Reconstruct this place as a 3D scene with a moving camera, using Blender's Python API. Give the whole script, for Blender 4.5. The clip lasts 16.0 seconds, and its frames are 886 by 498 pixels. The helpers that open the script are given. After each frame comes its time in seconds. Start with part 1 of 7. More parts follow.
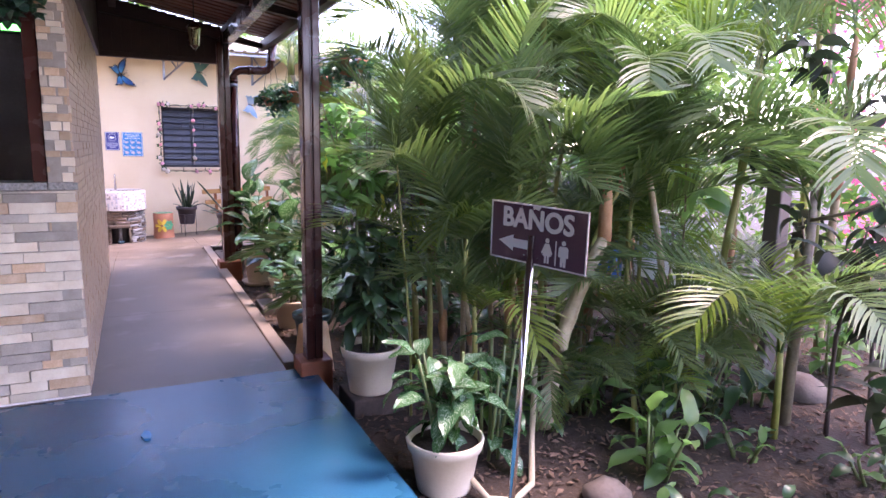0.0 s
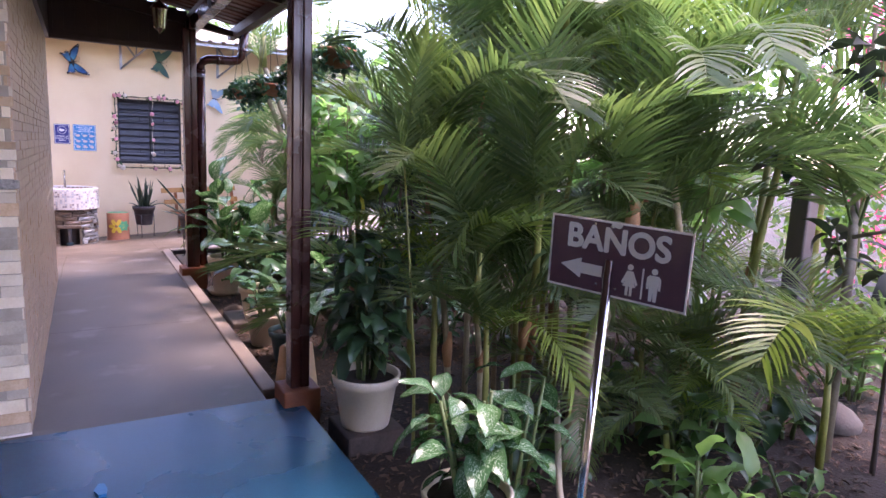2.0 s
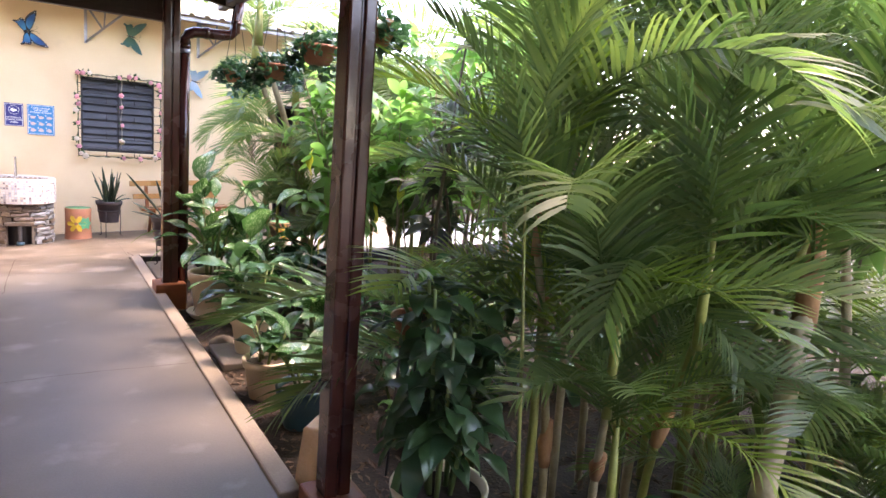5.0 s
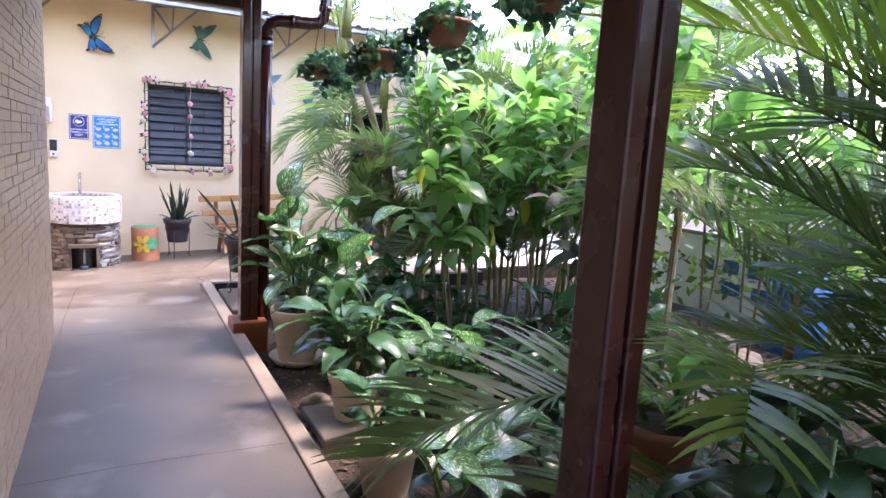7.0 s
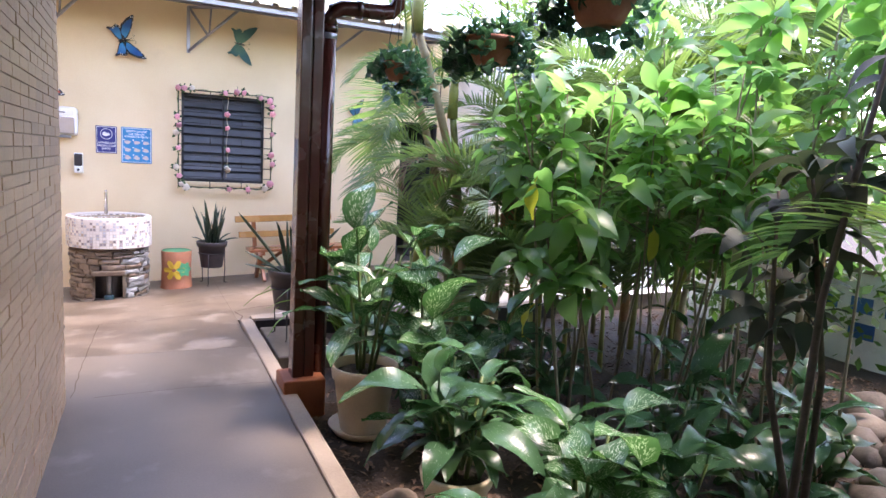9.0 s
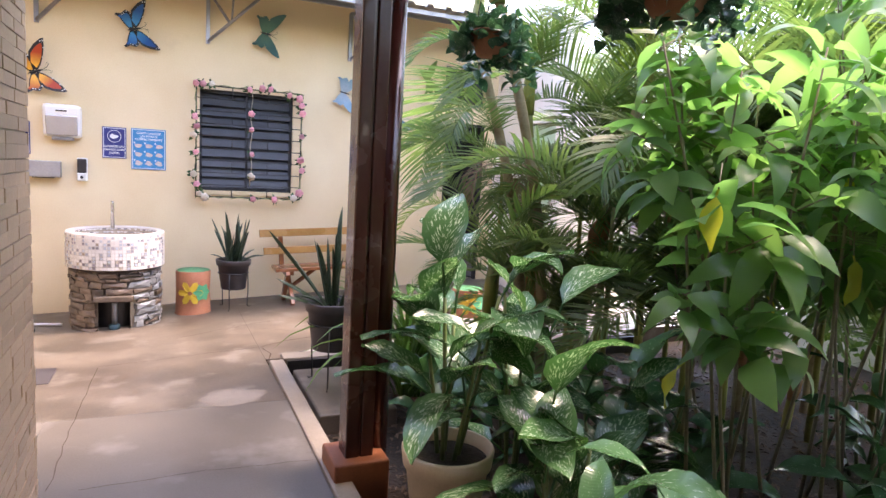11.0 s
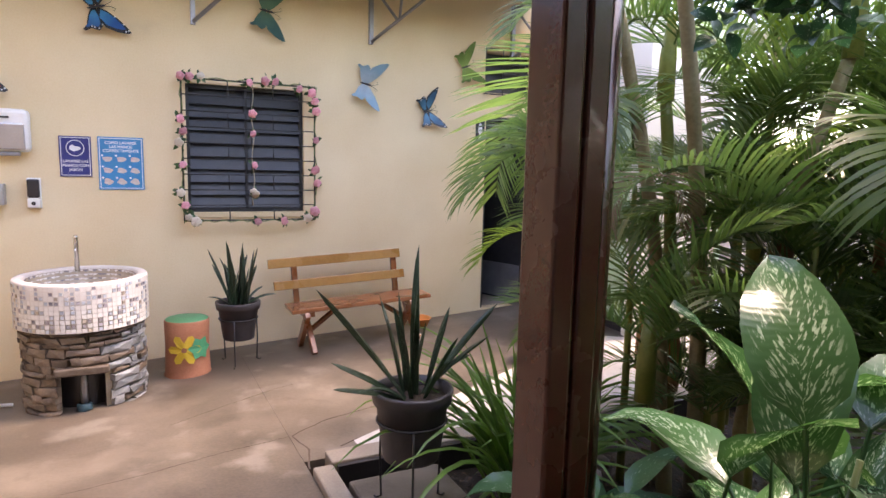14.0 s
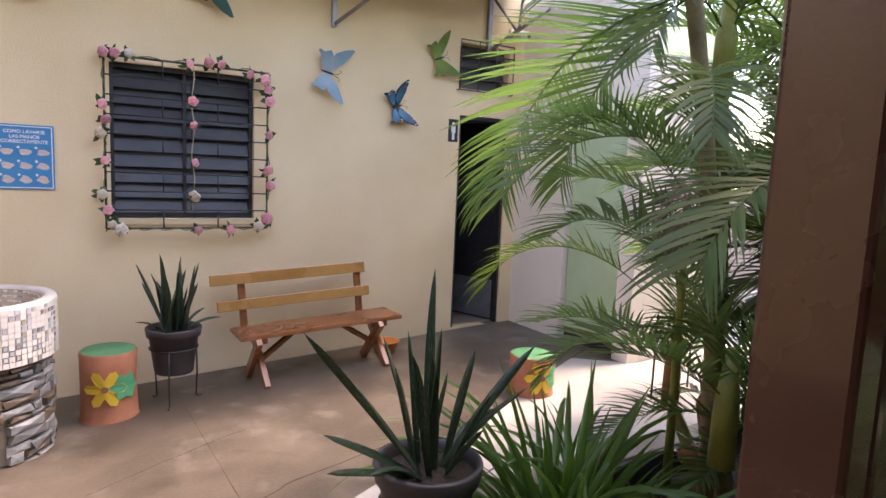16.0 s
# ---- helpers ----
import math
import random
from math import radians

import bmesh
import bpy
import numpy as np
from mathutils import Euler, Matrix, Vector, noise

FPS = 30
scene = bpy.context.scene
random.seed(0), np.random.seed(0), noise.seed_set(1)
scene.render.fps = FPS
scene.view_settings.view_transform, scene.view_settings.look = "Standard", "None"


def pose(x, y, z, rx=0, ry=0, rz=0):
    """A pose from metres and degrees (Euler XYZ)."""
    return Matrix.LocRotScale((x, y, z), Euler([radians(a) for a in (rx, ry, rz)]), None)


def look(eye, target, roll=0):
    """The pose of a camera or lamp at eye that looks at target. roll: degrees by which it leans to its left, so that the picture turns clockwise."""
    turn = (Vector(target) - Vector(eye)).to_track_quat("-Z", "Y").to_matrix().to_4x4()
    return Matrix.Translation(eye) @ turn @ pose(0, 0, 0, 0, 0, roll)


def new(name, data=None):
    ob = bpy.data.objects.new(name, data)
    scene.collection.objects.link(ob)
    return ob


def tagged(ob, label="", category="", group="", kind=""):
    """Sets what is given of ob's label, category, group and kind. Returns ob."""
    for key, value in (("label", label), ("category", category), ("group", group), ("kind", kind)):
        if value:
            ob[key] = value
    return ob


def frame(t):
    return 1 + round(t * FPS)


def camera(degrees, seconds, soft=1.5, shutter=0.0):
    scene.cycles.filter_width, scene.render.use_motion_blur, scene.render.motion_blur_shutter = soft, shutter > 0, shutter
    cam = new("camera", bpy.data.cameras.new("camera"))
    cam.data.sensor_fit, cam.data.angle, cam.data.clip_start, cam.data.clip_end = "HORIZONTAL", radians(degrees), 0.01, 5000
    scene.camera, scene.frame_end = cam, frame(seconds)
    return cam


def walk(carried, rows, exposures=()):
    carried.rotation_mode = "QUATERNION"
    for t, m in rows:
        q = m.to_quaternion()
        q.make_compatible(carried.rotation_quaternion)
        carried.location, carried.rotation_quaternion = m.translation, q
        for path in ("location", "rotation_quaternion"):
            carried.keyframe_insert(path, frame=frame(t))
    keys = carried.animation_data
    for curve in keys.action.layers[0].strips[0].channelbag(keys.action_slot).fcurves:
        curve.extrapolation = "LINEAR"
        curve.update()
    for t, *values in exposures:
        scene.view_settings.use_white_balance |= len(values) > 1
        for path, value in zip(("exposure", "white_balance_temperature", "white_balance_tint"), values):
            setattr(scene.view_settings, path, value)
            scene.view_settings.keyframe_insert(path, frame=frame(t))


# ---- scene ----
cam = camera(70.7, 16.0)
PATH = [
    (0, (0.321, -0.114, 1.624), (1.198, 1.655, 1.308), 1.1),
    (0.5, (0.244, 0.003, 1.614), (1.144, 1.762, 1.302), 2.8),
    (1, (0.216, 0.132, 1.627), (1.138, 1.879, 1.318), 3.0),
    (1.5, (0.212, 0.313, 1.622), (1.167, 2.044, 1.316), 2.2),
    (2, (0.299, 0.492, 1.606), (1.288, 2.203, 1.301), 2.4),
    (2.5, (0.347, 0.695, 1.616), (1.366, 2.387, 1.3), 2.9),
    (3, (0.34, 0.954, 1.643), (1.437, 2.593, 1.313), 2.5),
    (5.3, (0.385, 2.072, 1.654), (1.451, 3.734, 1.334), 4.7),
    (5.5, (0.454, 2.247, 1.617), (1.487, 3.929, 1.292), 3.9),
    (6, (0.494, 2.573, 1.6), (1.447, 4.301, 1.278), 3.6),
    (6.5, (0.444, 2.883, 1.601), (1.369, 4.628, 1.286), 3.7),
    (7, (0.443, 3.196, 1.604), (1.367, 4.943, 1.297), 3.4),
    (7.5, (0.494, 3.499, 1.598), (1.401, 5.255, 1.292), 4.0),
    (8, (0.509, 3.785, 1.607), (1.376, 5.563, 1.311), 4.4),
    (8.5, (0.467, 4.106, 1.617), (1.326, 5.891, 1.339), 4.2),
    (9, (0.462, 4.364, 1.608), (1.317, 6.152, 1.336), 3.4),
    (11.5, (0.531, 5.894, 1.576), (1.329, 7.71, 1.32), 3.1),
    (12, (0.488, 6.196, 1.611), (1.293, 8.008, 1.347), 2.3),
    (12.5, (0.482, 6.448, 1.63), (1.296, 8.254, 1.354), 2.1),
    (13, (0.501, 6.738, 1.634), (1.32, 8.543, 1.365), 2.9),
    (13.5, (0.469, 7.014, 1.656), (1.308, 8.81, 1.387), 2.7),
    (14, (0.466, 7.256, 1.657), (1.336, 9.037, 1.39), 1.4),
    (14.5, (0.526, 7.513, 1.65), (1.404, 9.29, 1.384), 1.8),
    (15, (0.542, 7.723, 1.612), (1.434, 9.495, 1.356), 2.8),
    (15.5, (0.518, 7.929, 1.645), (1.476, 9.666, 1.392), 3.0),
    (16, (0.497, 8.096, 1.614), (1.553, 9.777, 1.374), 2.5),
]
walk(cam, [(t, look(eye, target, roll)) for t, eye, target, roll in PATH],
     [(0, 3.75, 6700, 48), (3, 3.35, 6700, 44), (5.5, 4.05, 8000, 30), (6.5, 3.95, 6700, 30), (8, 3.75, 6600, 30), (9, 3.65, 7000, 29), (12.5, 3.5, 7900, 28), (16, 2.95, 8100, 27)])

# ---- world and sun ----
SUN_AZ, SUN_EL = 98.0, 66.0      # degrees clockwise from +y, and above the horizon
world = bpy.data.worlds.new("sky")
scene.world = world
world.use_nodes = True
wn = world.node_tree.nodes
sky = wn.new("ShaderNodeTexSky")
sky.sky_type, sky.sun_disc = "NISHITA", False
sky.sun_elevation, sky.sun_rotation = radians(SUN_EL), radians(SUN_AZ)
world.node_tree.links.new(sky.outputs[0], wn["Background"].inputs[0])
wn["Background"].inputs[1].default_value = 0.15
sun = new("sun", bpy.data.lights.new("sun", "SUN"))
sun.data.energy, sun.data.angle, sun.data.color = 0.75, radians(14), (1.0, 0.93, 0.82)
sun_way = Vector((math.sin(radians(SUN_AZ)) * math.cos(radians(SUN_EL)), math.cos(radians(SUN_AZ)) * math.cos(radians(SUN_EL)), math.sin(radians(SUN_EL))))
sun.matrix_world = look((20, 5, 20), Vector((20, 5, 20)) - sun_way)

# ---- materials ----
def surf(name, c1, c2, rough=0.6, scale=6.0, fine=60.0, bump=0.15, metal=0.0, dist=0.01, random_tint=0.0, coords="Object", stains=None, coat=0.0):
    """A surface that varies between two colours at two scales, with fine relief."""
    m = bpy.data.materials.new(name)
    m.use_nodes = True
    n, l = m.node_tree.nodes, m.node_tree.links
    b = n["Principled BSDF"]
    tc = n.new("ShaderNodeTexCoord")
    a, f = n.new("ShaderNodeTexNoise"), n.new("ShaderNodeTexNoise")
    a.inputs["Scale"].default_value, f.inputs["Scale"].default_value = scale, fine
    a.inputs["Detail"].default_value, f.inputs["Detail"].default_value = 5, 3
    for t in (a, f):
        l.new(tc.outputs[coords], t.inputs["Vector"])
    add = n.new("ShaderNodeMath")
    add.operation = "MULTIPLY_ADD"
    l.new(f.outputs[0], add.inputs[0])
    add.inputs[1].default_value = 0.4
    l.new(a.outputs[0], add.inputs[2])
    ramp = n.new("ShaderNodeValToRGB")
    ramp.color_ramp.elements[0].position, ramp.color_ramp.elements[1].position = 0.45, 0.95
    ramp.color_ramp.elements[0].color, ramp.color_ramp.elements[1].color = (*c1, 1), (*c2, 1)
    l.new(add.outputs[0], ramp.inputs[0])
    colour = ramp.outputs[0]
    for stains in ([stains] if isinstance(stains, tuple) else stains or []):
        s = n.new("ShaderNodeTexNoise")
        s.inputs["Scale"].default_value, s.inputs["Detail"].default_value = stains[1], 8
        l.new(tc.outputs[coords], s.inputs["Vector"])
        sr = n.new("ShaderNodeValToRGB")
        sr.color_ramp.elements[0].position, sr.color_ramp.elements[1].position = stains[2], stains[2] + 0.12
        sr.color_ramp.elements[1].color = (stains[3],) * 3 + (1,)
        sr.color_ramp.elements[0].color = (0, 0, 0, 1)
        l.new(s.outputs[0], sr.inputs[0])
        mix = n.new("ShaderNodeMixRGB")
        l.new(sr.outputs[0], mix.inputs[0])
        l.new(colour, mix.inputs[1])
        mix.inputs[2].default_value = (*stains[0], 1)
        colour = mix.outputs[0]
    if random_tint:
        oi, geo = n.new("ShaderNodeObjectInfo"), n.new("ShaderNodeHueSaturation")
        mp = n.new("ShaderNodeMapRange")
        mp.inputs["To Min"].default_value, mp.inputs["To Max"].default_value = 1 - random_tint, 1 + random_tint
        l.new(oi.outputs["Random"], mp.inputs["Value"])
        l.new(mp.outputs[0], geo.inputs["Value"])
        l.new(colour, geo.inputs["Color"])
        colour = geo.outputs[0]
    l.new(colour, b.inputs["Base Color"])
    rr = n.new("ShaderNodeMapRange")
    rr.inputs["To Min"].default_value, rr.inputs["To Max"].default_value = max(0.03, rough - 0.12), min(1, rough + 0.12)
    l.new(a.outputs[0], rr.inputs["Value"])
    l.new(rr.outputs[0], b.inputs["Roughness"])
    b.inputs["Metallic"].default_value = metal
    b.inputs["Coat Weight"].default_value = coat
    if bump:
        bp = n.new("ShaderNodeBump")
        bp.inputs["Strength"].default_value, bp.inputs["Distance"].default_value = bump, dist
        l.new(add.outputs[0], bp.inputs["Height"])
        l.new(bp.outputs[0], b.inputs["Normal"])
    return m


def leaf_mat(name, c1, c2, mottle=None, through_light=0.35, rough=0.35, amount=0.55, veins=0.0, wide=14.0):
    """Leaf: gloss above, light through it, colour differing from leaf to leaf, pale mottling or ribs along the blade."""
    m = bpy.data.materials.new(name)
    m.use_nodes = True
    n, l = m.node_tree.nodes, m.node_tree.links
    b, out = n["Principled BSDF"], n["Material Output"]
    oi, geo, hue = n.new("ShaderNodeObjectInfo"), n.new("ShaderNodeNewGeometry"), n.new("ShaderNodeMixRGB")
    add = n.new("ShaderNodeMath")
    add.operation = "ADD"
    l.new(oi.outputs["Random"], add.inputs[0])
    l.new(geo.outputs["Random Per Island"], add.inputs[1])
    fr = n.new("ShaderNodeMath")
    fr.operation = "FRACT"
    l.new(add.outputs[0], fr.inputs[0])
    l.new(fr.outputs[0], hue.inputs[0])
    hue.inputs[1].default_value, hue.inputs[2].default_value = (*c1, 1), (*c2, 1)
    colour = hue.outputs[0]
    uv = n.new("ShaderNodeTexCoord")
    if mottle:
        noise_t = n.new("ShaderNodeTexNoise")
        noise_t.inputs["Scale"].default_value, noise_t.inputs["Detail"].default_value = 1.0, 5
        noise_t.inputs["Roughness"].default_value = 0.62
        ramp = n.new("ShaderNodeValToRGB")
        ramp.color_ramp.elements[0].position, ramp.color_ramp.elements[1].position = amount, amount + 0.06
        l.new(noise_t.outputs[0], ramp.inputs[0])
        sep = n.new("ShaderNodeSeparateXYZ")
        l.new(uv.outputs["UV"], sep.inputs[0])
        edge = n.new("ShaderNodeMath")
        edge.operation = "PINGPONG"
        edge.inputs[1].default_value = 0.5
        l.new(sep.outputs[0], edge.inputs[0])
        slant = n.new("ShaderNodeMath")             # flecks run out from the midrib towards the tip
        slant.operation = "MULTIPLY_ADD"
        slant.inputs[1].default_value = 0.7
        l.new(edge.outputs[0], slant.inputs[0])
        l.new(sep.outputs[1], slant.inputs[2])
        along, out_w, each, fleck = n.new("ShaderNodeMath"), n.new("ShaderNodeMath"), n.new("ShaderNodeMath"), n.new("ShaderNodeCombineXYZ")
        for node, src, k in ((along, slant.outputs[0], wide * 1.9), (out_w, sep.outputs[0], wide * 1.0), (each, fr.outputs[0], 40.0)):
            node.operation = "MULTIPLY"
            node.inputs[1].default_value = k
            l.new(src, node.inputs[0])
        l.new(out_w.outputs[0], fleck.inputs[0])
        l.new(along.outputs[0], fleck.inputs[1])
        l.new(each.outputs[0], fleck.inputs[2])
        l.new(fleck.outputs[0], noise_t.inputs["Vector"])
        er = n.new("ShaderNodeMapRange")
        er.inputs["From Min"].default_value, er.inputs["From Max"].default_value = 0.06, 0.2
        l.new(edge.outputs[0], er.inputs["Value"])
        mul = n.new("ShaderNodeMath")
        mul.operation = "MULTIPLY"
        l.new(ramp.outputs[0], mul.inputs[0])
        l.new(er.outputs[0], mul.inputs[1])
        mx = n.new("ShaderNodeMixRGB")
        l.new(mul.outputs[0], mx.inputs[0])
        l.new(colour, mx.inputs[1])
        mx.inputs[2].default_value = (*mottle, 1)
        colour = mx.outputs[0]
    if veins:
        w = n.new("ShaderNodeTexWave")
        w.inputs["Scale"].default_value, w.inputs["Distortion"].default_value = veins, 1.5
        w.bands_direction = "Y"
        l.new(uv.outputs["UV"], w.inputs["Vector"])
        bp = n.new("ShaderNodeBump")
        bp.inputs["Strength"].default_value, bp.inputs["Distance"].default_value = 0.12, 0.002
        l.new(w.outputs["Fac"], bp.inputs["Height"])
        l.new(bp.outputs[0], b.inputs["Normal"])
    l.new(colour, b.inputs["Base Color"])
    b.inputs["Roughness"].default_value = rough
    tr, mixs = n.new("ShaderNodeBsdfTranslucent"), n.new("ShaderNodeMixShader")
    bright = n.new("ShaderNodeMixRGB")
    bright.blend_type, bright.inputs[0].default_value = "MULTIPLY", 1.0
    l.new(colour, bright.inputs[1])
    bright.inputs[2].default_value = (1.8, 2.1, 1.3, 1)
    l.new(bright.outputs[0], tr.inputs[0])
    mixs.inputs[0].default_value = through_light
    l.new(b.outputs[0], mixs.inputs[1])
    l.new(tr.outputs[0], mixs.inputs[2])
    l.new(mixs.outputs[0], out.inputs[0])
    return m


M = dict(
    cream_wall=surf("cream_plaster", (0.72, 0.55, 0.325), (0.81, 0.655, 0.42), 0.75, 1.5, 70, 0.35, stains=((0.55, 0.42, 0.28), 2.0, 0.68, 0.35)),
    white_wall=surf("white_plaster", (0.80, 0.73, 0.64), (0.87, 0.81, 0.73), 0.75, 1.5, 90, 0.12),
    concrete=surf("worn_concrete", (0.085, 0.072, 0.059), (0.152, 0.130, 0.108), 0.44, 1.6, 100, 0.14, stains=[((0.085, 0.066, 0.050), 1.3, 0.54, 0.5), ((0.26, 0.245, 0.23), 2.2, 0.58, 0.5), ((0.12, 0.10, 0.085), 7.0, 0.66, 0.45)]),
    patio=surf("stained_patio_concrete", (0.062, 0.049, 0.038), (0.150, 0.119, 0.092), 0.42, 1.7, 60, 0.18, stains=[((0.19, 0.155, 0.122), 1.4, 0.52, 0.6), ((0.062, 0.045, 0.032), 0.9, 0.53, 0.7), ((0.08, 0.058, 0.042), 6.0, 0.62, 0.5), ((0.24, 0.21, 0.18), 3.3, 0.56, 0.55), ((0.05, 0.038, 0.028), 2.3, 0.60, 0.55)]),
    patch=surf("cement_patch", (0.16, 0.132, 0.105), (0.235, 0.196, 0.16), 0.6, 5, 80, 0.25),
    kerb=surf("kerb_cement", (0.19, 0.150, 0.115), (0.30, 0.248, 0.196), 0.65, 3, 90, 0.2),
    blue=surf("blue_floor_paint", (0.006, 0.066, 0.125), (0.013, 0.108, 0.19), 0.28, 1.4, 90, 0.08, stains=((0.07, 0.12, 0.21), 2.2, 0.62, 0.5)),
    brown=surf("brown_gloss_paint", (0.048, 0.0118, 0.008), (0.074, 0.0185, 0.012), 0.26, 5, 160, 0.05, coat=0.25),
    brown_dark=surf("dark_brown_boards", (0.030, 0.012, 0.008), (0.060, 0.026, 0.017), 0.5, 4, 80, 0.15),
    plinth=surf("red_brown_plinth", (0.20, 0.060, 0.025), (0.32, 0.105, 0.045), 0.55, 8, 90, 0.2),
    granite=surf("granite_sill", (0.16, 0.15, 0.13), (0.42, 0.39, 0.34), 0.3, 60, 240, 0.03),
    stone=surf("ledger_stone", (0.44, 0.25, 0.115), (0.68, 0.49, 0.31), 0.65, 9, 90, 0.5, random_tint=0.28, stains=((0.36, 0.18, 0.08), 5, 0.63, 0.6)),
    stone_pale=surf("pale_ledger_stone", (0.63, 0.50, 0.34), (0.78, 0.67, 0.51), 0.65, 9, 90, 0.5, random_tint=0.2),
    stone_grey=surf("grey_ledger_stone", (0.32, 0.265, 0.20), (0.50, 0.43, 0.335), 0.65, 9, 90, 0.5, random_tint=0.3),
    stone_tan=surf("tan_brick_tile", (0.32, 0.20, 0.115), (0.47, 0.32, 0.21), 0.36, 7, 80, 0.25, random_tint=0.16),
    mortar=surf("mortar", (0.30, 0.25, 0.19), (0.42, 0.36, 0.28), 0.85, 20, 150, 0.4),
    slate=surf("basin_slate", (0.075, 0.055, 0.042), (0.23, 0.17, 0.125), 0.5, 9, 70, 0.6, random_tint=0.4),
    slate_blue=surf("basin_blue_slate", (0.12, 0.125, 0.13), (0.29, 0.30, 0.31), 0.4, 9, 70, 0.6, random_tint=0.3),
    tile=surf("mosaic_tile", (0.72, 0.68, 0.63), (0.80, 0.77, 0.73), 0.25, 9, 60, 0.03),
    tile_grey=surf("mosaic_grey", (0.24, 0.22, 0.24), (0.44, 0.41, 0.44), 0.25, 9, 60, 0.03, random_tint=0.3),
    tile_blue=surf("mosaic_pale_blue", (0.44, 0.48, 0.54), (0.56, 0.60, 0.65), 0.25, 9, 60, 0.03, random_tint=0.15),
    # passage cement with the sun's brightness mixed into its base colour
    sunlit_cement=surf("sunlit_passage_cement", (0.40, 0.37, 0.33), (0.54, 0.50, 0.46), 0.55, 2, 80, 0.15, stains=((0.26, 0.23, 0.19), 2.4, 0.6, 0.5)),
    silver=surf("silver_plastic", (0.52, 0.50, 0.48), (0.62, 0.60, 0.58), 0.22, 4, 60, 0.02, metal=0.5),
    tile_tan=surf("mosaic_tan", (0.46, 0.38, 0.29), (0.56, 0.48, 0.38), 0.25, 9, 60, 0.03, random_tint=0.3),
    grout=surf("grout", (0.55, 0.50, 0.45), (0.65, 0.60, 0.55), 0.8, 20, 150, 0.2),
    roof=surf("brown_roof_sheet", (0.13, 0.045, 0.03), (0.20, 0.08, 0.05), 0.42, 3, 60, 0.06, metal=0.2),
    zinc=surf("zinc_roof_sheet", (0.30, 0.29, 0.28), (0.45, 0.44, 0.42), 0.45, 3, 60, 0.06, metal=0.5),
    steel=surf("grey_steel", (0.23, 0.23, 0.25), (0.34, 0.34, 0.36), 0.4, 8, 120, 0.06, metal=0.6),
    chrome=surf("polished_steel", (0.62, 0.60, 0.57), (0.75, 0.73, 0.70), 0.14, 6, 120, 0.01, metal=1.0),
    iron=surf("black_iron", (0.012, 0.012, 0.014), (0.03, 0.03, 0.032), 0.45, 12, 150, 0.1),
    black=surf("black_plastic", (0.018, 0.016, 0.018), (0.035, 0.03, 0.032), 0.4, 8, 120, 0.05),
    pot_dark=surf("dark_grey_plastic", (0.030, 0.026, 0.030), (0.06, 0.052, 0.056), 0.45, 8, 120, 0.08),
    louvre=surf("smoked_louvre_glass", (0.030, 0.034, 0.036), (0.06, 0.064, 0.066), 0.42, 4, 60, 0.02),
    white=surf("white_plastic", (0.76, 0.75, 0.72), (0.84, 0.83, 0.80), 0.3, 5, 80, 0.02),
    pot_cream=surf("cream_plastic_pot", (0.58, 0.46, 0.33), (0.72, 0.61, 0.47), 0.5, 5, 80, 0.1, stains=((0.40, 0.28, 0.18), 4, 0.6, 0.5)),
    pot_white=surf("white_plastic_pot", (0.70, 0.58, 0.40), (0.80, 0.69, 0.52), 0.45, 5, 80, 0.08, stains=((0.45, 0.36, 0.27), 5, 0.64, 0.4)),
    pot_teal=surf("teal_pot", (0.02, 0.06, 0.075), (0.04, 0.11, 0.13), 0.4, 5, 80, 0.08),
    terracotta=surf("terracotta", (0.27, 0.095, 0.05), (0.40, 0.16, 0.09), 0.7, 7, 90, 0.2, stains=((0.42, 0.30, 0.22), 5, 0.62, 0.5)),
    orange_block=surf("orange_painted_block", (0.62, 0.36, 0.18), (0.76, 0.52, 0.32), 0.6, 4, 80, 0.2),
    bowl_orange=surf("orange_plastic", (0.60, 0.20, 0.045), (0.70, 0.27, 0.07), 0.4, 6, 80, 0.03),
    stump=surf("painted_stump", (0.34, 0.115, 0.055), (0.48, 0.20, 0.11), 0.6, 5, 60, 0.4),
    green_top=surf("green_stump_top", (0.05, 0.22, 0.09), (0.09, 0.32, 0.15), 0.6, 5, 60, 0.2),
    yellow=surf("yellow_paint", (0.62, 0.40, 0.03), (0.74, 0.50, 0.06), 0.55, 6, 80, 0.1),
    green_paint=surf("green_paint", (0.04, 0.30, 0.14), (0.07, 0.40, 0.20), 0.55, 6, 80, 0.1),
    wood=surf("varnished_wood", (0.20, 0.065, 0.025), (0.34, 0.125, 0.045), 0.28, 3, 45, 0.1, coat=0.3),
    wood_light=surf("pale_varnished_wood", (0.36, 0.17, 0.05), (0.50, 0.27, 0.09), 0.28, 3, 45, 0.1, coat=0.3),
    navy=surf("navy_sign", (0.022, 0.028, 0.15), (0.032, 0.042, 0.20), 0.35, 4, 60, 0.02),
    maroon=surf("banos_board", (0.085, 0.032, 0.042), (0.115, 0.046, 0.056), 0.16, 4, 60, 0.02, coat=0.6),
    letter=surf("cream_lettering", (0.70, 0.60, 0.48), (0.80, 0.71, 0.59), 0.4, 6, 60, 0.0),
    white_ink=surf("white_ink", (0.72, 0.72, 0.72), (0.80, 0.80, 0.80), 0.4, 6, 60, 0.0),
    skin_ink=surf("pale_print", (0.50, 0.40, 0.36), (0.66, 0.56, 0.50), 0.4, 30, 60, 0.0),
    cyan=surf("cyan_poster", (0.015, 0.20, 0.42), (0.025, 0.26, 0.50), 0.35, 4, 60, 0.02),
    soil=surf("dark_soil", (0.016, 0.010, 0.006), (0.060, 0.038, 0.024), 0.95, 4, 50, 0.9, dist=0.03),
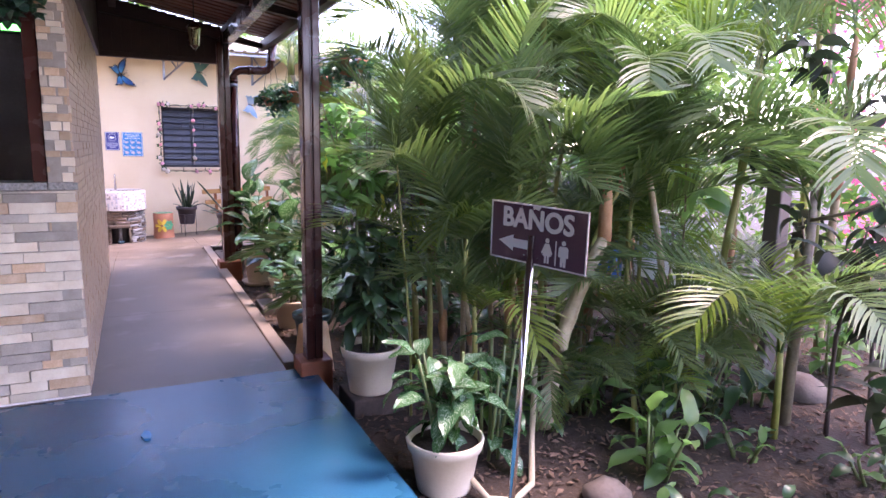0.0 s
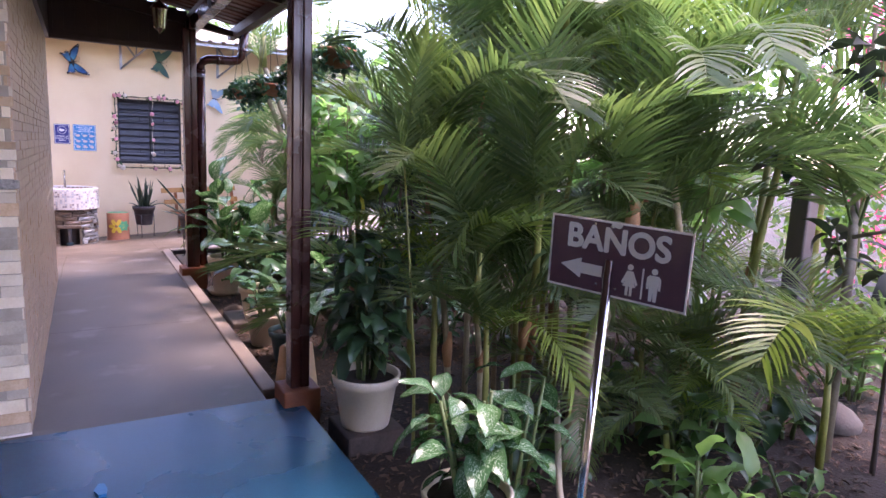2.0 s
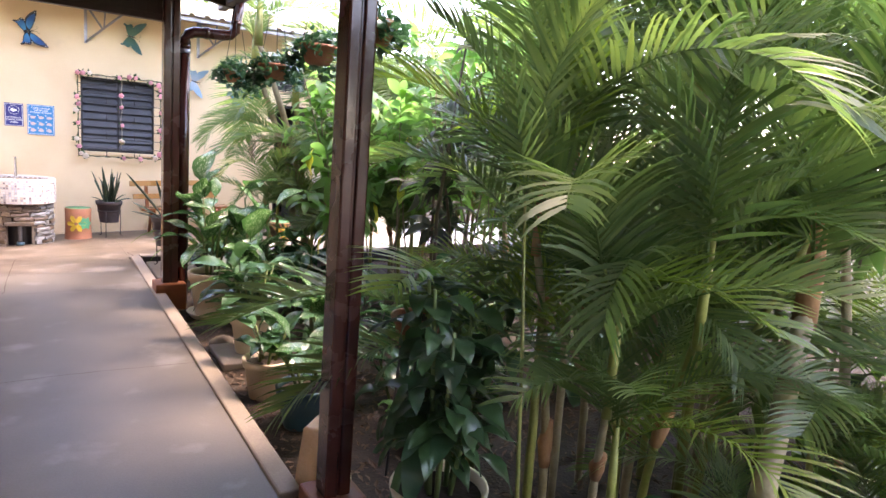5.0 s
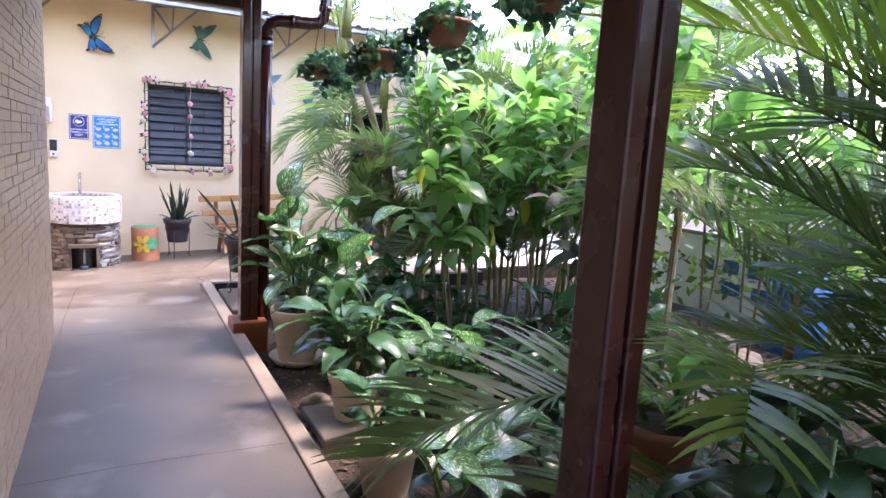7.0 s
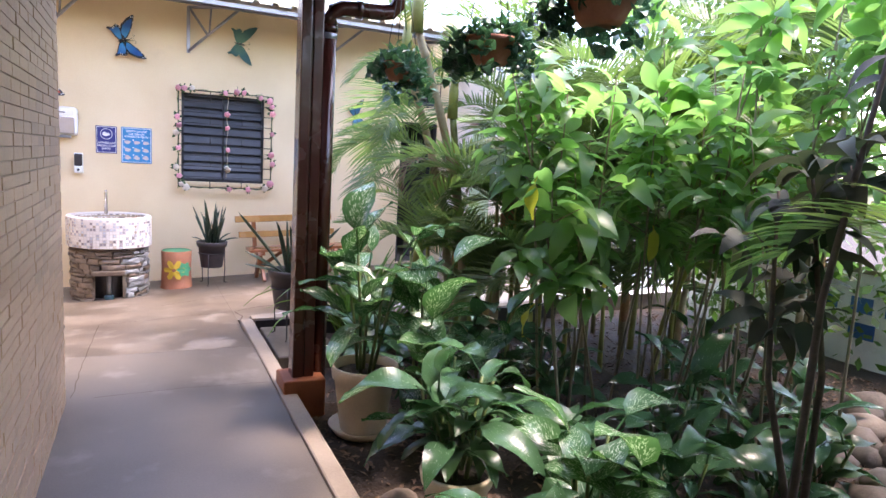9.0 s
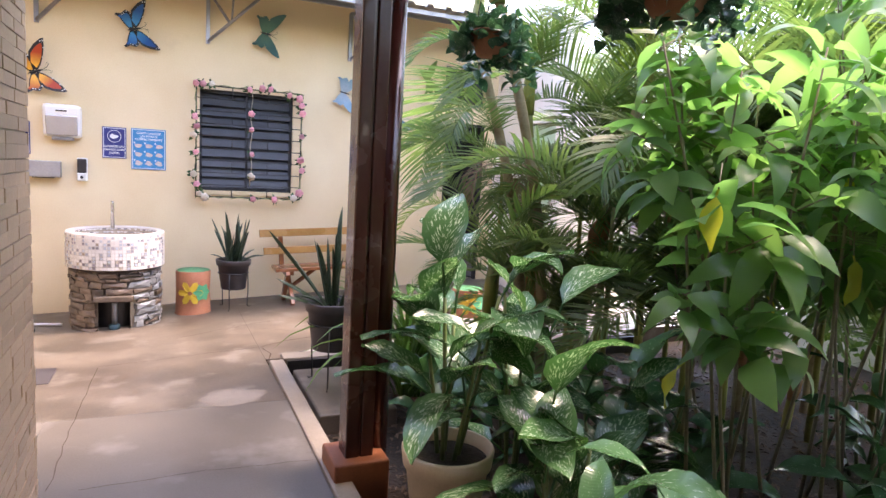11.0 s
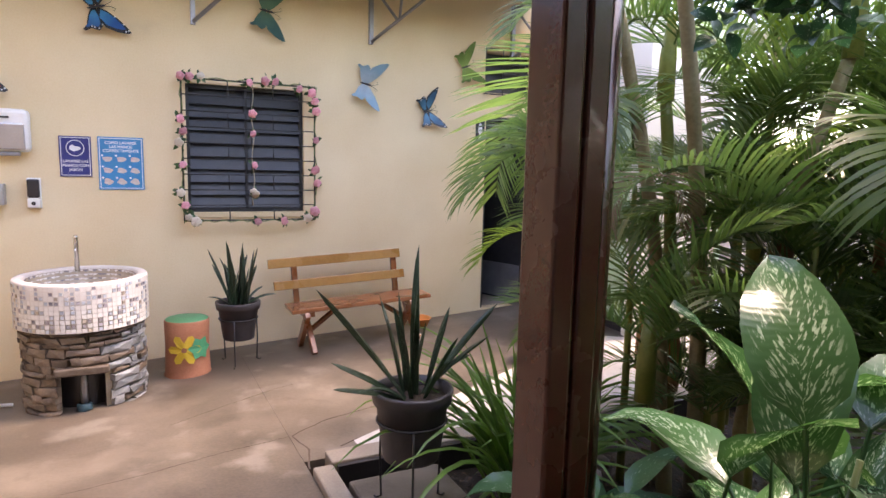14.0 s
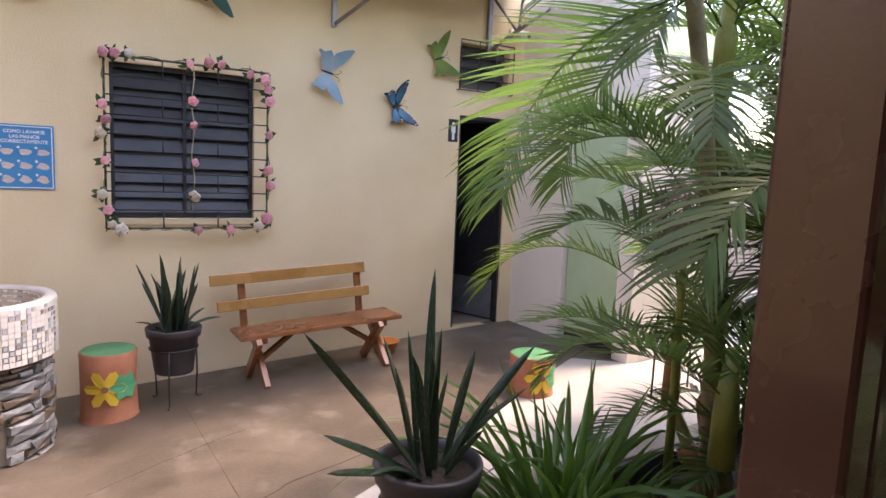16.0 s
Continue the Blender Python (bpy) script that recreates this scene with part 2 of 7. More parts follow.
    litter=surf("dry_leaf_litter", (0.05, 0.028, 0.018), (0.20, 0.13, 0.085), 0.9, 3, 40, 0.3),
    rock=surf("garden_rock", (0.075, 0.056, 0.044), (0.165, 0.130, 0.102), 0.8, 6, 50, 0.6, random_tint=0.3),
    cane=surf("palm_cane", (0.20, 0.15, 0.07), (0.38, 0.31, 0.19), 0.6, 9, 60, 0.3, random_tint=0.25),
    cane_green=surf("green_cane", (0.14, 0.16, 0.03), (0.28, 0.27, 0.07), 0.5, 7, 60, 0.2, random_tint=0.25),
    sheath=surf("dry_palm_sheath", (0.26, 0.12, 0.05), (0.42, 0.22, 0.10), 0.8, 8, 60, 0.4),
    bark=surf("dark_bark", (0.045, 0.030, 0.024), (0.11, 0.08, 0.062), 0.85, 9, 60, 0.5),
    twig=surf("olive_twig_bark", (0.12, 0.095, 0.055), (0.26, 0.21, 0.13), 0.7, 9, 60, 0.3),
    stem=surf("green_stem", (0.07, 0.11, 0.03), (0.14, 0.19, 0.06), 0.5, 9, 60, 0.2),
    drum_blue=surf("blue_plastic", (0.018, 0.09, 0.28), (0.035, 0.14, 0.36), 0.4, 5, 80, 0.05),
    hose=surf("hose", (0.36, 0.30, 0.20), (0.46, 0.39, 0.27), 0.5, 9, 60, 0.1),
    mint=surf("mint_door_paint", (0.40, 0.56, 0.34), (0.48, 0.63, 0.42), 0.5, 4, 60, 0.05),
    pink=surf("pink_petals", (0.66, 0.20, 0.26), (0.84, 0.46, 0.46), 0.6, 30, 90, 0.1, random_tint=0.25),
    bougain=leaf_mat("bougainvillea_bract", (0.62, 0.06, 0.22), (0.75, 0.14, 0.32), through_light=0.4),
    palm=leaf_mat("palm_leaf", (0.064, 0.112, 0.042), (0.115, 0.158, 0.058), through_light=0.50, rough=0.42),
    # brighter, yellower copy of palm: sunlight on the fronds put into colour
    palm_lit=leaf_mat("sunlit_palm_leaf", (0.10, 0.16, 0.022), (0.15, 0.20, 0.035), through_light=0.48, rough=0.38),
    palm_dry=leaf_mat("dry_palm_leaf", (0.14, 0.09, 0.06), (0.22, 0.15, 0.11), through_light=0.2, rough=0.7),
    dieff=leaf_mat("mottled_leaf", (0.030, 0.092, 0.040), (0.058, 0.148, 0.054), (0.36, 0.48, 0.35), 0.24, 0.25, 0.54, 8.0, 15.0),
    dieff_dark=leaf_mat("dark_mottled_leaf", (0.028, 0.085, 0.042), (0.050, 0.128, 0.056), (0.26, 0.36, 0.28), 0.18, 0.26, 0.61, 8.0, 13.0),
    broad=leaf_mat("broad_leaf", (0.085, 0.19, 0.065), (0.15, 0.26, 0.095), None, 0.55, 0.34, veins=6.0),
    broad_dark=leaf_mat("dark_broad_leaf", (0.022, 0.060, 0.026), (0.042, 0.100, 0.038), None, 0.20, 0.34, veins=6.0),
    ivy=leaf_mat("ivy_leaf", (0.012, 0.055, 0.035), (0.035, 0.10, 0.055), (0.30, 0.42, 0.36), 0.2, 0.3, 0.60, 0.0, 6.0),
    ti_leaf=leaf_mat("dark_purple_leaf", (0.022, 0.040, 0.024), (0.050, 0.048, 0.040), None, 0.2, 0.6, veins=5.0),
    snake=leaf_mat("snake_plant_leaf", (0.011, 0.026, 0.014), (0.022, 0.045, 0.020), (0.055, 0.09, 0.06), 0.08, 0.4, 0.52, 0.0, 9.0),
    grass=leaf_mat("strap_leaf", (0.06, 0.13, 0.025), (0.10, 0.20, 0.04), None, 0.35, 0.35),
    yellow_leaf=leaf_mat("yellow_leaf", (0.40, 0.36, 0.05), (0.50, 0.42, 0.06), None, 0.4, 0.4),
    hedge=leaf_mat("hedge_leaf", (0.035, 0.085, 0.02), (0.10, 0.17, 0.035), None, 0.40, 0.45),
)
for nm, level in (("brown", 0.40), ("ti_leaf", 0.15)):          # duller than plain varnish
    M[nm].node_tree.nodes["Principled BSDF"].inputs["Specular IOR Level"].default_value = level
glow = bpy.data.materials.new("lamp_glass")
glow.use_nodes = True
glow.node_tree.nodes["Principled BSDF"].inputs["Base Color"].default_value = (0.75, 0.65, 0.40, 1)
glow.node_tree.nodes["Principled BSDF"].inputs["Transmission Weight"].default_value = 0.7
glow.node_tree.nodes["Principled BSDF"].inputs["Roughness"].default_value = 0.15


def painted_wing(name, c_mid, c_edge):
    """Wing paint that runs from a bright middle to a deeper tint at the tips."""
    m = surf(name, c_mid, tuple(min(1, v * 1.4) for v in c_mid), 0.35, 10, 60, 0.02)
    n, l = m.node_tree.nodes, m.node_tree.links
    b = n["Principled BSDF"]
    b.inputs["Metallic"].default_value = 0.15
    tc, ln, rg, mix = n.new("ShaderNodeTexCoord"), n.new("ShaderNodeVectorMath"), n.new("ShaderNodeMapRange"), n.new("ShaderNodeMixRGB")
    ln.operation = "LENGTH"
    rg.inputs["From Min"].default_value, rg.inputs["From Max"].default_value = 0.08, 0.24
    l.new(tc.outputs["Object"], ln.inputs[0])
    l.new(ln.outputs["Value"], rg.inputs["Value"])
    l.new(rg.outputs[0], mix.inputs[0])
    l.new(b.inputs["Base Color"].links[0].from_socket, mix.inputs[1])
    mix.inputs[2].default_value = (*c_edge, 1)
    l.new(mix.outputs[0], b.inputs["Base Color"])
    return m


# ---- mesh helpers ----
def add_box(bm, x0, y0, z0, x1, y1, z1, m=None, bevel=0.0):
    r = bmesh.ops.create_cube(bm, size=1.0)["verts"]
    t = Matrix.Translation(((x0 + x1) / 2, (y0 + y1) / 2, (z0 + z1) / 2)) @ Matrix.Diagonal((x1 - x0, y1 - y0, z1 - z0, 1))
    bmesh.ops.transform(bm, matrix=(m @ t) if m else t, verts=r)
    if bevel:
        es = list({e for v in r for e in v.link_edges})
        bmesh.ops.bevel(bm, geom=es, offset=bevel, segments=2, affect="EDGES", profile=0.5)
    return bm


def box(x0, y0, z0, x1, y1, z1, bevel=0.0, m=None):
    return add_box(bmesh.new(), x0, y0, z0, x1, y1, z1, m, bevel)


def add_tube(bm, pts, radii, n=8, cap=True):
    """A round tube through the points; one radius or one a point."""
    pts = [Vector(p) for p in pts]
    if not hasattr(radii, "__len__"):
        radii = [radii] * len(pts)
    rings, up = [], Vector((0.31, 0.17, 0.94))
    for i, p in enumerate(pts):
        d = (pts[min(i + 1, len(pts) - 1)] - pts[max(i - 1, 0)]).normalized()
        s = d.cross(up)
        if s.length < 0.05:
            s = d.cross(Vector((1, 0.2, 0)))
        s.normalize()
        u = s.cross(d)
        rings.append([bm.verts.new(p + radii[i] * (s * math.cos(a) + u * math.sin(a))) for a in (2 * math.pi * k / n for k in range(n))])
    for a, b in zip(rings, rings[1:]):
        for k in range(n):
            bm.faces.new((a[k], a[(k + 1) % n], b[(k + 1) % n], b[k])).smooth = True
    if cap:
        bm.faces.new(rings[0][::-1])
        bm.faces.new(rings[-1])
    return bm


def tube(pts, radii, n=8):
    return add_tube(bmesh.new(), pts, radii, n)


def lathe(profile, n=32, x=0, y=0, z=0, cap=False):
    """A turned shape: the profile's (radius, height) pairs round an upright axis."""
    bm = bmesh.new()
    rings = [[bm.verts.new((x + r * math.cos(2 * math.pi * k / n), y + r * math.sin(2 * math.pi * k / n), z + h)) for k in range(n)] for r, h in profile]
    for a, b in zip(rings, rings[1:]):
        for k in range(n):
            bm.faces.new((a[k], a[(k + 1) % n], b[(k + 1) % n], b[k])).smooth = True
    if cap:
        bm.faces.new(rings[0][::-1])
        bm.faces.new(rings[-1])
    return bm


def extrude_poly(pts, depth, m=Matrix()):
    """A flat outline in local xz, given thickness along local y."""
    bm = bmesh.new()
    f = bm.faces.new([bm.verts.new((x, 0, z)) for x, z in pts])
    r = bmesh.ops.extrude_face_region(bm, geom=[f])
    bmesh.ops.translate(bm, vec=(0, -depth, 0), verts=[v for v in r["geom"] if isinstance(v, bmesh.types.BMVert)])
    bmesh.ops.recalc_face_normals(bm, faces=bm.faces)
    bmesh.ops.transform(bm, matrix=m, verts=bm.verts)
    return bm


def mesh_of(bm, name, material):
    me = bpy.data.meshes.new(name)
    bm.to_mesh(me)
    bm.free()
    me.materials.append(material)
    return me


def part(name, bm, material, parent=None, label=""):
    """One mesh object, under a thing or under a part."""
    ob = new(name, mesh_of(bm, name, material))
    if parent:
        ob.parent = parent
        ob.matrix_parent_inverse = parent.matrix_world.inverted() if parent.type == "EMPTY" and False else Matrix()
    return tagged(ob, label)


def piece(name, me, m, parent, label=""):
    """One more object on a shared mesh, placed by m in the parent's space."""
    ob = new(name, me)
    ob.parent = parent
    ob.matrix_basis = m
    return tagged(ob, label)


def thing(name, label, category, loc=(0, 0, 0), group="", kind="", rz=0.0):
    ob = new(name)
    ob.empty_display_size = 0.1
    ob.matrix_basis = pose(*loc, 0, 0, rz)
    return tagged(ob, label, category, group, kind)


def solid(name, bm, material, label, category, group="", kind=""):
    return tagged(new(name, mesh_of(bm, name, material)), label, category, group, kind)


def structure(name, bm, material, label, category):
    return solid(name, bm, material, label, category, "", "structure")


def raw_mesh(name, verts, faces, material, uvs=None, smooth=True):
    me = bpy.data.meshes.new(name)
    me.from_pydata([tuple(v) for v in verts], [], faces)
    if uvs is not None:
        layer = me.uv_layers.new(name="UVMap")
        for poly in me.polygons:
            for li in poly.loop_indices:
                layer.data[li].uv = uvs[me.loops[li].vertex_index]
    if smooth:
        me.polygons.foreach_set("use_smooth", [True] * len(me.polygons))
    me.materials.append(material)
    return me


def lettering(text, size, m, material, parent, weight=0.0, align="CENTER"):
    """Raised letters in the local xy plane of m."""
    cu = bpy.data.curves.new("lettering", "FONT")
    cu.body, cu.size, cu.extrude, cu.align_x = text, size, 0.001, align
    tmp = bpy.data.objects.new("lettering", cu)
    plain = bpy.data.meshes.new_from_object(tmp)
    bpy.data.objects.remove(tmp)
    shifts = [(0, 0)] if not weight else [(weight * math.cos(a), weight * math.sin(a)) for a in (2 * math.pi * k / 8 for k in range(8))]
    v, f = [], []
    for k, (a, b) in enumerate(shifts):
        n0 = len(v)
        v += [(p.co.x + a, p.co.y + b, p.co.z + 0.00006 * k) for p in plain.vertices]
        f += [tuple(i + n0 for i in q.vertices) for q in plain.polygons]
    me = raw_mesh("lettering", v, f, material, None, False)
    ob = new("lettering", me)
    ob.parent = parent
    ob.matrix_basis = m
    return ob


# ---- the plan ----
WALL, EAST, KERB, CORR_Y0, CORR_Y1 = 13.40, 4.72, 1.37, 4.36, 8.69
SOIL = -0.16


def floor_z(x, y):
    """The patio falls gently towards the foot of the cream wall."""
    return 0.0 if y < 9.6 else min(0.05, (y - 9.6) / 3.73 * (-0.2 + 0.052 * x))


rng = random.Random(7)

# ground: one sheet, lower under the slabs
def ground_z(x, y):
    under = (x < 1.0 or y > 10.9 and x < 8.5) if y < 40 else False
    if under and -30 < x and y > -30:
        return -0.75
    d = max(0.0, x - 6)
    return SOIL + 0.035 * noise.noise(Vector((x * 1.7, y * 1.7, 0))) + 0.015 * noise.noise(Vector((x * 6, y * 6, 3))) - 0.02 * min(d, 6)


xs = [-300, -120, -60, -31, -30.5] + [-30 + i * 3 for i in range(1, 10)] + [-2 + i * 0.14 for i in range(0, 80)] + [10, 12, 15, 20, 30, 60, 120, 300]
ys = [-300, -120, -60, -31, -30.5, -20, -12, -6] + [-5 + i * 0.16 for i in range(0, 105)] + [13, 15, 18, 22, 30, 60, 120, 300]
xs, ys = sorted(set(xs)), sorted(set(ys))
gv = [(x, y, ground_z(x, y)) for y in ys for x in xs]
gf = [(j * len(xs) + i, j * len(xs) + i + 1, (j + 1) * len(xs) + i + 1, (j + 1) * len(xs) + i) for j in range(len(ys) - 1) for i in range(len(xs) - 1)]
tagged(new("ground", raw_mesh("ground", gv, gf, M["soil"])), "dark moist garden soil with leaf litter", "ground", "", "structure")

# corridor, blue floor, patio
structure("floor_corridor", box(-0.12, 4.31, -0.4, KERB - 0.115, 9.6, 0.0), M["concrete"], "worn grey concrete walkway floor", "floor")
structure("floor_blue", box(-6, -5, -0.4, 1.44, 4.306, 0.004), M["blue"], "glossy blue painted concrete floor", "floor")
bm = box(KERB - 0.112, 4.44, -0.4, KERB, 10.42, 0.018, 0.012)
structure("kerb", bm, M["kerb"], "raised pale cement kerb along the garden bed", "kerb")


def sloped_slab(x0, x1, y0, y1, nx, ny, depth=0.35):
    bm = bmesh.new()
    top = [[bm.verts.new((x, y, floor_z(x, y))) for x in (x0 + (x1 - x0) * i / nx for i in range(nx + 1))] for y in (y0 + (y1 - y0) * j / ny for j in range(ny + 1))]
    low = [[bm.verts.new((v.co.x, v.co.y, -0.4 - depth * 0.3)) for v in row] for row in top]
    for j in range(ny):
        for i in range(nx):
            bm.faces.new((top[j][i], top[j][i + 1], top[j + 1][i + 1], top[j + 1][i]))
    for row_t, row_l in ((top[0], low[0]), (top[-1][::-1], low[-1][::-1])):
        for i in range(nx):
            bm.faces.new((row_l[i], row_l[i + 1], row_t[i + 1], row_t[i]))
    for c in (0, -1):
        for j in range(ny):
            a, b = (j, j + 1) if c else (j + 1, j)
            bm.faces.new((low[a][c], low[b][c], top[b][c], top[a][c]))
    return bm


def floor_line(pts, width, material, label):
    """A crack or joint drawn along the floor, following its fall."""
    bm, prev = bmesh.new(), None
    for i in range(len(pts) - 1):
        a, b = Vector((*pts[i], 0)), Vector((*pts[i + 1], 0))
        n_ = max(2, int((b - a).length / 0.06))
        for k in range(n_ + (1 if i == len(pts) - 2 else 0)):
            q = a.lerp(b, k / n_)
            s = (b - a).normalized().cross(Vector((0, 0, 1)))
            q = q + s * 0.012 * noise.noise(Vector((q.x * 9, q.y * 9, 1.5)))
            w = width * (0.7 + 0.6 * abs(noise.noise(Vector((q.x * 20, q.y * 20, 7)))))
            cur = [bm.verts.new((p.x, p.y, floor_z(p.x, p.y) + 0.0022)) for p in (q - s * w / 2, q + s * w / 2)]
            if prev:
                bm.faces.new((prev[0], prev[1], cur[1], cur[0]))
            prev = cur
    structure("floor_joint", bm, material, label, "floor")


structure("floor_patio", sloped_slab(-4.0, KERB - 0.115, 9.602, WALL + 0.1, 12, 10), M["patio"], "stained tan concrete patio floor", "floor")
structure("floor_patio_east", sloped_slab(KERB - 0.113, 10.0, 10.60, WALL + 0.1, 16, 10), M["patio"], "stained tan concrete patio floor", "floor")
# thin pale sheet over the slab; its paleness stands in for sunlight
pale, row = bmesh.new(), []
for k in range(22):
    x = 1.6 + 0.4 * k
    y1 = 10.76 + (x - 1.6) * 0.47 if x < 4.7 else 11.7
    cur = [pale.verts.new((x, y, floor_z(x, y) + 0.004)) for y in (10.602, (10.602 + y1) / 2, y1)]
    for j in range(2 if row else 0):
        pale.faces.new((row[j], cur[j], cur[j + 1], row[j + 1]))
    row = cur
structure("floor_passage", pale, M["sunlit_cement"], "cement floor of the side passage, coloured pale as if sunlit", "floor")
floor_line([(1.5, 10.72), (2.8, 11.32), (3.7, 11.75), (4.68, 12.2)], 0.016, M["bark"], "dark broken joint along the pale floor")
structure("floor_side", box(-4.0, 8.72, -0.4, -0.122, 9.6, -0.001), M["patio"], "stained concrete floor beside the wall", "floor")
# bed end wall, its black inner face and a cement coping
structure("bed_end_kerb", box(KERB + 0.002, 10.44, -0.5, 4.9, 10.597, 0.014, 0.01), M["kerb"], "cement edge of the planting bed", "kerb")
structure("bed_lining", box(KERB + 0.03, 10.405, -0.5, 4.9, 10.438, 0.0), M["black"], "black painted inner face of the planting bed", "kerb")
# a sunken slab in the bed corner
solid("stepping_slab", box(1.42, 9.35, -0.3, 1.95, 10.30, -0.035, 0.015), M["patio"], "sandy concrete slab sunk beside the kerb", "slab")
# floor joints and patch
def floor_stain(x, y, r, seed, material, label):
    """A thin uneven patch that lies on the floor."""
    bm = bmesh.new()
    ring = []
    for k in range(40):
        a = 2 * math.pi * k / 40
        q = r * (1 + 0.30 * noise.noise(Vector((math.cos(a) * 1.4, math.sin(a) * 1.4, seed))) + 0.10 * noise.noise(Vector((math.cos(a) * 5, math.sin(a) * 5, seed))))
        px_, py_ = x + q * math.cos(a), y + 0.8 * q * math.sin(a)
        ring.append(bm.verts.new((px_, py_, floor_z(px_, py_) + 0.003)))
    c = bm.verts.new((x, y, floor_z(x, y) + 0.004))
    for k in range(40):
        bm.faces.new((c, ring[k], ring[(k + 1) % 40]))
    structure("floor_patch", bm, material, label, "floor")


floor_stain(0.93, 9.74, 0.21, 2, M["patch"], "pale cement patch on the floor")


floor_line([(0.02, 8.75), (0.03, 9.6), (0.05, 10.75)], 0.006, M["bark"], "dark joint line in the floor")
floor_line([(0.05, 10.78), (0.5, 10.85), (0.9, 10.95), (1.25, 11.0)], 0.006, M["bark"], "dark joint line in the floor")
floor_line([(0.6, 11.55), (0.95, 11.75), (1.35, 11.95), (1.5, 12.0)], 0.006, M["bark"], "dark crack in the patio floor")
floor_line([(0.15, 8.72), (0.7, 8.74), (1.24, 8.7)], 0.005, M["bark"], "dark joint line in the floor")
floor_line([(1.26, 10.5), (1.32, 10.75), (1.27, 11.0), (1.5, 11.15), (2.3, 11.35)], 0.013, M["bark"], "broken dark crack at the bed corner")
floor_line([(2.4, 11.3), (3.2, 11.55), (4.3, 11.8)], 0.007, M["bark"], "dark joint line in the floor")
floor_line([(0.0, 6.37), (0.5, 6.40), (1.25, 6.36)], 0.006, M["bark"], "dark crack across the walkway")
structure("half_wall_skirting", box(-1.6, CORR_Y0 - 0.022, 0.004, 0.0, CORR_Y0 - 0.013, 0.016), M["white_wall"], "thin white grout line under the stone wall", "trim")

# walls
wall_core = bmesh.new()
add_box(wall_core, -0.145, CORR_Y0, -0.4, -0.012, CORR_Y1 - 0.012, 2.66)
structure("wall_corridor", wall_core, M["mortar"], "mortar core of the stone-clad walkway wall", "wall")
structure("wall_block_north", box(-4.0, CORR_Y1 - 0.2, -0.4, -0.146, CORR_Y1 - 0.012, 3.6), M["cream_wall"], "cream plastered end wall of the building", "wall")
def wall_with_holes(x0, x1, z0, z1, holes, y0, y1):
    bm = bmesh.new()
    cx = sorted({x0, x1, *[h[0] for h in holes], *[h[1] for h in holes]})
    cz = sorted({z0, z1, *[h[2] for h in holes], *[h[3] for h in holes]})
    for a, b in zip(cx, cx[1:]):
        for c, d in zip(cz, cz[1:]):
            if not any(h[0] <= (a + b) / 2 <= h[1] and h[2] <= (c + d) / 2 <= h[3] for h in holes):
                add_box(bm, a, y0, c, b, y1, d)
    bmesh.ops.remove_doubles(bm, verts=bm.verts, dist=0.0005)
    return bm


WIN = (0.87, 1.93, 1.17, 2.33)
DOOR = (3.96, 4.56, 0.03, 2.2)
TRANSOM = (3.93, 4.54, 2.46, 2.9)
structure("wall_back", wall_with_holes(-4.0, EAST + 0.15, -0.6, 3.75, [WIN, DOOR, TRANSOM], WALL, WALL + 0.15), M["cream_wall"], "cream plastered wall with window and doorway", "wall")
structure("wall_west", box(-4.15, 8.5, -0.6, -4.002, WALL + 0.15, 4.2), M["cream_wall"], "cream plastered side wall", "wall")


def wall_along_y(x0, x1, y0, y1, z0, z1, hole):
    bm = bmesh.new()
    add_box(bm, x0, y0, z0, x1, hole[0], z1)
    add_box(bm, x0, hole[1], z0, x1, y1, z1)
    add_box(bm, x0, hole[0], hole[3], x1, hole[1], z1)
    return bm


structure("wall_east", wall_along_y(EAST, EAST + 0.15, 11.72, WALL - 0.002, -0.6, 3.4, (11.9, 12.62, 0.02, 2.2)), M["white_wall"], "off-white plastered return wall", "wall")
# rooms behind the openings; black walls and ceiling stand in for their darkness
structure("room_back", box(-0.2, WALL + 1.6, -0.5, 5.69, WALL + 1.7, 3.2), M["black"], "room wall coloured black to pass for unlit depth", "wall")
structure("room_back_side", box(-0.3, WALL + 0.152, -0.5, -0.2, WALL + 1.7, 3.2), M["black"], "room wall coloured black to pass for unlit depth", "wall")
structure("room_side_south", box(EAST + 0.152, 11.72, -0.5, 5.7, 11.82, 2.6), M["white_wall"], "off-white wall of the wash room", "wall")
structure("room_back_end", box(5.7, 11.72, -0.5, 5.8, WALL + 1.7, 3.2), M["mint"], "pale green wall inside the wash room", "wall")
structure("room_back_ceiling", box(-0.3, WALL + 0.152, 3.2, 5.8, WALL + 1.7, 3.3), M["black"], "room ceiling coloured black to pass for unlit depth", "ceiling")
structure("room_side_ceiling", box(EAST + 0.152, 11.72, 2.6, 5.69, WALL + 0.15, 2.7), M["white_wall"], "ceiling of the wash room", "ceiling")
structure("room_floor", box(-0.2, WALL + 0.101, -0.5, 5.69, WALL + 1.6, 0.03), M["kerb"], "pale threshold floor inside the doorway", "floor")
# building behind the camera
structure("wall_restaurant_back", box(-6.2, -5.2, -0.4, 2.2, -5.0, 4.0), M["cream_wall"], "plain wall behind the dining area", "wall")
structure("wall_restaurant_side", box(-6.2, -5.0, -0.4, -6.0, 8.5, 4.0), M["cream_wall"], "plain side wall of the dining area", "wall")
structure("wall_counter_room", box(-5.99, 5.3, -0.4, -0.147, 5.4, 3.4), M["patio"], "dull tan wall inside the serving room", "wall")

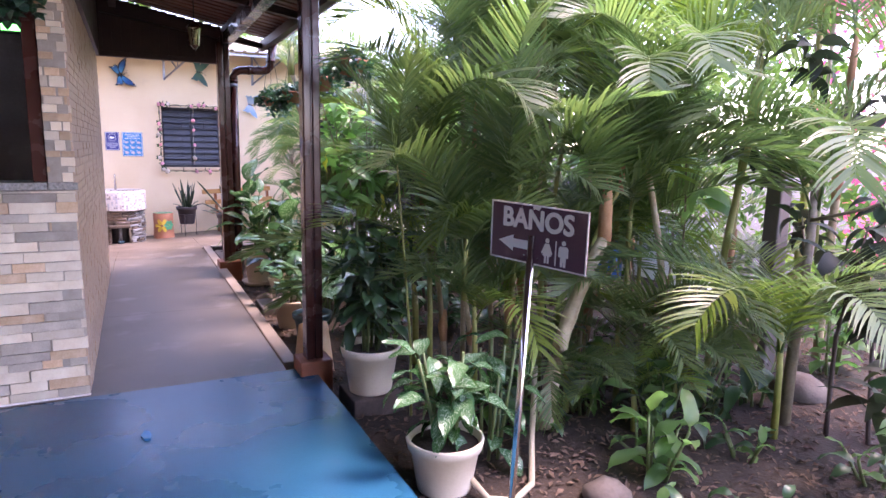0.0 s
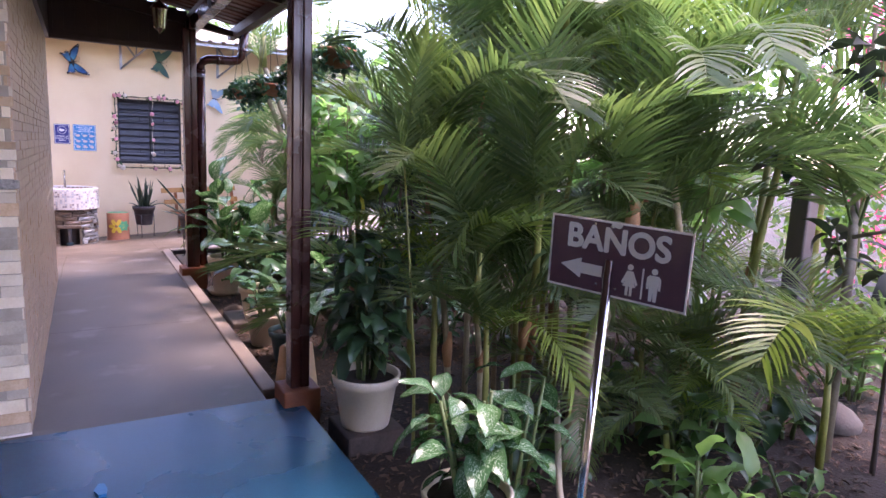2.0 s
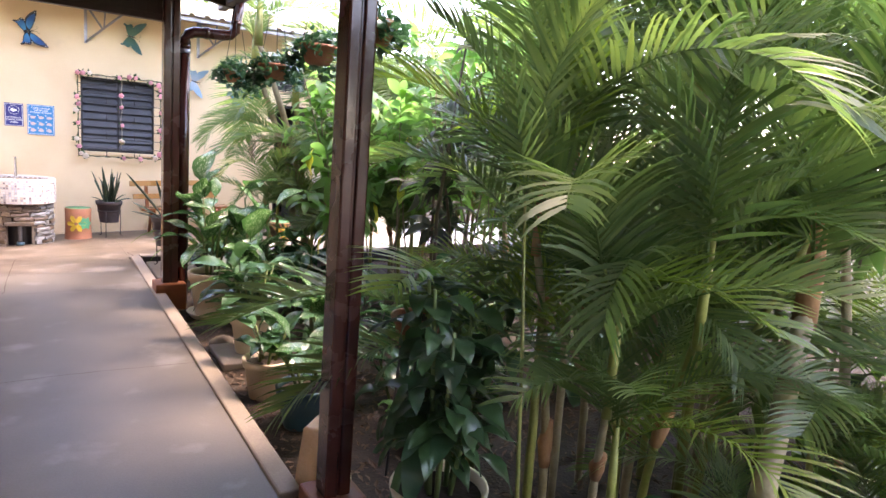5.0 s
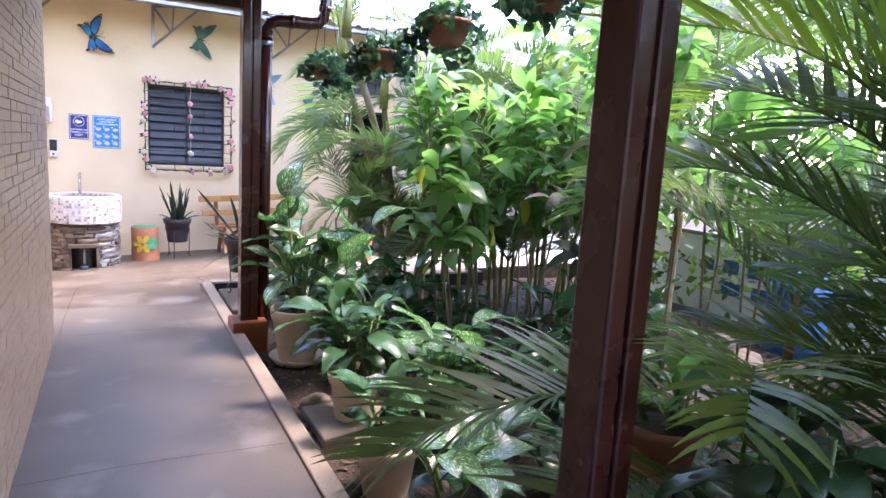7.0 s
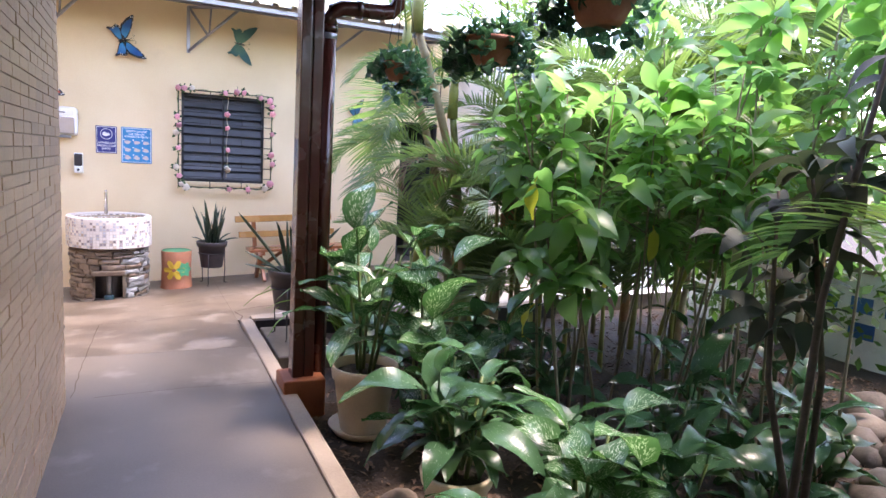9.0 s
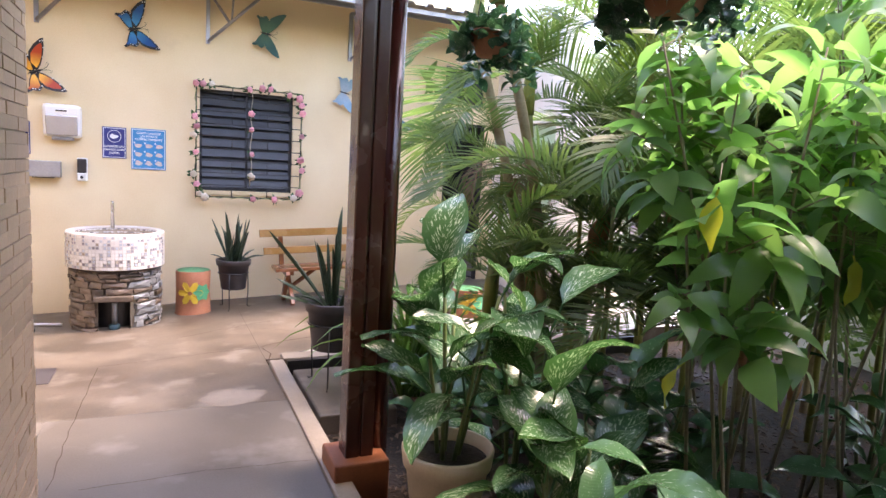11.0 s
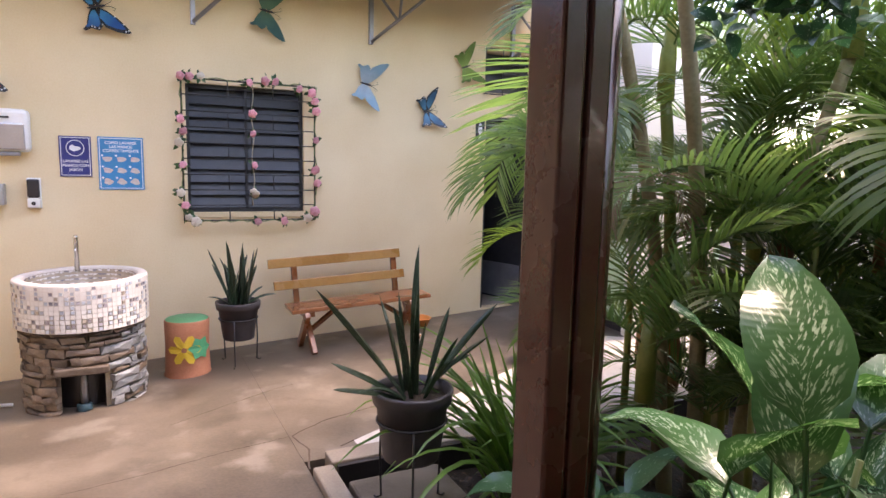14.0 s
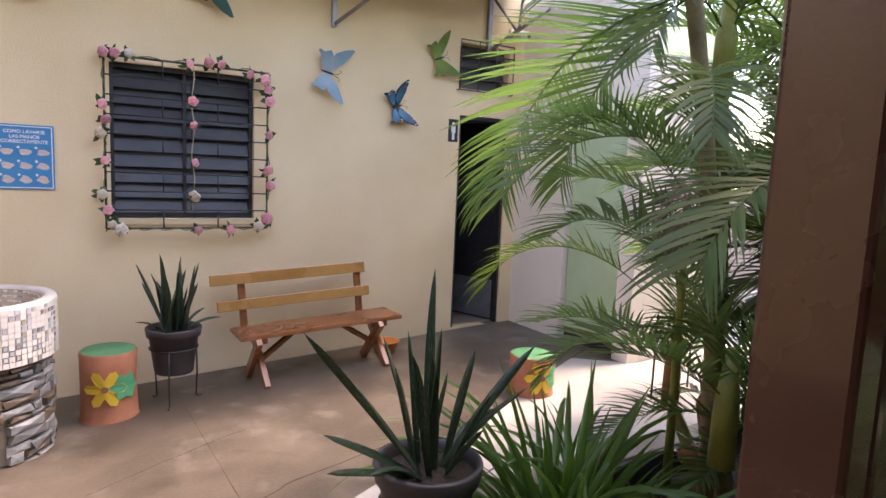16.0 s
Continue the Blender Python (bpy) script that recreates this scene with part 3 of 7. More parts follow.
# half wall with granite sill and stone pillar beside the serving window
structure("wall_serving_core", box(-5.99, CORR_Y0 + 0.012, -0.4, -0.147, CORR_Y0 + 0.15, 1.33), M["mortar"], "mortar core of the stone-clad half wall", "wall")
structure("sill_granite", box(-5.98, CORR_Y0 - 0.025, 1.332, -0.15, CORR_Y0 + 0.30, 1.378, 0.006), M["granite"], "speckled granite sill on the half wall", "sill")
structure("sill_end", box(-0.148, CORR_Y0 - 0.025, 1.332, 0.012, CORR_Y0 - 0.001, 1.378, 0.006), M["granite"], "speckled granite sill end on the pillar", "sill")
structure("window_frame_post", box(-0.225, CORR_Y0 + 0.02, 1.38, -0.148, CORR_Y0 + 0.13, 2.6, 0.006), M["brown"], "dark brown timber window post", "frame")
structure("window_head", box(-5.98, CORR_Y0 + 0.03, 2.602, -0.148, CORR_Y0 + 0.15, 2.72, 0.006), M["brown"], "dark brown timber window head", "frame")

exit_m = bpy.data.materials.new("green_exit_lamp")
exit_m.use_nodes = True
exit_m.node_tree.nodes["Principled BSDF"].inputs["Emission Color"].default_value = (0.05, 1.0, 0.15, 1)
exit_m.node_tree.nodes["Principled BSDF"].inputs["Emission Strength"].default_value = 0.6
exit_lamp = thing("exit_lamp", "small green exit lamp on the serving room wall", "lamp", (-0.385, 5.298, 2.40))
part("casing", box(-0.08, -0.03, -0.045, 0.08, 0.0, 0.045, 0.006), M["black"], exit_lamp)
part("lens", box(-0.06, -0.034, -0.022, 0.06, -0.031, 0.022), exit_m, exit_lamp, "glowing green lens")

# ---- roofs ----
def corrugated(x0, x1, z0, z1, y0, y1, pitch, depth, thick=0.012):
    """Ribbed sheet falling along x, ribs side by side along y."""
    bm = bmesh.new()
    n = int((y1 - y0) / pitch)
    shape = ((0, 0), (0.30, 0), (0.38, 1), (0.62, 1), (0.70, 0))
    line = [(y0 + (i + f) * pitch, h * depth) for i in range(n) for f, h in shape]
    for dz, flip in ((0, False), (thick, True)):
        a = [bm.verts.new((x0, y, z0 + h + dz)) for y, h in line]
        b = [bm.verts.new((x1, y, z1 + h + dz)) for y, h in line]
        for i in range(len(line) - 1):
            f = (a[i], a[i + 1], b[i + 1], b[i])
            bm.faces.new(f if not flip else f[::-1])
    return bm


ROOF_END = 9.0
structure("roof_walkway", corrugated(-6.3, 2.06, 4.55, 3.03, -5.2, ROOF_END, 0.18, 0.03), M["roof"], "brown ribbed metal roof over the walkway", "roof")
awning = corrugated(0.0, 1.25, 3.47, 3.30, -4.0, 4.7, 0.22, 0.03)
bmesh.ops.transform(awning, matrix=Matrix.Translation((0, WALL - 0.002, 0)) @ Matrix.Rotation(radians(-90), 4, "Z"), verts=awning.verts)
# out of view; added only to hold skylight off the wall's left part
structure("roof_west", corrugated(-4.0, -0.32, 3.72, 3.55, 9.02, 10.6, 0.22, 0.03), M["zinc"], "unseen zinc roof added to shade the west of the patio", "roof")
structure("roof_patio", awning, M["zinc"], "weathered zinc awning along the cream wall", "roof")
for x in (0.2, 1.47, 1.98):
    z = 3.03 + (2.06 - x) * 1.52 / 8.36 - 0.09
    solid("roof_purlin", box(x - 0.04, -5.0, z - 0.06, x + 0.04, ROOF_END - 0.02, z + 0.05, 0.006), M["brown_dark"], "dark brown steel purlin under the roof", "purlin", "purlins under the walkway roof")
for y in (4.30, 6.5, 8.67):
    bm = extrude_poly([(0.05, 3.32), (2.02, 2.94), (2.02, 2.88), (0.05, 3.16)], 0.07, Matrix.Translation((0, y + 0.035, 0)))
    solid("rafter", bm, M["brown_dark"], "dark brown steel rafter under the roof", "rafter", "rafters of the walkway roof")
# board gable above the end of the walkway
gable = thing("board_gable", "dark brown vertical board panel across the walkway end", "panel", (0, 8.74, 0))
for i in range(15):
    x = -0.14 + i * 0.105
    part("board", box(x, 0.004 * (i % 2), 2.70, x + 0.106, 0.022 + 0.004 * (i % 2), 3.395 - 0.182 * (x + 0.1), 0.004), M["brown_dark"], gable)
part("rail", box(-0.145, -0.03, 2.66, 1.52, 0.055, 2.72, 0.006), M["brown_dark"], gable)
structure("wall_plate", box(-0.16, CORR_Y0, 2.662, 0.03, CORR_Y1 + 0.02, 3.3), M["brown_dark"], "dark brown boarding above the stone wall", "wall")
solid("edge_beam", box(1.39, 4.15, 2.86, 1.51, 8.73, 2.98, 0.008), M["brown"], "dark brown beam along the post tops", "beam")
gutter = bmesh.new()
prof = [(-0.055, 0.06), (-0.05, -0.03), (0, -0.055), (0.05, -0.03), (0.06, 0.06)]
ra = [gutter.verts.new((2.10 + a, -5.0, 3.0 + b)) for a, b in prof]
rb = [gutter.verts.new((2.10 + a, ROOF_END, 3.0 + b)) for a, b in prof]
for i in range(4):
    gutter.faces.new((ra[i], ra[i + 1], rb[i + 1], rb[i]))
gutter.faces.new(rb)
bmesh.ops.solidify(gutter, geom=gutter.faces, thickness=0.006)
solid("roof_gutter", gutter, M["brown"], "dark brown gutter along the eave", "gutter")
# patio roof trusses against the cream wall
for x, lean in ((0.95, 0.95), (2.60, 0.95), (-0.7, 0.95), (4.25, 0.95)):
    br = thing("roof_bracket", "grey square-tube roof bracket on the cream wall", "bracket", (x, WALL, 0), "roof brackets")
    top = 3.40
    part("upright", box(-0.02, -0.045, 2.83, 0.02, -0.004, top), M["steel"], br)
    part("strut", tube([(0, -0.03, 2.85), (0.58, -0.45, top - 0.02)], 0.022, 4), M["steel"], br)
    part("top_chord", tube([(0, -0.02, top), (0.62, -0.48, top)], 0.022, 4), M["steel"], br)
    part("web", tube([(0.02, -0.03, top - 0.02), (0.22, -0.18, 3.06)], 0.015, 4), M["steel"], br)
    part("web", tube([(0.24, -0.19, 3.08), (0.26, -0.21, top - 0.02)], 0.015, 4), M["steel"], br)
for y, z in ((12.25, 3.245), (12.8, 3.325)):
    bm = box(-4.0, y - 0.02, z, 4.68, y + 0.02, z + 0.045)
    solid("roof_joist", bm, M["steel"], "grey steel joist under the patio roof", "joist", "joists of the patio roof")

# ---- posts and drainpipe ----
def post(x, y, s, top, label):
    p = thing("veranda_post", label, "post", (x, y, 0), "veranda posts")
    h = s / 2
    bm = bmesh.new()
    add_box(bm, -h, -h, 0.0, -0.004, h, top, None, 0.009)
    add_box(bm, 0.004, -h, 0.0, h, h, top, None, 0.009)
    add_box(bm, -h + 0.012, -h + 0.012, 0.0, h - 0.012, h - 0.012, top)
    part("shaft", bm, M["brown"], p)
    part("base_plinth", box(-s * 0.98, -s * 0.98, -0.3, s * 0.98, s * 0.98, 0.105, 0.012), M["plinth"], p, "red-brown painted concrete plinth")
    return p


post(1.433, 4.240, 0.120, 2.90, "glossy dark brown steel post on a red-brown plinth")
post(1.418, 8.532, 0.145, 2.90, "glossy dark brown steel post beside a drainpipe")
pipe = thing("drainpipe", "dark brown drainpipe with elbows beside the post", "drainpipe", (0, 0, 0))
px, py = 1.548, 8.575
part("downpipe", tube([(px, py, SOIL - 0.05), (px, py, 1.2), (px, py, 2.44)], 0.052, 20), M["brown"], pipe)
part("band", lathe([(0.053, 0), (0.057, 0.004), (0.057, 0.036), (0.053, 0.04)], 20, px, py, 2.37), M["steel"], pipe, "grey steel pipe band")
elbow = [(px, py, 2.44), (px + 0.005, py, 2.50), (px + 0.03, py, 2.555), (px + 0.085, py, 2.582), (px + 0.2, py, 2.59), (px + 0.36, py, 2.595), (px + 0.43, py, 2.61), (px + 0.475, py, 2.66), (px + 0.485, py, 2.73), (px + 0.52, py, 2.96)]
part("elbow", tube(elbow, 0.052, 20), M["brown"], pipe)
for q in (elbow[0], elbow[4], elbow[8]):
    part("socket", tube([(q[0] - (0.02 if q is elbow[4] else 0), q[1], q[2] - (0 if q is elbow[4] else 0.02)), (q[0] + (0.02 if q is elbow[4] else 0), q[1], q[2] + (0 if q is elbow[4] else 0.02))], 0.058, 20), M["brown"], pipe)
solid("tapered_block", lathe([(0.175, 0), (0.165, 0.02), (0.115, 0.42), (0.10, 0.43)], 4, 1.52, 4.56, SOIL, True), M["orange_block"], "orange-cream tapered concrete block behind the post", "block")

# ---- things on the cream wall ----
def win_grille():
    g = thing("window_grille", "black iron window grille twined with artificial roses", "grille", (0, WALL, 0))
    x0, x1, z0, z1, y = 0.83, 2.015, 1.10, 2.36, -0.085
    rods = [("bar", (x0, y, z), (x1, y, z), 0.008) for z in (z0, z1)] + [("bar", (x, y, z0), (x, y, z1), 0.008) for x in (x0, x1)]
    rows = [z0 + (z1 - z0) * k / 9 for k in range(1, 9)]
    rods += [("bar", (x0, y, z), (x1, y, z), 0.0055) for z in rows]
    lv = [z0] + rows + [z1]
    for k, (a, b) in enumerate(zip(lv, lv[1:])):
        for f in ((0.33, 0.67) if k % 2 == 0 else (0.5,)):
            x = x0 + (x1 - x0) * f
            rods.append(("bar", (x, y, a), (x, y, b), 0.0055))
    for nm, a, b, r in rods:
        part(nm, tube([a, b], r, 6), M["iron"], g)
    for x in (x0, x1):
        for z in (z0, z1):
            part("stay", tube([(x, y, z), (x, 0.0, z)], 0.006, 6), M["iron"], g)
    return g


win_grille()
win = thing("window_1", "dark louvred glass window in the cream wall", "window", (0, WALL, 0), "", "structure")
fr = bmesh.new()
for a in ((WIN[0], WIN[2], WIN[1], WIN[2] + 0.035), (WIN[0], WIN[3] - 0.035, WIN[1], WIN[3]), (WIN[0], WIN[2] + 0.036, WIN[0] + 0.03, WIN[3] - 0.036), (WIN[1] - 0.03, WIN[2] + 0.036, WIN[1], WIN[3] - 0.036), (1.385, WIN[2] + 0.036, 1.41, WIN[3] - 0.036)):
    add_box(fr, a[0], 0.05, a[1], a[2], 0.11, a[3])
part("window_frame", fr, M["iron"], win)
nl = 9
for k in range(nl):
    z = WIN[2] + 0.05 + (WIN[3] - WIN[2] - 0.1) * (k + 0.5) / nl
    part("louvre", box(WIN[0] + 0.031, -0.004, -0.075, WIN[1] - 0.031, 0.004, 0.075, 0, Matrix.Translation((0, 0.085, z)) @ Matrix.Rotation(radians(-24), 4, "X")), M["louvre"], win)
part("window_sill", box(WIN[0] - 0.03, -0.02, WIN[2] - 0.05, WIN[1] + 0.03, 0.04, WIN[2] - 0.001, 0.005), M["cream_wall"], win, "cream plastered sill")

# rose garland round the grille
def rose_mesh(material):
    """Cupped petals wound round a bud, as one rippled shape."""
    bm = lathe([(0.001, 0.021), (0.006, 0.024), (0.009, 0.014), (0.014, 0.021), (0.017, 0.010), (0.024, 0.013), (0.026, 0.004), (0.014, 0.0), (0.001, 0.0)], 18)
    for v in bm.verts:
        a = math.atan2(v.co.y, v.co.x)
        k = 1 + 0.14 * math.sin(5 * a + 260 * v.co.z)
        v.co.x, v.co.y = v.co.x * k, v.co.y * k
    return mesh_of(bm, "rose", material)


def small_leaf_mesh(material, length=0.045, width=0.022, name="leaf"):
    v = [(0, 0, 0), (length * 0.35, width / 2, 0.004), (length * 0.35, -width / 2, 0.004), (length * 0.35, 0, 0), (length * 0.75, width * 0.36, 0.002), (length * 0.75, -width * 0.36, 0.002), (length * 0.75, 0, -0.002), (length, 0, -0.008)]
    f = [(0, 3, 1), (0, 2, 3), (1, 3, 6, 4), (3, 2, 5, 6), (4, 6, 7), (6, 5, 7)]
    return raw_mesh(name, v, f, material, [(0.5 + p[1] / width, p[0] / length) for p in v])


rose_me = [rose_mesh(M["pink"]), rose_mesh(M["letter"])]
rose_leaf = small_leaf_mesh(M["broad_dark"])
gar = thing("rose_garland", "garland of artificial pink and cream roses", "garland", (0, WALL - 0.1, 0))
vine = [[(0.83 + 1.185 * k / 24, -0.012 * math.sin(k * 1.9), 2.365 + 0.012 * math.sin(k * 1.3)) for k in range(25)],
        [(0.825 + 0.012 * math.sin(k * 1.7), -0.01, 1.08 + 1.29 * k / 24) for k in range(25)],
        [(2.015 + 0.012 * math.sin(k * 1.4), -0.01, 1.10 + 1.26 * k / 24) for k in range(25)],
        [(0.83 + 1.185 * k / 24, -0.01, 1.095 + 0.010 * math.sin(k * 2.1)) for k in range(25)],
        [(1.43 + 0.010 * math.sin(k * 0.9), -0.02, 2.36 - 1.12 * k / 20) for k in range(21)]]
for i, v in enumerate(vine):
    part("vine", tube(v, 0.0045, 5), M["hose"] if i == 4 else M["stem"], gar)
spots = [(0.83, 2.37), (0.9, 2.37), (0.99, 2.38), (1.4, 2.35), (1.55, 2.38), (1.63, 2.38), (1.85, 2.33), (1.97, 2.30), (2.01, 2.22), (2.02, 2.13), (0.81, 2.0), (0.83, 1.9), (0.80, 1.80), (0.83, 1.60), (0.80, 1.36), (0.84, 1.24), (0.86, 1.14), (0.92, 1.10),
         (2.01, 1.86), (2.0, 1.58), (2.03, 1.45), (2.0, 1.18), (1.93, 1.12), (1.7, 1.09), (1.46, 1.09), (1.43, 2.08), (1.425, 1.90), (1.435, 1.61), (1.44, 1.36)]
for i, (x, z) in enumerate(spots):
    big = 1.25 + 0.6 * rng.random()
    piece("rose", rose_me[0 if rng.random() < 0.62 else 1], pose(x, -0.045, z, 90 + rng.uniform(-30, 30), 0, rng.uniform(-40, 40)) @ Matrix.Scale(big, 4), gar)
    for k in range(6):
        piece("leaf", rose_leaf, pose(x, -0.02, z, rng.uniform(40, 130), rng.uniform(0, 360), rng.uniform(-60, 60)) @ Matrix.Scale(rng.uniform(1.2, 1.9), 4), gar)


def wall_sign(name, label, x0, z0, x1, z1, material):
    s = thing(name, label, "sign", ((x0 + x1) / 2, WALL - 0.012, (z0 + z1) / 2))
    w, h = (x1 - x0) / 2, (z1 - z0) / 2
    part("board", box(-w, 0, -h, w, 0.010, h, 0.002), material, s)
    rim = bmesh.new()
    i, o = 0.010, 0.016
    for a in ((-w + i, -h + i, w - i, -h + o), (-w + i, h - o, w - i, h - i), (-w + i, -h + o, -w + o, h - o), (w - o, -h + o, w - i, h - o)):
        add_box(rim, a[0], -0.002, a[1], a[2], 0.0, a[3])
    part("border", rim, M["white_ink"], s)
    return s, w, h


face = pose(0, -0.0015, 0, 90, 0, 0)
for x0, label in ((-0.12, "navy hand-washing sign with white lettering"), (-1.02, "navy hand-washing sign with white lettering beside the dryer")):
    s, w, h = wall_sign("hand_wash_sign", label, x0, 1.483, x0 + 0.236, 1.822, M["navy"])
    part("ring", lathe([(0.062, 0), (0.068, 0), (0.068, 0.002), (0.062, 0.002)], 28), M["white_ink"], s).matrix_basis = pose(0, -0.001, 0.07, 90, 0, 0)
    part("hand_shape", extrude_poly([(-0.045, -0.01), (-0.01, -0.03), (0.03, -0.015), (0.045, 0.0), (0.03, 0.012), (0.0, 0.016), (-0.02, 0.028), (-0.04, 0.014)], 0.0015), M["white_ink"], s).matrix_basis = pose(0, -0.001, 0.07)
    for k, line in enumerate(("LAVARSE LAS", "MANOS CON", "JABÓN")):
        lettering(line, 0.032, pose(0, -0.0015, -0.05 - 0.036 * k, 90, 0, 0), M["white_ink"], s, 0.0007)
s, w, h = wall_sign("hand_wash_poster", "bright blue poster of hand-washing steps", 0.164, 1.375, 0.515, 1.826, M["cyan"])
for k, line in enumerate(("COMO LAVARSE", "LAS MANOS", "CORRECTAMENTE")):
    lettering(line, 0.033, pose(0, -0.0015, 0.165 - 0.034 * k, 90, 0, 0), M["white_ink"], s, 0.0007)
for r in range(3):
    for c in range(3):
        x, z = -0.105 + 0.105 * c, 0.035 - 0.095 * r
        pts = [(0.036 * math.cos(a) * (1 + 0.25 * math.sin(3 * a + c + r)), 0.026 * math.sin(a) * (1 + 0.2 * math.cos(2 * a + r))) for a in (2 * math.pi * k / 12 for k in range(12))]
        part("step_picture", extrude_poly(pts, 0.0015), M["skin_ink"], s).matrix_basis = pose(x, -0.0005, z)
        part("number_dot", extrude_poly([(0.009 * math.cos(a), 0.009 * math.sin(a)) for a in (2 * math.pi * k / 10 for k in range(10))], 0.0018), M["white_ink"], s).matrix_basis = pose(x - 0.038, -0.0005, z + 0.032)

dry = thing("hand_dryer", "white wall-mounted electric hand dryer", "hand dryer", (-0.48, WALL, 1.845))
bm = box(-0.175, -0.16, -0.17, 0.175, 0.0, 0.17, 0.035)
for v in bm.verts:
    if v.co.z < 0 and v.co.y < -0.05:
        v.co.y += -v.co.z * 0.3
part("casing", bm, M["white"], dry)
panel = box(-0.145, -0.172, -0.15, 0.145, -0.150, 0.055, 0.010)
for v in panel.verts:
    if v.co.z < 0:
        v.co.y += -v.co.z * 0.3
part("grille_panel", panel, M["silver"], dry, "silver curved front panel")
part("vent_slot", box(-0.05, -0.163, 0.095, 0.05, -0.1595, 0.108), M["black"], dry)
part("nozzle", box(-0.10, -0.10, -0.20, 0.10, -0.03, -0.168, 0.008), M["steel"], dry, "grey air outlet")
soap = thing("soap_dispenser", "white and black soap dispenser on the wall", "soap dispenser", (-0.31, WALL, 1.345))
part("back_plate", box(-0.05, -0.03, -0.125, 0.05, 0, 0.125, 0.008), M["white"], soap)
part("tank", box(-0.043, -0.085, -0.035, 0.043, -0.031, 0.115, 0.012), M["black"], soap, "smoked black tank")
part("push_bar", box(-0.045, -0.09, -0.12, 0.045, -0.031, -0.04, 0.012), M["white"], soap)
part("lens", lathe([(0.001, 0.0), (0.014, 0.0), (0.016, -0.004)], 14), M["black"], soap).matrix_basis = pose(0, -0.094, -0.082, 90, 0, 0)
towel = thing("towel_dispenser", "grey-green metal paper towel dispenser", "towel dispenser", (-0.66, WALL, 1.335))
part("box", box(-0.155, -0.11, -0.085, 0.155, 0, 0.085, 0.01), M["zinc"], towel)
part("slot", box(-0.10, -0.10, -0.094, 0.10, -0.03, -0.086), M["black"], towel)


def butterfly(x, z, size, turn, mid, edge, name_c, dark=True):
    """A painted metal butterfly hung on the wall, wings tilted off it."""
    b = thing("wall_butterfly", f"{name_c} painted metal butterfly on the cream wall", "wall ornament", (x, WALL - 0.035, z), "wall butterflies")
    spin = Matrix.Rotation(radians(turn), 4, "Y")
    wing_m = painted_wing("wing_" + name_c.replace(" ", "_"), mid, edge)
    edge_m = M["iron"] if dark else wing_m
    up = [(0, .02), (.05, .10), (.14, .19), (.24, .26), (.315, .295), (.32, .26), (.285, .15), (.22, .04), (.10, -.03)]
    lo = [(0, 0), (.10, .02), (.20, .01), (.235, -.04), (.215, -.09), (.20, -.12), (.215, -.19), (.195, -.215), (.165, -.16), (.13, -.145), (.07, -.11), (.01, -.06)]
    for side in (1, -1):
        for nm, sh in (("upper_wing", up), ("lower_wing", lo)):
            tilt = spin @ Matrix.Diagonal((side, 1, 1, 1)) @ Matrix.Rotation(radians(-20), 4, "Z") @ Matrix.Scale(size, 4)
            pts = [(px_ * 1.08, pz_ * 0.82) for px_, pz_ in sh]
            w_ob = part(nm, extrude_poly(pts, 0.004), edge_m, b)
            w_ob.matrix_basis = tilt
            if dark:
                cx_, cz_ = sum(p[0] for p in pts) / len(pts), sum(p[1] for p in pts) / len(pts)
                inner = [(cx_ * 0.72 + (p[0] - cx_ * 0.72) * 0.74, cz_ * 0.72 + (p[1] - cz_ * 0.72) * 0.74) for p in pts]
                part("wing_patch", extrude_poly(inner, 0.003), wing_m, w_ob).matrix_basis = Matrix.Translation((0, -0.004, 0))
                for k, p in enumerate(sh[2:6]):
                    q = (p[0] * 1.08 * 0.92, p[1] * 0.82 * 0.92)
                    part("spot", extrude_poly([(q[0] + 0.008 * math.cos(a), q[1] + 0.008 * math.sin(a)) for a in (2 * math.pi * j / 8 for j in range(8))], 0.002), M["white_ink"], w_ob).matrix_basis = Matrix.Translation((0, -0.0045, 0))
    bo = part("body", lathe([(0.001, -0.11), (0.012, -0.08), (0.016, 0.0), (0.018, 0.06), (0.012, 0.10), (0.001, 0.12)], 10), M["iron"] if dark else M["pot_dark"], b)
    bo.matrix_basis = spin @ Matrix.Translation((0, -0.012, 0)) @ Matrix.Scale(size * 0.75, 4)
    for side in (1, -1):
        an = part("antenna", tube([(0.004 * side, 0, 0.08), (0.02 * side, -0.01, 0.14), (0.045 * side, -0.02, 0.175), (0.065 * side, -0.02, 0.16), (0.055 * side, -0.02, 0.145)], 0.0026, 5), M["iron"], b)
        an.matrix_basis = spin @ Matrix.Scale(size, 4)
    return b


butterfly(0.20, 2.88, 0.82, 74, (0.03, 0.22, 0.42), (0.015, 0.10, 0.30), "bright blue")
butterfly(1.58, 3.02, 0.78, 98, (0.08, 0.17, 0.12), (0.05, 0.13, 0.12), "teal green", False)
butterfly(-0.72, 2.33, 0.86, 68, (0.72, 0.36, 0.05), (0.50, 0.06, 0.02), "orange and black")
butterfly(2.54, 2.44, 0.74, 102, (0.30, 0.38, 0.42), (0.20, 0.34, 0.42), "pale blue", False)
butterfly(3.22, 2.21, 0.66, 74, (0.04, 0.17, 0.26), (0.02, 0.09, 0.16), "deep blue")
butterfly(3.66, 2.70, 0.68, 70, (0.17, 0.25, 0.06), (0.10, 0.17, 0.03), "olive green", False)

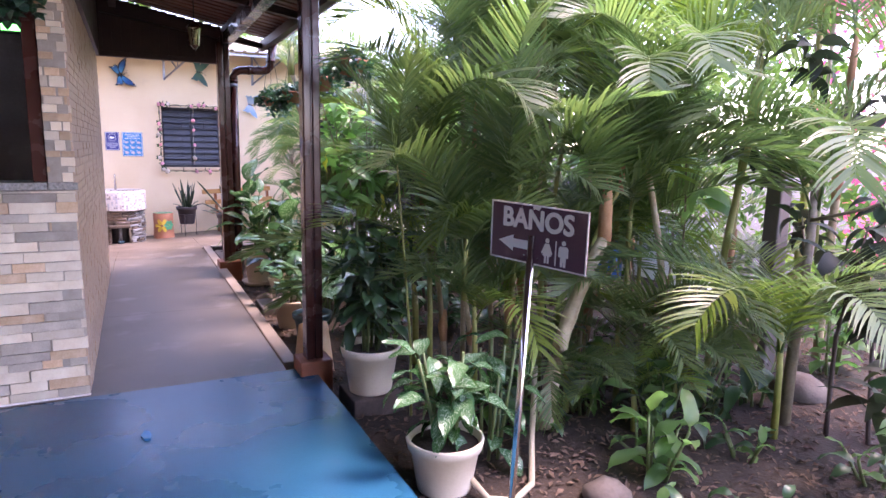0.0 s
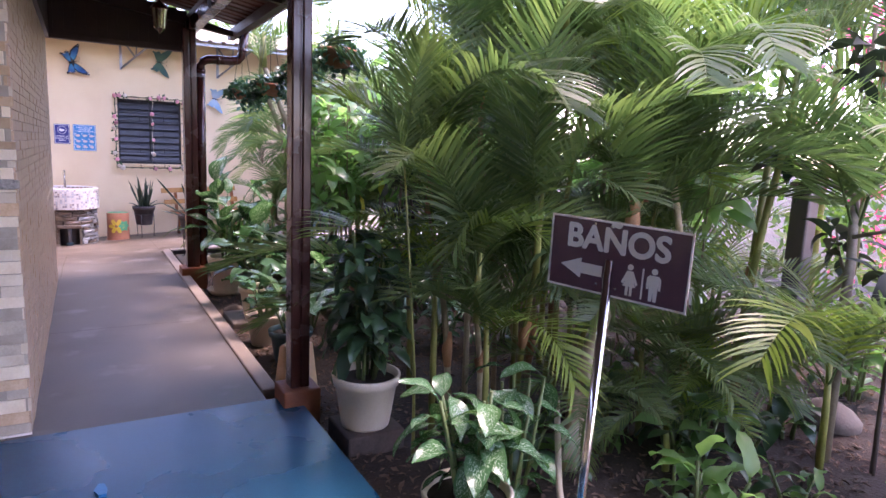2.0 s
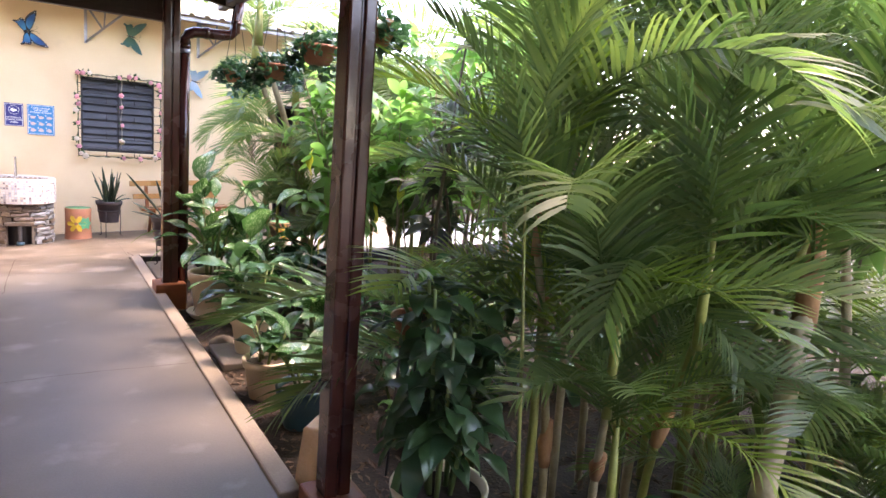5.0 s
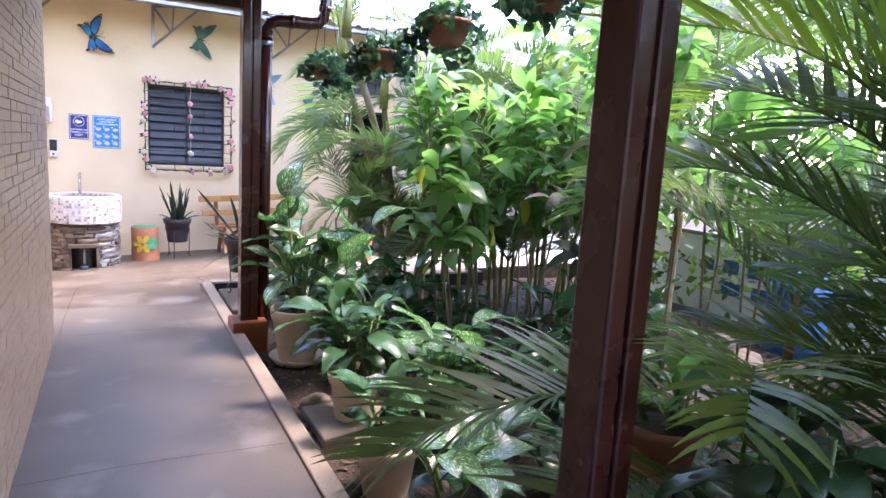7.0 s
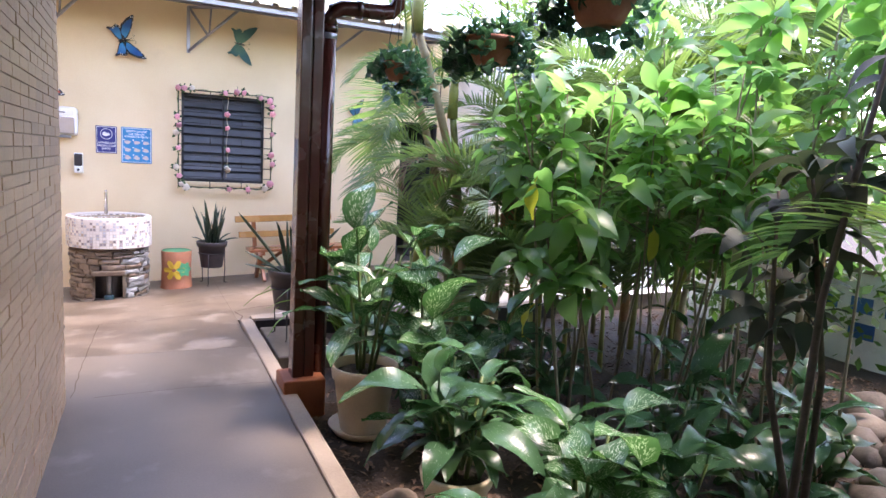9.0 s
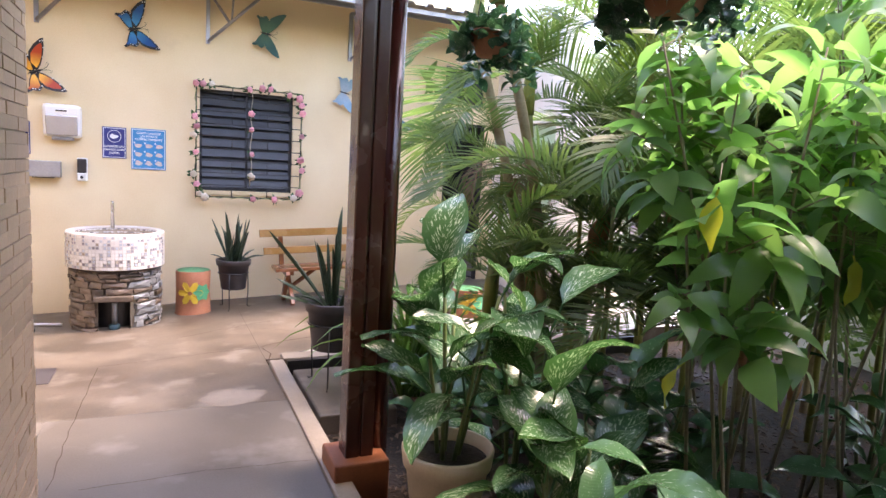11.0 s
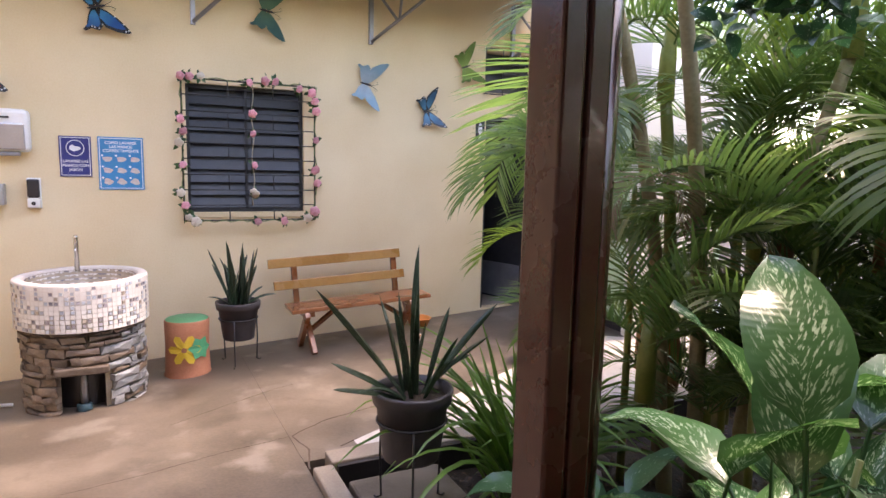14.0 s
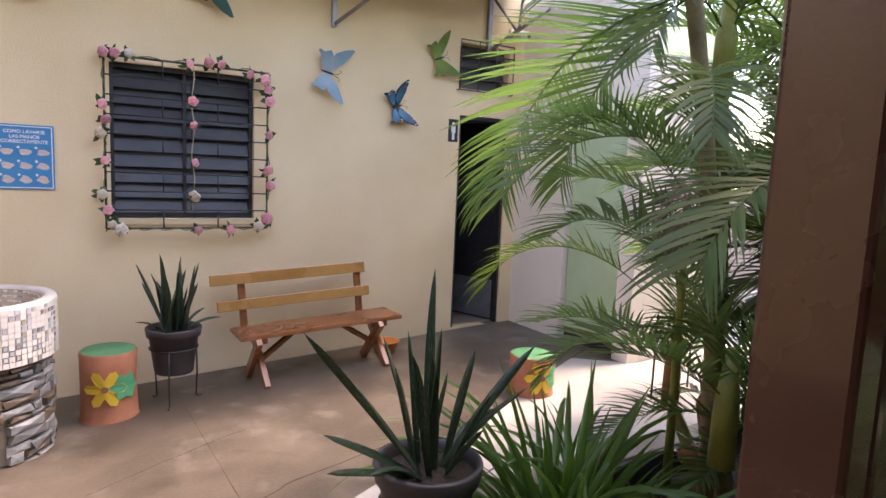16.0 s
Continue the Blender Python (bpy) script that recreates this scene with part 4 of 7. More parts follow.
# doorway, transom grille, toilet sign, camera
door = thing("door_1", "black steel door standing open in the doorway", "door", (DOOR[1], WALL + 0.10, DOOR[2]), "", "structure", -72)
part("leaf", box(-0.60, -0.02, 0.012, 0.0, 0.02, 2.14, 0.003), M["iron"], door)
part("kick_plate", box(-0.59, -0.026, 0.03, -0.01, -0.021, 0.45, 0.001), M["steel"], door, "brushed steel kick plate")
structure("door_frame", wall_with_holes(DOOR[0], DOOR[1], DOOR[2], DOOR[3], [(DOOR[0] + 0.03, DOOR[1] - 0.03, DOOR[2], DOOR[3] - 0.03)], WALL + 0.02, WALL + 0.08), M["iron"], "black steel door frame", "frame")
tg = thing("transom_grille", "black iron grille over the transom window", "grille", (0, WALL - 0.05, 0))
tx0, tx1, tz0, tz1 = TRANSOM[0] - 0.02, TRANSOM[1] + 0.02, TRANSOM[2] - 0.02, TRANSOM[3] + 0.02
for k in range(5):
    z = tz0 + (tz1 - tz0) * k / 4
    part("bar", tube([(tx0, 0, z), (tx1, 0, z)], 0.007, 6), M["iron"], tg)
for k in range(4):
    x = tx0 + (tx1 - tx0) * k / 3
    part("bar", tube([(x, 0, tz0), (x, 0, tz1)], 0.007, 6), M["iron"], tg)
for x in (tx0, tx1):
    part("stay", tube([(x, 0, tz0), (x, 0.05, tz0)], 0.006, 6), M["iron"], tg)
tw = thing("window_2", "dark louvred transom window over the doorway", "window", (0, WALL, 0), "", "structure")
for k in range(4):
    z = TRANSOM[2] + 0.06 + 0.105 * k
    part("louvre", box(TRANSOM[0] + 0.01, -0.003, -0.055, TRANSOM[1] - 0.01, 0.003, 0.055, 0, Matrix.Translation((0, 0.085, z)) @ Matrix.Rotation(radians(-24), 4, "X")), M["louvre"], tw)
ts = thing("toilet_sign", "small black toilet sign with a white figure", "sign", (3.885, WALL - 0.008, 2.04))
part("board", box(-0.055, 0, -0.11, 0.055, 0.007, 0.11, 0.002), M["black"], ts)
part("figure_head", extrude_poly([(0.016 * math.cos(a), 0.065 + 0.016 * math.sin(a)) for a in (2 * math.pi * j / 12 for j in range(12))], 0.001), M["white_ink"], ts)
part("figure_body", extrude_poly([(-0.024, 0.042), (0.024, 0.042), (0.024, -0.02), (0.014, -0.02), (0.014, -0.09), (-0.014, -0.09), (-0.014, -0.02), (-0.024, -0.02)], 0.001), M["white_ink"], ts)
cc = thing("security_camera", "white bullet security camera under the roof", "camera", (4.55, WALL - 0.02, 3.06), "", "", 200)
part("mount", box(-0.03, -0.06, -0.01, 0.03, 0.0, 0.05, 0.006), M["white"], cc)
part("housing", tube([(0, 0.02, 0), (0, 0.10, -0.015), (0, 0.19, -0.03)], [0.036, 0.04, 0.04], 16), M["white"], cc)
part("lens", tube([(0, 0.186, -0.03), (0, 0.196, -0.032)], [0.033, 0.028], 16), M["black"], cc, "black camera lens")
mint = thing("door_2", "mint green door in the off-white side wall", "door", (EAST + 0.05, 11.9, 0.0), "", "structure")
part("leaf", box(0, 0.03, 0.16, 0.04, 0.69, 2.17, 0.004), M["mint"], mint)
# the gap below the leaf is a black strip, its shade given as colour
part("vent_strip", box(0.012, 0.03, 0.02, 0.03, 0.69, 0.15), M["black"], mint, "black strip standing in for the shaded gap under the door")
part("lever", tube([(-0.05, 0.10, 1.0), (-0.05, 0.20, 1.0)], 0.009, 8), M["chrome"], mint, "chrome lever handle")

# ---- things on the patio floor ----
BX, BY, BR = 0.065, 12.52, 0.42
bz = floor_z(BX, BY)
basin = thing("wash_basin", "round hand basin with mosaic rim on a slate stone drum", "wash basin", (BX, BY, 0))
RIM, SPLIT = 0.79, 0.445
core = lathe([(BR - 0.06, bz - 0.02), (BR - 0.06, bz + 0.30), (BR - 0.06, SPLIT), (0.05, SPLIT)], 48)
def in_opening(f):
    c = f.calc_center_median()
    return c.z < bz + 0.29 and radians(250) < math.atan2(c.y, c.x) % (2 * math.pi) < radians(291)
bmesh.ops.delete(core, geom=[f for f in core.faces if in_opening(f)], context="FACES")
part("drum_core", core, M["mortar"], basin)
part("tiled_collar", lathe([(0.366, RIM - 0.16), (0.37, RIM - 0.01), (0.38, RIM - 0.003), (BR + 0.012, RIM - 0.003), (BR + 0.018, RIM - 0.01), (BR + 0.018, SPLIT + 0.005), (BR - 0.05, SPLIT)], 48), M["grout"], basin)
part("bowl", lathe([(0.02, RIM - 0.29), (0.2, RIM - 0.28), (0.335, RIM - 0.22), (0.362, RIM - 0.02)], 40), M["tile_tan"], basin, "tan tiled bowl inside the rim")
part("drain", lathe([(0.001, RIM - 0.283), (0.03, RIM - 0.283), (0.035, RIM - 0.288)], 16), M["chrome"], basin)
tap = part("tap", tube([(-0.05, 0.27, RIM - 0.02), (-0.05, 0.27, RIM + 0.24), (-0.052, 0.262, RIM + 0.26)], [0.019, 0.016, 0.013], 12), M["chrome"], basin, "chrome upright tap")
part("spout", tube([(-0.05, 0.262, RIM + 0.16), (-0.05, 0.20, RIM + 0.175), (-0.05, 0.16, RIM + 0.15)], 0.009, 8), M["chrome"], tap)
OPEN_A = (radians(248), radians(293))                       # opening in the drum, as angles
# black liner: the hollow's shade is put into its colour
part("recess", lathe([(0.24, bz), (0.24, bz + 0.33)], 24), M["black"], basin, "recess coloured black for the shade under the basin")
part("waste_pipe", tube([(0.0, -0.30, bz), (0.0, -0.30, bz + 0.34)], 0.026, 10), M["steel"], basin)
part("trap", lathe([(0.03, 0), (0.05, 0.01), (0.05, 0.06), (0.03, 0.07)], 14, 0.0, -0.33, bz), M["pot_teal"], basin)


def drum_stone(a0, a1, z0, z1, depth, jag):
    """A slate piece that follows the drum between two angles and heights."""
    v, f = [], []
    c = [(a0, z0), (a1, z0), (a1, z1), (a0, z1)]
    for r in (BR - 0.065, BR - 0.02 + depth):
        for k, (a, z) in enumerate(c):
            aa, zz = a + jag[k][0] * (0.05 if r > BR - 0.05 else 0), z + jag[k][1] * 0.011
            v.append((r * math.cos(aa), r * math.sin(aa), zz))
    am, zm = (a0 + a1) / 2, (z0 + z1) / 2
    v.append(((BR - 0.016 + depth) * math.cos(am), (BR - 0.016 + depth) * math.sin(am), zm + 0.006 * jag[0][0]))
    f = [(4, 5, 8), (5, 6, 8), (6, 7, 8), (7, 4, 8), (0, 1, 5, 4), (1, 2, 6, 5), (2, 3, 7, 6), (3, 0, 4, 7)]
    return v, f


z = bz
while z < SPLIT - 0.02:
    hz = min(rng.uniform(0.034, 0.066), SPLIT - 0.006 - z)
    a = rng.uniform(0, 0.5) + math.pi * 0.75
    end = a + 2 * math.pi
    while a < end - 0.05:
        da = min(rng.uniform(0.16, 0.60), end - a)
        lo_, hi_ = a % (2 * math.pi), (a + da) % (2 * math.pi)
        inside = z < bz + 0.30 and not (hi_ < OPEN_A[0] or lo_ > OPEN_A[1])
        if inside and lo_ < OPEN_A[0]:
            da2, skip = OPEN_A[0] - lo_, da
            inside = da2 < 0.06
        else:
            da2, skip = da, da
        if not inside:
            v, f = drum_stone(a + 0.012, a + da2 - 0.012, z + 0.004, z + hz - 0.004, rng.uniform(0.0, 0.022), [(rng.uniform(-1, 1), rng.uniform(-1, 1)) for _ in range(4)])
            o = new("slate", raw_mesh("slate", v, f, M["slate_blue"] if math.cos(a + da / 2) > 0.55 and rng.random() < 0.8 else M["slate"], None, False))
            o.parent = basin
        a += skip
    z += hz
part("lintel", box(-0.17, -BR - 0.012, bz + 0.30, 0.17, -BR + 0.05, bz + 0.355, 0.012), M["slate"], basin)
# mosaic tiles: single pieces on the near half, the rest joined
tile_bm = box(-0.015, -0.003, -0.015, 0.015, 0.0, 0.015)
tiles_me = {}
for nm in ("tile", "tile_grey", "tile_tan", "tile_blue"):
    small = tile_bm.copy()
    if nm != "tile":
        bmesh.ops.scale(small, vec=(0.72, 1.0, 0.72), verts=small.verts)
    tiles_me[nm] = mesh_of(small, "mosaic_tile", M[nm])
tile_bm.free()
far_v, far_f = [], []
rows_n = int((RIM - SPLIT - 0.02) / 0.0325)
cols_n = int(2 * math.pi * (BR + 0.018) / 0.0325)
for r in range(rows_n):
    for c in range(cols_n):
        a = 2 * math.pi * c / cols_n
        zc = SPLIT + 0.022 + r * 0.0325
        rr = BR + 0.0195
        u = rng.random()
        kind_ = "tile" if u < 0.60 else "tile_grey" if u < 0.74 else "tile_blue" if u < 0.95 else "tile_tan"
        near = math.sin(a) < -0.25
        if near and kind_ != "tile":
            piece("mosaic_tile", tiles_me[kind_], Matrix.Translation((rr * math.cos(a), rr * math.sin(a), zc)) @ Matrix.Rotation(a + math.pi / 2, 4, "Z"), basin)
        else:
            n0 = len(far_v)
            tx, ty = -math.sin(a), math.cos(a)
            for su, sz in ((-1, -1), (1, -1), (1, 1), (-1, 1)):
                far_v.append(((rr + 0.0018) * math.cos(a) + tx * su * 0.015, (rr + 0.0018) * math.sin(a) + ty * su * 0.015, zc + sz * 0.015))
            far_f.append((n0, n0 + 1, n0 + 2, n0 + 3))
o = tagged(new("mosaic_tiles", raw_mesh("mosaic_tiles", far_v, far_f, M["tile"], None, False)), "white mosaic tiles", "", "", "stuff")
o.parent = basin

for nm, share in (("tile", 0.62), ("tile_grey", 0.84), ("tile_tan", 1.0)):      # lining of the bowl
    r_in, v_in, f_in = random.Random(77), [], []
    for r in range(6):
        for c in range(68):
            u = r_in.random()
            if (u < 0.62) != (nm == "tile") or (0.62 <= u < 0.84) != (nm == "tile_grey"):
                continue
            a, zc = 2 * math.pi * c / 68, RIM - 0.038 - 0.0325 * r
            rr, n0 = 0.359 - 0.0042 * r, len(v_in)
            for su, sz in ((-1, -1), (-1, 1), (1, 1), (1, -1)):
                v_in.append((rr * math.cos(a) - math.sin(a) * su * 0.014, rr * math.sin(a) + math.cos(a) * su * 0.014, zc + sz * 0.014))
            f_in.append((n0, n0 + 1, n0 + 2, n0 + 3))
    o = tagged(new("bowl_tiles", raw_mesh("bowl_tiles", v_in, f_in, M[nm], None, False)), "small tiles lining the bowl", "", "", "stuff")
    o.parent = basin


def stump_stool(x, y, h, r, label):
    z0 = floor_z(x, y)
    s = thing("stump_stool", label, "stool", (x, y, z0), "painted stump stools")
    prof = [(r * 1.05, 0), (r * 1.0, 0.02), (r * 0.96, h * 0.5), (r * 0.99, h - 0.012), (r * 0.94, h)]
    bm = lathe(prof, 36)
    for v in bm.verts:
        k = 1 + 0.03 * noise.noise(Vector((v.co.x * 6, v.co.y * 6, v.co.z * 2)))
        v.co.x, v.co.y = v.co.x * k, v.co.y * k
    part("trunk", bm, M["stump"], s)
    part("seat_top", lathe([(0.002, h + 0.003), (r * 0.9, h + 0.003), (r * 0.95, h - 0.004)], 36), M["green_top"], s, "green painted top")
    def decal(pts, mat_, nm, a0, zc, lift):
        bm = bmesh.new()
        vs = []
        for u, w in pts:
            a = a0 + u / r
            vs.append(bm.verts.new(((r * 1.0 + lift) * math.cos(a), (r * 1.0 + lift) * math.sin(a), zc + w)))
        ctr = bm.verts.new(((r * 1.0 + lift) * math.cos(a0), (r * 1.0 + lift) * math.sin(a0), zc))
        for i in range(len(vs)):
            bm.faces.new((ctr, vs[i], vs[(i + 1) % len(vs)]))
        part(nm, bm, mat_, s)
    fl = [((0.135 if k % 4 == 0 else 0.115 if k % 2 else 0.06) * math.cos(2 * math.pi * k / 24), (0.135 if k % 4 == 0 else 0.115 if k % 2 else 0.06) * math.sin(2 * math.pi * k / 24)) for k in range(24)]
    decal(fl, M["yellow"], "painted_flower", radians(258), h * 0.52, 0.008)
    decal([(0.022 * math.cos(2 * math.pi * k / 10), 0.022 * math.sin(2 * math.pi * k / 10)) for k in range(10)], M["terracotta"], "flower_centre", radians(258), h * 0.52, 0.0105)
    lf = [((0.10 if k % 2 == 0 else 0.07) * math.cos(2 * math.pi * k / 12), (0.105 if k % 2 == 0 else 0.07) * math.sin(2 * math.pi * k / 12)) for k in range(12)]
    decal(lf, M["green_paint"], "painted_leaf", radians(298), h * 0.53, 0.0072)


stump_stool(0.79, 12.77, 0.47, 0.18, "red-brown stump stool painted with a yellow flower")
stump_stool(3.55, 11.62, 0.30, 0.17, "red-brown stump stool with a green top")


def blade(length, width, bend, twist, fold, seg=7, sword=False):
    """Strap leaf rising along +z, bending towards +x; returns points, faces and uv."""
    v, f, uv = [], [], []
    x = z_ = 0.0
    ang = 0.0
    for i in range(seg + 1):
        s = i / seg
        w = width * (0.55 + 0.9 * s - 0.45 * s * s) * (1 - s ** 3.2) + 0.0015
        if sword:
            w = width * (0.42 + 1.25 * s) * (1 - s) ** 0.62 * 1.15 + 0.0012
        tw = twist * s
        for k in (-1, 0, 1):
            off = Vector((fold * w * (abs(k) - 0.5), k * w / 2, 0))
            off.rotate(Euler((0, 0, tw)))
            v.append((x + off.x * math.cos(ang), off.y, z_ - off.x * math.sin(ang)))
            uv.append((0.5 + 0.5 * k, s * length * 3))
        ang = bend * (s ** 1.5)
        x += length / seg * math.sin(ang)
        z_ += length / seg * math.cos(ang)
    for i in range(seg):
        for k in (0, 1):
            a = i * 3 + k
            f.append((a, a + 1, a + 4, a + 3))
    return v, f, uv


snake_me = [raw_mesh("blade", *blade(l, w, b, t_, 0.45, 10, True)[:2], M["snake"], blade(l, w, b, t_, 0.45, 10, True)[2]) for l, w, b, t_ in ((0.5, 0.048, 0.15, 0.8), (0.42, 0.052, 0.30, -0.7), (0.62, 0.052, 0.18, 1.1), (0.34, 0.044, 0.9, 0.5))]


def pot_shell(r, h, material, parent, z0=0.0, rim=0.016, taper=0.74):
    prof = [(0.001, z0 + 0.004), (r * taper, z0), (r * (taper + 0.02), z0 + 0.015), (r * 0.95, z0 + h * 0.80), (r * 0.95 + rim, z0 + h * 0.81), (r + rim, z0 + h - 0.008), (r + rim * 0.8, z0 + h), (r - 0.004, z0 + h), (r - 0.014, z0 + h * 0.86)]
    p = part("pot", lathe(prof, 36), material, parent)
    part("potting_soil", lathe([(0.001, z0 + h * 0.87 + 0.012), (r * 0.6, z0 + h * 0.87 + 0.004), (r - 0.012, z0 + h * 0.87 - 0.004)], 24), M["soil"], parent, "dark potting soil")
    return p


def snake_pot(x, y, z_floor, z_pot, r, h, leaves, label):
    s = thing("snake_plant", label, "potted plant", (x, y, 0), "snake plants on iron stands")
    pot_shell(r, h, M["pot_dark"], s, z_pot)
    ring_z = z_pot + h * 0.55
    part("stand_ring", tube([((r * 0.92) * math.cos(a), (r * 0.92) * math.sin(a), ring_z) for a in (2 * math.pi * k / 28 for k in range(29))], 0.007, 6), M["iron"], s, "black iron ring")
    for k in range(3):
        a = radians(90 + 120 * k + 40)
        c, d = math.cos(a), math.sin(a)
        part("stand_leg", tube([(r * 0.92 * c, r * 0.92 * d, ring_z), (r * 0.95 * c, r * 0.95 * d, (ring_z + z_floor) / 2), (r * 0.9 * c, r * 0.9 * d, z_floor + 0.02), (r * 1.05 * c, r * 1.05 * d, z_floor + 0.004), (r * 1.12 * c, r * 1.12 * d, z_floor + 0.012)], 0.006, 6), M["iron"], s, "black iron leg")
    for k, (mi, ox, oy, tilt, az, sc) in enumerate(leaves):
        piece("blade", snake_me[mi], pose(ox, oy, z_pot + h * 0.86, 0, 0, az) @ pose(0, 0, 0, 0, tilt, 0) @ Matrix.Scale(sc, 4), s)


lv1 = [(rng.choice((0, 1, 2)), rng.uniform(-0.07, 0.07), rng.uniform(-0.07, 0.07), rng.uniform(2, 20), rng.uniform(0, 360), rng.uniform(0.62, 1.0)) for _ in range(26)] + [(3, 0.05, 0, 55, 0, 0.9), (3, 0.05, 0.02, 40, 30, 0.8), (3, -0.05, 0, 45, 190, 0.7)]
snake_pot(1.21, 12.82, floor_z(1.21, 12.82), 0.11, 0.175, 0.33, lv1, "snake plant in a dark pot on a stand by the wall")
lv2 = [(2, -0.04, -0.03, 34, 168, 1.12), (1, -0.05, -0.02, 52, 178, 1.0), (2, 0.03, 0.05, 5, 60, 1.18), (0, 0.02, -0.02, 3, 200, 0.9), (0, 0.0, 0.06, 8, 100, 1.0), (1, 0.06, 0.02, 42, -20, 1.05), (0, -0.03, 0.03, 10, 150, 0.8), (1, 0.05, -0.04, 20, -40, 0.85), (3, -0.05, -0.05, 48, 200, 0.9), (0, 0.06, 0.0, 16, 10, 0.9), (2, 0.0, 0.0, 4, 260, 0.9), (1, 0.03, -0.06, 30, -75, 0.7), (2, 0.04, 0.0, 38, -8, 0.95), (0, -0.02, 0.05, 14, 130, 1.0), (3, 0.06, 0.03, 50, 15, 1.1), (0, 0.01, 0.02, 6, 330, 0.75), (2, -0.02, -0.05, 16, 215, 0.85), (1, -0.06, 0.0, 66, 190, 0.9)]
snake_pot(1.625, 9.93, -0.035, 0.235, 0.185, 0.35, lv2, "tall snake plant in a dark pot on a stand")

# bench
bench = thing("wooden_bench", "varnished wooden bench with slatted back by the wall", "bench", (0, 0, 0))
zf = lambda x, y: floor_z(x, y)
part("seat", box(1.67, 12.72, 0.355, 3.03, 13.06, 0.39, 0.006), M["wood"], bench)
lean = Matrix.Translation((0, 13.14, 0.4)) @ Matrix.Rotation(radians(-8), 4, "X")
part("back_slat", box(1.56, -0.02, 0.31, 2.89, 0.012, 0.40, 0.005, lean), M["wood_light"], bench)
part("back_slat", box(1.60, -0.02, 0.10, 2.92, 0.012, 0.185, 0.005, lean), M["wood_light"], bench)
for x in (1.78, 2.80):
    part("back_upright", box(x, 0.013, -0.05, x + 0.055, 0.05, 0.38, 0.004, lean), M["wood"], bench)
    z0 = zf(2.85, 12.9)
    for a, b in ((12.70, 13.10), (13.10, 12.70)):
        bm = bmesh.new()
        d = Vector((0, b - a, 0.355 - z0))
        m = Matrix.Translation((x + (0.05 if a < b else 0.0), (a + b) / 2, (0.355 + z0) / 2)) @ Matrix.Rotation(-math.atan2(d.y, d.z), 4, "X")
        add_box(bm, 0, -0.035, -d.length / 2 + 0.012, 0.045, 0.035, d.length / 2 - 0.012, m, 0.004)
        part("leg", bm, M["wood"], bench)
    part("cross_rail", box(x - 0.002, 12.75, 0.305, x + 0.1, 13.05, 0.352, 0.004), M["wood"], bench)
    s_ = 1 if x < 2 else -1
    part("brace", tube([(x + 0.05, 12.90, 0.12), (x + 0.05 + s_ * 0.33, 12.90, 0.35)], 0.024, 4), M["wood"], bench)
# the bench leans with the fall of the floor
bench.matrix_basis = Matrix.Translation((2.9, 13.1, 0.1)) @ Matrix.Rotation(radians(-2.7), 4, "Y") @ Matrix.Translation((-2.9, -13.1, -0.1))
solid("plastic_bowl", lathe([(0.001, 0.004), (0.09, 0.0), (0.125, 0.085), (0.135, 0.09), (0.13, 0.094), (0.118, 0.085), (0.085, 0.012), (0.001, 0.010)], 28, 3.08, 13.15, floor_z(3.08, 13.15)), M["bowl_orange"], "orange plastic bowl on the floor by the bench", "bowl")
mop = thing("broom", "broom with a white handle lying on the floor", "broom", (0, 0, 0))
zz = floor_z(-0.7, 12.6)
part("handle", tube([(-1.5, 12.80, zz + 0.03), (-0.42, 12.55, zz + 0.03)], 0.013, 8), M["white"], mop)
part("head", box(-1.7, 12.72, zz - 0.005, -1.45, 12.9, zz + 0.06, 0.01), M["black"], mop)
solid("black_pipe", tube([(-1.4, 12.55, zz + 0.022), (-0.62, 12.35, zz + 0.028)], 0.02, 8), M["black"], "short black pipe lying on the floor", "pipe")
mz = floor_z(-0.5, 10.6)
solid("door_mat", box(-0.95, 10.42, mz - 0.03, -0.22, 10.78, mz + 0.018, 0.006), M["pot_dark"], "dark grey rubber mat on the floor", "mat")
rack = thing("iron_plant_rack", "thin iron plant rack by the bed", "rack", (4.5, 11.1, floor_z(4.5, 11.1)))
for k in range(4):
    part("bar", tube([(-0.2 + 0.14 * k, 0, 0), (-0.2 + 0.14 * k, 0, 0.62), (-0.18 + 0.14 * k, 0, 0.66), (-0.15 + 0.14 * k, 0, 0.63)], 0.008, 6), M["iron"], rack)
for zc in (0.04, 0.5):
    part("rail", tube([(-0.22, 0, zc), (0.24, 0, zc)], 0.007, 6), M["iron"], rack)

# hanging lamp in the walkway
lamp = thing("wall_lantern", "brass lantern hanging under the walkway roof", "lantern", (0.95, 6.9, 0))
part("chain", tube([(0, 0, 2.84), (0, 0, 3.3)], 0.006, 6), M["iron"], lamp)
part("cap", lathe([(0.001, 2.86), (0.02, 2.84), (0.075, 2.79), (0.08, 2.78)], 6), M["brown"], lamp)
part("glass", lathe([(0.066, 2.78), (0.045, 2.61)], 6), glow, lamp, "amber lantern glass")
for k in range(6):
    a = 2 * math.pi * k / 6
    part("rib", tube([(0.068 * math.cos(a), 0.068 * math.sin(a), 2.78), (0.047 * math.cos(a), 0.047 * math.sin(a), 2.61)], 0.005, 5), M["brown"], lamp)
part("finial", lathe([(0.048, 2.61), (0.03, 2.59), (0.012, 2.575), (0.001, 2.56)], 6), M["brown"], lamp)

